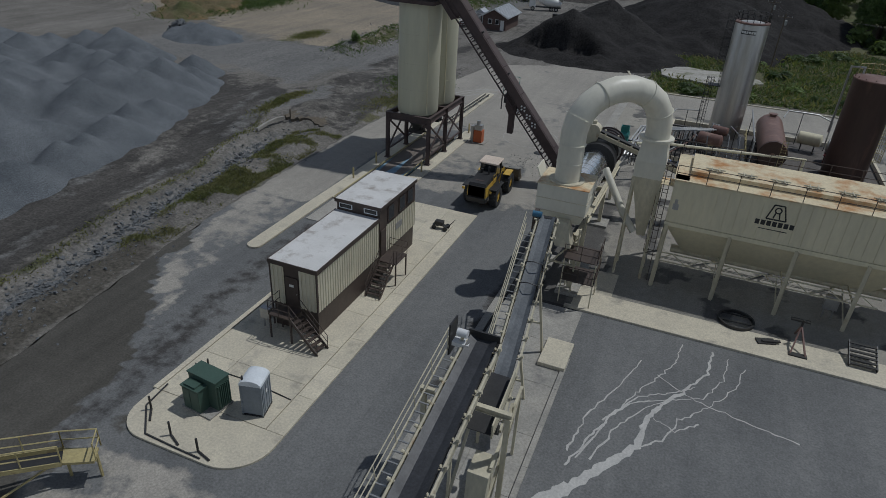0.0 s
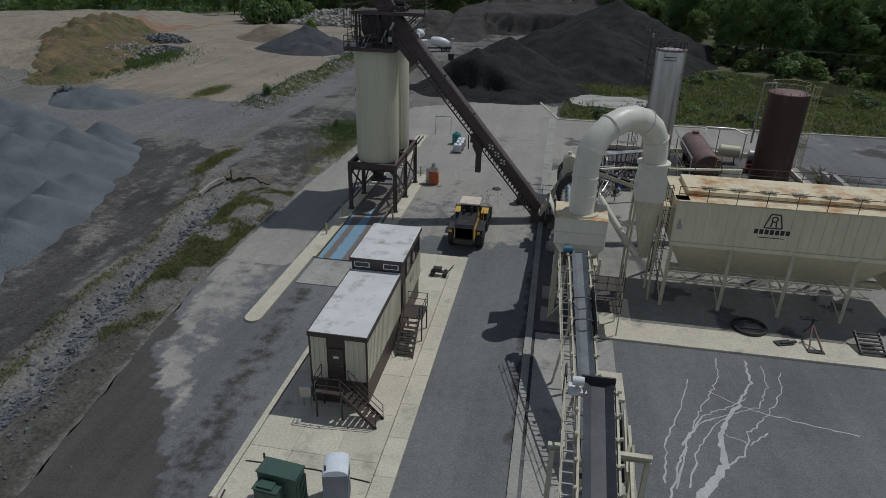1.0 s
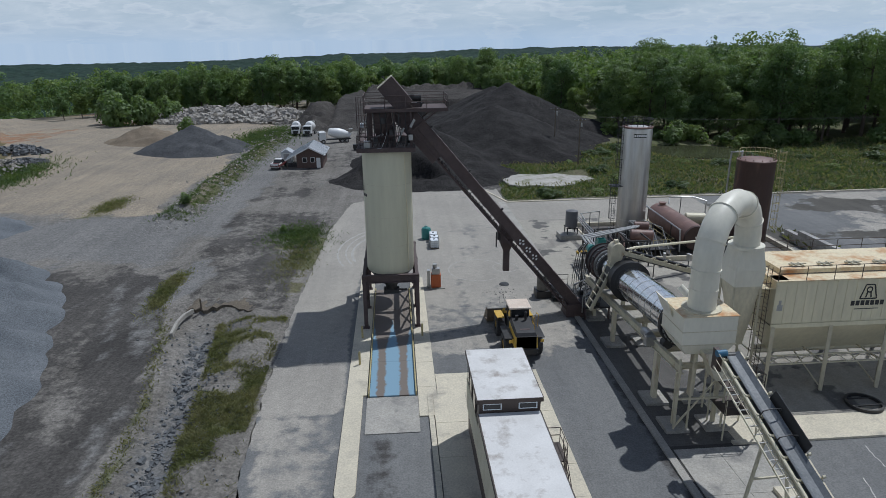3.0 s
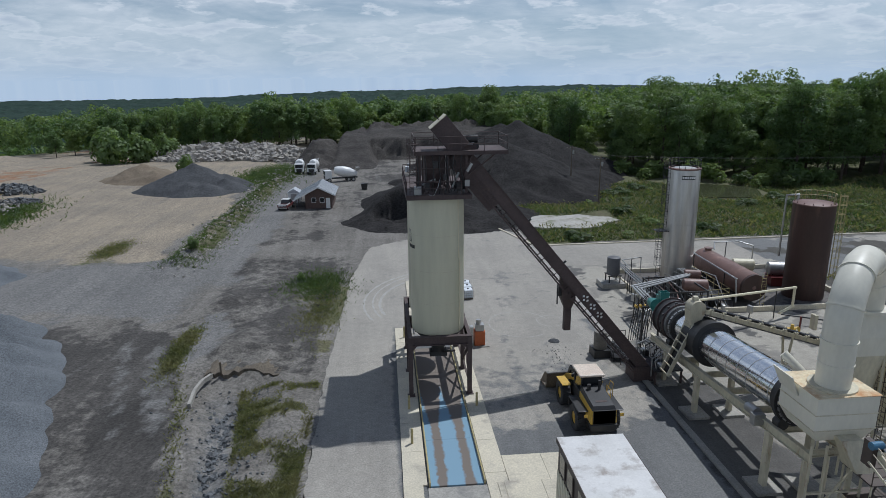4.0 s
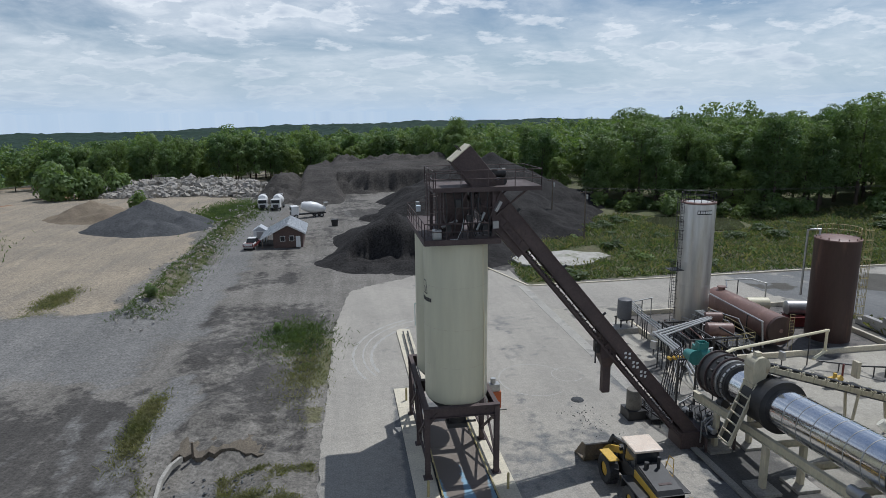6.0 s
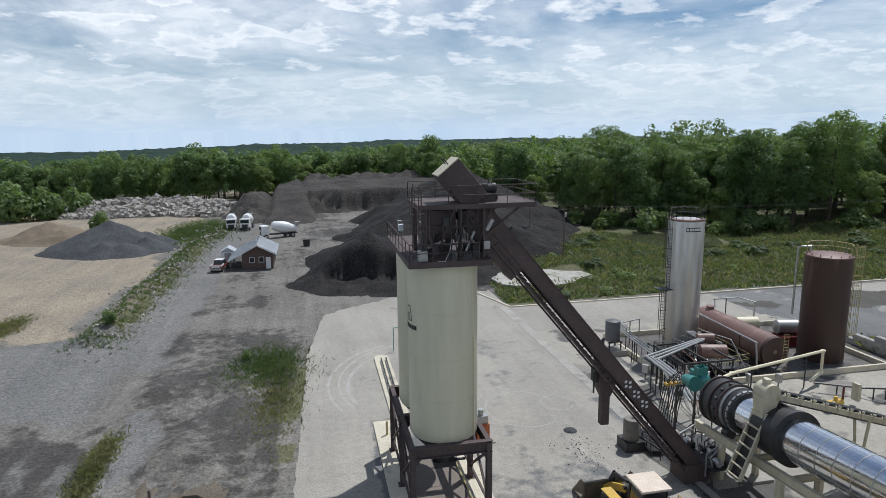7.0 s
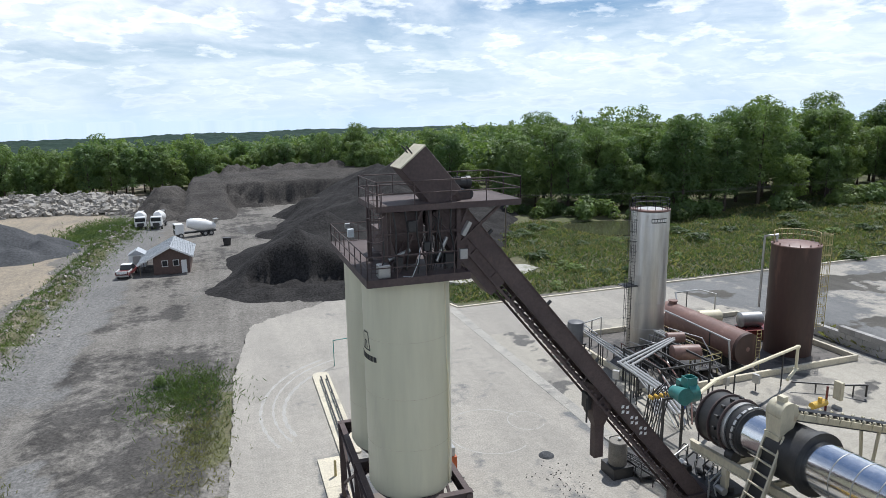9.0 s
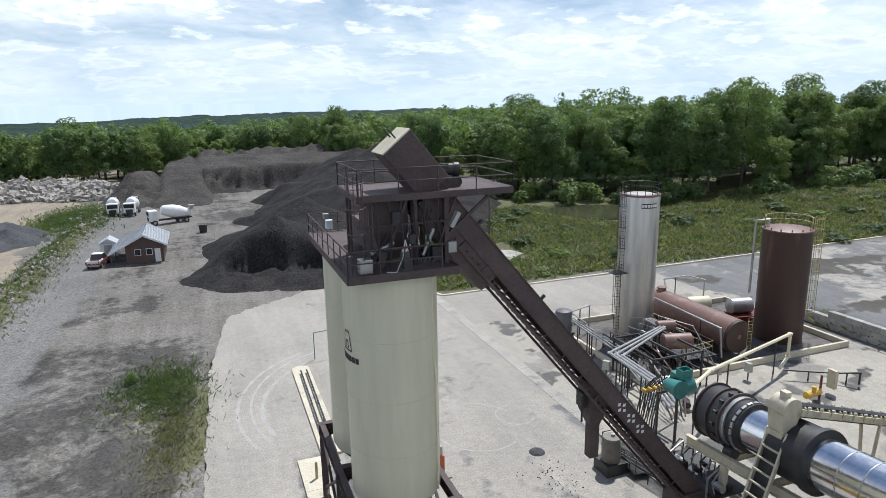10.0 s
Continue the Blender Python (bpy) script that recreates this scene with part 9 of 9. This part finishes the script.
fl = [(0, 0, 0), (-0.5, -1.0, -0.05), (-0.75, -2.4, -0.2), (-0.6, -4.6, -0.35)]
flume = Build()
for p, q in zip(fl, fl[1:]):
    flume.hull([(p[0], p[1], p[2] - 0.3), (p[0] + 0.26, p[1], p[2] - 0.3), (q[0] + 0.26, q[1], q[2] - 0.3), (q[0], q[1], q[2] - 0.3)], [(p[0], p[1], p[2] + 0.08), (p[0] + 0.26, p[1], p[2] + 0.08), (q[0] + 0.26, q[1], q[2] + 0.08), (q[0], q[1], q[2] + 0.08)])
solid("culvert_flume", flume, CONCRETE_OLD, "pale concrete flume at the washed-out verge", "flume", at=pose(-19.3, 16.8, 0.3))
solid("marker_post", Build().rod((0, 0, 0), (0, 0, 1.2), 0.09, 10), TIMBER, "short grey marker post by the flume", "post", True, at=pose(-18.4, 17.0, 0.1))
solid("pond", Build().prism([(POND[0] + POND[2] * (1 + 0.1 * math.sin(3 * a)) * math.cos(a), POND[1] + POND[3] * (1 + 0.12 * math.cos(2 * a + 1)) * math.sin(a)) for a in [2 * math.pi * i / 40 for i in range(40)]], -0.4, 0.22), WATER, "still brown-green pond beside the wood", "pond", kind="structure")
solid("old_slab", Build().prism([(20.5, 68.0), (22.6, 66.4), (25.2, 66.8), (28, 65.6), (31.5, 66.6), (33, 68.4), (36.6, 71.0), (35.8, 73.8), (33.4, 74.6), (31, 76.6), (27.5, 75.8), (24, 76.8), (21.4, 75.0), (20, 72.0)], 0.05, 0.42), SLAB_OLD, "pale broken concrete slab in the weeds", "slab", kind="structure")

# ---- vegetation ----


def leaf_cloud(rng, centres, radii, n, size, up=0.35):
    """Small bent leaf clumps over a set of ellipsoid lobes, thickest on their upper shells: vertices and triangles."""
    p = radii[:, 0] ** 2
    k = rng.choice(len(centres), n, p=p / p.sum())
    d = rng.standard_normal((n, 3))
    d[:, 2] += up
    d /= np.linalg.norm(d, axis=1)[:, None]
    rr = radii[k] * (0.62 + 0.46 * rng.random(n) ** 0.6)[:, None]
    c = centres[k] + d * rr
    nrm = d + np.array([0, 0, 0.25]) + 0.38 * rng.standard_normal((n, 3))
    nrm /= np.linalg.norm(nrm, axis=1)[:, None]
    ref = rng.standard_normal((n, 3))
    s = np.cross(nrm, ref)
    s /= np.linalg.norm(s, axis=1)[:, None]
    t = np.cross(nrm, s)
    w = (size * (0.5 + 0.9 * rng.random(n)))[:, None]
    h = w * (0.7 + 0.5 * rng.random(n))[:, None]
    V = np.stack([c - s * w - t * h * 0.5, c + s * w - t * h * 0.6, c + t * h + nrm * w * 0.2], 1)
    return V.reshape(-1, 3), np.arange(3 * n).reshape(-1, 3)


def tree_meshes(seed, height, spread, n, size):
    rng = np.random.default_rng(seed)
    m = 46
    a = rng.random(m) * 6.283
    u = rng.random(m)
    hh = height * (0.16 + 0.76 * u ** 0.8)
    # a broad crown, widest below the middle, with rounded lobes near its skin
    env = np.sqrt(np.clip(1 - ((hh / height - 0.46) / 0.54) ** 2, 0.02, 1))
    rad = spread * 0.74 * env * (0.55 + 0.45 * np.sqrt(rng.random(m)))
    C = np.stack([rad * np.cos(a), rad * np.sin(a), hh], -1)
    R = spread * (0.20 + 0.17 * rng.random(m))[:, None] * np.array([1, 1, 0.8])
    for i in range(6):
        C[i] = (0.16 * spread * math.sin(4.0 * i), 0.16 * spread * math.cos(5.0 * i), height * (0.36 + 0.095 * i))
        R[i] = spread * (0.52 - 0.055 * i) * np.array([1, 1, 0.95])
    V, F = leaf_cloud(rng, C, R, n, size)
    me = bpy.data.meshes.new("crown")
    me.from_pydata(V.tolist(), [], F.tolist())
    b = Build().rod((0, 0, -0.6), (0, 0, height * 0.45), 0.30 * height / 18, 8, 0.16 * height / 18).rod((0, 0, height * 0.45), (0.2, 0.1, height * 0.85), 0.16 * height / 18, 7, 0.04)
    for i in range(1, 7):
        p = C[6 + i]
        b.rod((0, 0, height * (0.28 + 0.05 * i)), tuple(p), 0.09 * height / 18, 5, 0.03)
    return b.mesh("trunk", True), me


def forest_edge(x):
    return np.interp(x, [-500, -200, -120, -70, -30, 22, 45, 60, 90, 115, 150, 190, 260, 400], [330, 235, 214, 216, 222, 222, 168, 122, 108, 100, 92, 70, 30, -60])


protos = []
for i, (h, sp, mt) in enumerate(((19, 5.2, LEAF_A), (22, 5.6, LEAF_B), (16, 4.6, LEAF_C), (20, 4.8, LEAF_A), (17, 5.0, LEAF_B), (24, 5.8, LEAF_A))):
    tk, cr = tree_meshes(40 + i, h, sp, 8600, 0.215)
    tk2, cr2 = tree_meshes(40 + i, h, sp, 4200, 0.33)
    for m_ in (tk, tk2):
        m_.materials.append(BARK)
    for m_ in (cr, cr2):
        m_.materials.append(mt)
    protos.append((tk, cr, tk2, cr2))
rng = np.random.default_rng(9)
TREE_LABELS = ("tall broad-leaved tree in mid green at the wood's edge", "tall dense deep green tree at the wood's edge", "yellow-green broad-leaved tree at the wood's edge")
count = 0
placed = []
while count < 260:
    x = rng.uniform(-125, 205)
    e = float(forest_edge(np.array(x)))
    y = e + abs(rng.normal(0, 1)) * 16
    if any((x - q[0]) ** 2 + (y - q[1]) ** 2 < 22 for q in placed[-120:]):
        continue
    placed.append((x, y))
    i = int(rng.integers(0, 6))
    tk, cr = protos[i][:2] if x > 25 else protos[i][2:]
    z = float(terrain(np.array([x]), np.array([y]))[0])
    small = (0.50 + 0.46 * rng.random()) * float(np.interp(x, [-110, -40], [0.85, 1.0])) if x < 30 else 0.62 + 0.52 * rng.random()
    t = thing("tree", x, y, z, TREE_LABELS[(0, 1, 2, 0, 1, 0)[i]], "tree", rz=float(rng.random() * 360), group="trees at the wood's edge")
    t.scale = (small * rng.uniform(0.9, 1.15), small * rng.uniform(0.9, 1.15), small)
    part("trunk", tk, BARK, t)
    part("crown", cr, LEAF_A, t)
    count += 1


def woods(name, label, xs, ys, hs, n, size, mats, seed):
    """Many trees standing close, as one mesh of leaf clumps."""
    rng = np.random.default_rng(seed)
    zs = terrain(xs, ys)
    k = len(xs)
    lob = rng.normal(0, 1, (k, 7, 3)) * np.array([1.7, 1.7, 1.5])
    C = np.stack([xs, ys, zs + hs * 0.74], -1)[:, None, :] + lob
    C = C.reshape(-1, 3)
    R = (1.3 + 1.4 * rng.random(len(C)))[:, None] * np.array([1, 1, 0.85])
    V, F = leaf_cloud(rng, C, R, n, size, 0.8)
    me = bpy.data.meshes.new(name)
    me.vertices.add(len(V))
    me.vertices.foreach_set("co", V.astype(np.float32).ravel())
    me.loops.add(F.size)
    me.loops.foreach_set("vertex_index", F.astype(np.int32).ravel())
    me.polygons.add(len(F))
    me.polygons.foreach_set("loop_start", np.arange(0, F.size, 3, dtype=np.int32))
    for m in mats:
        me.materials.append(m)
    me.polygons.foreach_set("material_index", rng.integers(0, len(mats), len(F)).astype(np.int32) if len(mats) > 1 else np.zeros(len(F), np.int32))
    me.update(calc_edges=True)
    return tagged(new(name, me), label, "woodland", kind="stuff")


def scatter(n, r0, r1, seed, inner=6.0):
    rng = np.random.default_rng(seed)
    a = rng.uniform(radians(-68), radians(75), n * 4)
    r = np.sqrt(rng.uniform(r0 ** 2, r1 ** 2, n * 4))
    x, y = r * np.sin(a), r * np.cos(a)
    ok = y > forest_edge(x) + inner
    return x[ok][:n], y[ok][:n]


for s in range(3):
    wx, wy = scatter(1050, 90, 420, 20 + s, 14.0)
    rg_ = np.random.default_rng(s)
    hs = (10.5 + 10 * rg_.random(len(wx)) ** 1.3 + 4.0 * fbm(wx, wy, 0.016, 3, 1.0)) * np.interp(wx, [-110, -60, 0, 40, 120], [0.92, 1.0, 1.0, 1.0, 1.08])
    woods("near_woods", "dense green broad-leaved wood", wx, wy, hs, 190000, 0.52, ((LEAF_A,), (LEAF_B,), (LEAF_C, LEAF_A))[s], 60 + s)
wx, wy = scatter(3600, 400, 1000, 31)
woods("far_woods", "distant unbroken woodland", wx, wy, 15 + 5 * np.random.default_rng(4).random(len(wx)) + 2.5 * fbm(wx, wy, 0.006, 3, 2.0), 150000, 1.2, (LEAF_B, LEAF_A), 71)
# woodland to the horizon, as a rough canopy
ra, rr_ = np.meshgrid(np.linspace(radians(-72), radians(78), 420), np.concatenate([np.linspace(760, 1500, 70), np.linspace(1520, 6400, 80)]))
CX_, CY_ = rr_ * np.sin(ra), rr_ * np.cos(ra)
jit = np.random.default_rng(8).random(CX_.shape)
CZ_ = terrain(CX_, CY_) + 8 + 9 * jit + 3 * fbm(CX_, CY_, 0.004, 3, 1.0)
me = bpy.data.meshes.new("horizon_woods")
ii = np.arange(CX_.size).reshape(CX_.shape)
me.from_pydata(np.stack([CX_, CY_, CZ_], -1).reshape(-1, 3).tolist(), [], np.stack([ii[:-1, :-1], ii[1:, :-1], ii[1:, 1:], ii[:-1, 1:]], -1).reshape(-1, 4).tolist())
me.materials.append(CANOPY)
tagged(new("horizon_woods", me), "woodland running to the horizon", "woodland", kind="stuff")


def tufts(name, label, n, place, h, w, material, seed):
    """Weeds: upright bent blades in small clumps, as one mesh."""
    rng = np.random.default_rng(seed)
    x, y = place(rng, n)
    n = len(x)
    z = terrain(x, y) - 0.03
    a = rng.random(n) * 6.283
    hh = h * (0.4 + 0.9 * rng.random(n))
    ww = w * (0.6 + 0.8 * rng.random(n))
    dx, dy = np.cos(a) * ww, np.sin(a) * ww
    lx, ly = rng.normal(0, 0.75, n) * hh, rng.normal(0, 0.75, n) * hh
    V = np.stack([np.stack([x - dx, y - dy, z], -1), np.stack([x + dx, y + dy, z], -1),
                  np.stack([x + dx * 0.6 + lx, y + dy * 0.6 + ly, z + hh], -1), np.stack([x - dx * 0.4 + lx, y - dy * 0.4 + ly, z + hh * 0.85], -1)], 1).reshape(-1, 3)
    me = bpy.data.meshes.new(name)
    me.from_pydata(V.tolist(), [], np.arange(4 * n).reshape(-1, 4).tolist())
    me.materials.append(material)
    return tagged(new(name, me), label, "weeds", kind="stuff")


def verge_place(rng, n):
    y = rng.uniform(-26, 15, n * 6)
    x = rng.uniform(-19, -9.0, n * 6)
    n1, n2 = cloudy(x, y, 0.07, 5, 0.7), cloudy(x, y, 0.3, 4, 4.4)
    dens = n1 + 0.8 * n2 + 0.5 * smoothstep(-14, -2, y) - 0.25
    ok = (dens > -0.1 + 0.8 * rng.random(len(x))) & (x < yard_left(y) - 0.4) & (x > ditch_line(y) + 1.1)
    return x[ok][:n], y[ok][:n]


def clump(cx, cy, rx, ry):
    return lambda rng, n: (cx + rx * rng.standard_normal(n), cy + ry * rng.standard_normal(n))


tufts("verge_weeds", "green and straw-coloured weeds on the stony verge", 17000, verge_place, 0.24, 0.03, GRASS, 1)
tufts("weed_patch", "tall green weeds on the bare dirt", 3600, clump(-12.4, 41.0, 1.9, 3.2), 0.38, 0.035, VINE, 2)
tufts("weed_patch_low", "green weeds on the bare dirt", 2600, clump(-11.4, 33.0, 1.2, 4.6), 0.28, 0.035, GRASS, 3)
tufts("weed_strip", "low weeds between haul road and gravel", 3500, clump(-23.4, 22.5, 0.5, 2.6), 0.3, 0.04, GRASS, 11)
tufts("floor_weeds", "low weeds on the quarry floor", 3500, clump(-45.0, 62.0, 1.0, 2.6), 0.22, 0.05, GRASS, 12)
tufts("mound_weeds", "green weeds over the quarry spoil bank", 12000, clump(-78.0, 84.0, 3.6, 9.0), 0.6, 0.09, VINE, 13)
tufts("ridge_weeds", "weeds growing along the spoil ridge", 15000, lambda r, n: (lambda y: (-31.5 + 0.02 * (y - 60) + r.normal(0, 1.6, n), y))(r.uniform(50, 142, n)), 0.30, 0.045, VINE, 4)
tufts("ridge_weeds_far", "green weeds beyond the screenings stockpile", 9000, clump(-34, 138, 3.4, 8), 0.6, 0.08, VINE, 5)
tufts("lot_weeds", "weeds along the block wall", 500, clump(51.2, 29.5, 0.5, 3.4), 0.8, 0.12, GRASS, 6)
tufts("haul_weeds", "thin weeds along the haul road", 1500, lambda r, n: (lambda y: (verge_left(y) + 0.6 + r.normal(0, 0.35, n), y))(r.uniform(-30, 20, n)), 0.2, 0.05, GRASS, 7)


def meadow_place(rng, n):
    x, y = rng.uniform(18, 150, n * 3), rng.uniform(58.6, 108, n * 3)
    ok = (y < forest_edge(x) + 4) & (x > 18 + 0.12 * (y - 60)) & ~(((x - POND[0]) / (POND[2] + 1)) ** 2 + ((y - POND[1]) / (POND[3] + 1)) ** 2 < 1) & ~((x > 20.5) & (x < 36.5) & (y > 68.3) & (y < 77.3))
    return x[ok][:n], y[ok][:n]


tufts("meadow_vines", "rank green vines and weeds covering the slope", 70000, meadow_place, 0.38, 0.095, VINE, 8)
tufts("meadow_grass", "tall grass on the meadow", 16000, meadow_place, 0.7, 0.12, GRASS, 9)
# low bushes at the meadow's edge and among the rubble
bushv = random.Random(4)
bush_me = []
for i in range(3):
    r_ = np.random.default_rng(90 + i)
    V, F = leaf_cloud(r_, r_.normal(0, 1, (6, 3)) * np.array([0.9, 0.9, 0.4]) + np.array([0, 0, 1.1]), np.full((6, 3), 0.95), 900, 0.2)
    m_ = bpy.data.meshes.new("bush")
    m_.from_pydata(V.tolist(), [], F.tolist())
    m_.materials.append((VINE, LEAF_A, LEAF_C)[i])
    bush_me.append(m_)
for k in range(46):
    x = bushv.uniform(40, 150)
    y = float(forest_edge(np.array(x))) - bushv.uniform(1, 9)
    ob = tagged(new("bush", bush_me[k % 3]), "low leafy green bush at the wood's edge", "bush", group="bushes")
    s = bushv.uniform(0.8, 1.9)
    ob.matrix_world = pose(x, y, float(terrain(np.array([x]), np.array([y]))[0]), 0, 0, bushv.uniform(0, 360)) @ Matrix.Diagonal((s, s, s * 0.9, 1))
for k in range(90):
    x, y = bushv.uniform(22, 150), bushv.uniform(60, 104)
    if y > float(forest_edge(np.array(x))) or x < 19 + 0.12 * (y - 60) or ((x - POND[0]) / (POND[2] + 2)) ** 2 + ((y - POND[1]) / (POND[3] + 2)) ** 2 < 1 or (19 < x < 38 and 64 < y < 78):
        continue
    ob = tagged(new("bush", bush_me[(0, 0, 2)[k % 3]]), "low mound of green vines on the meadow", "bush", group="bushes")
    s = bushv.uniform(0.35, 0.85)
    ob.matrix_world = pose(x, y, float(terrain(np.array([x]), np.array([y]))[0]) - 0.25, 0, 0, bushv.uniform(0, 360)) @ Matrix.Diagonal((1.5 * s, 1.5 * s, s * 0.7, 1))
for x, y, s in ((-86, 176, 3.2), (-80, 180, 2.8), (-92, 184, 3.4), (-75, 186, 2.6), (-60, 150, 1.4), (-15.0, 43.8, 0.35), (-31, 56, 0.5)):
    ob = tagged(new("bush", bush_me[1]), "leafy green bush among stones", "bush", group="bushes")
    ob.matrix_world = pose(x, y, float(terrain(np.array([x]), np.array([y]))[0]), 0, 0, x * 7) @ Matrix.Diagonal((s, s, s * 1.2, 1))
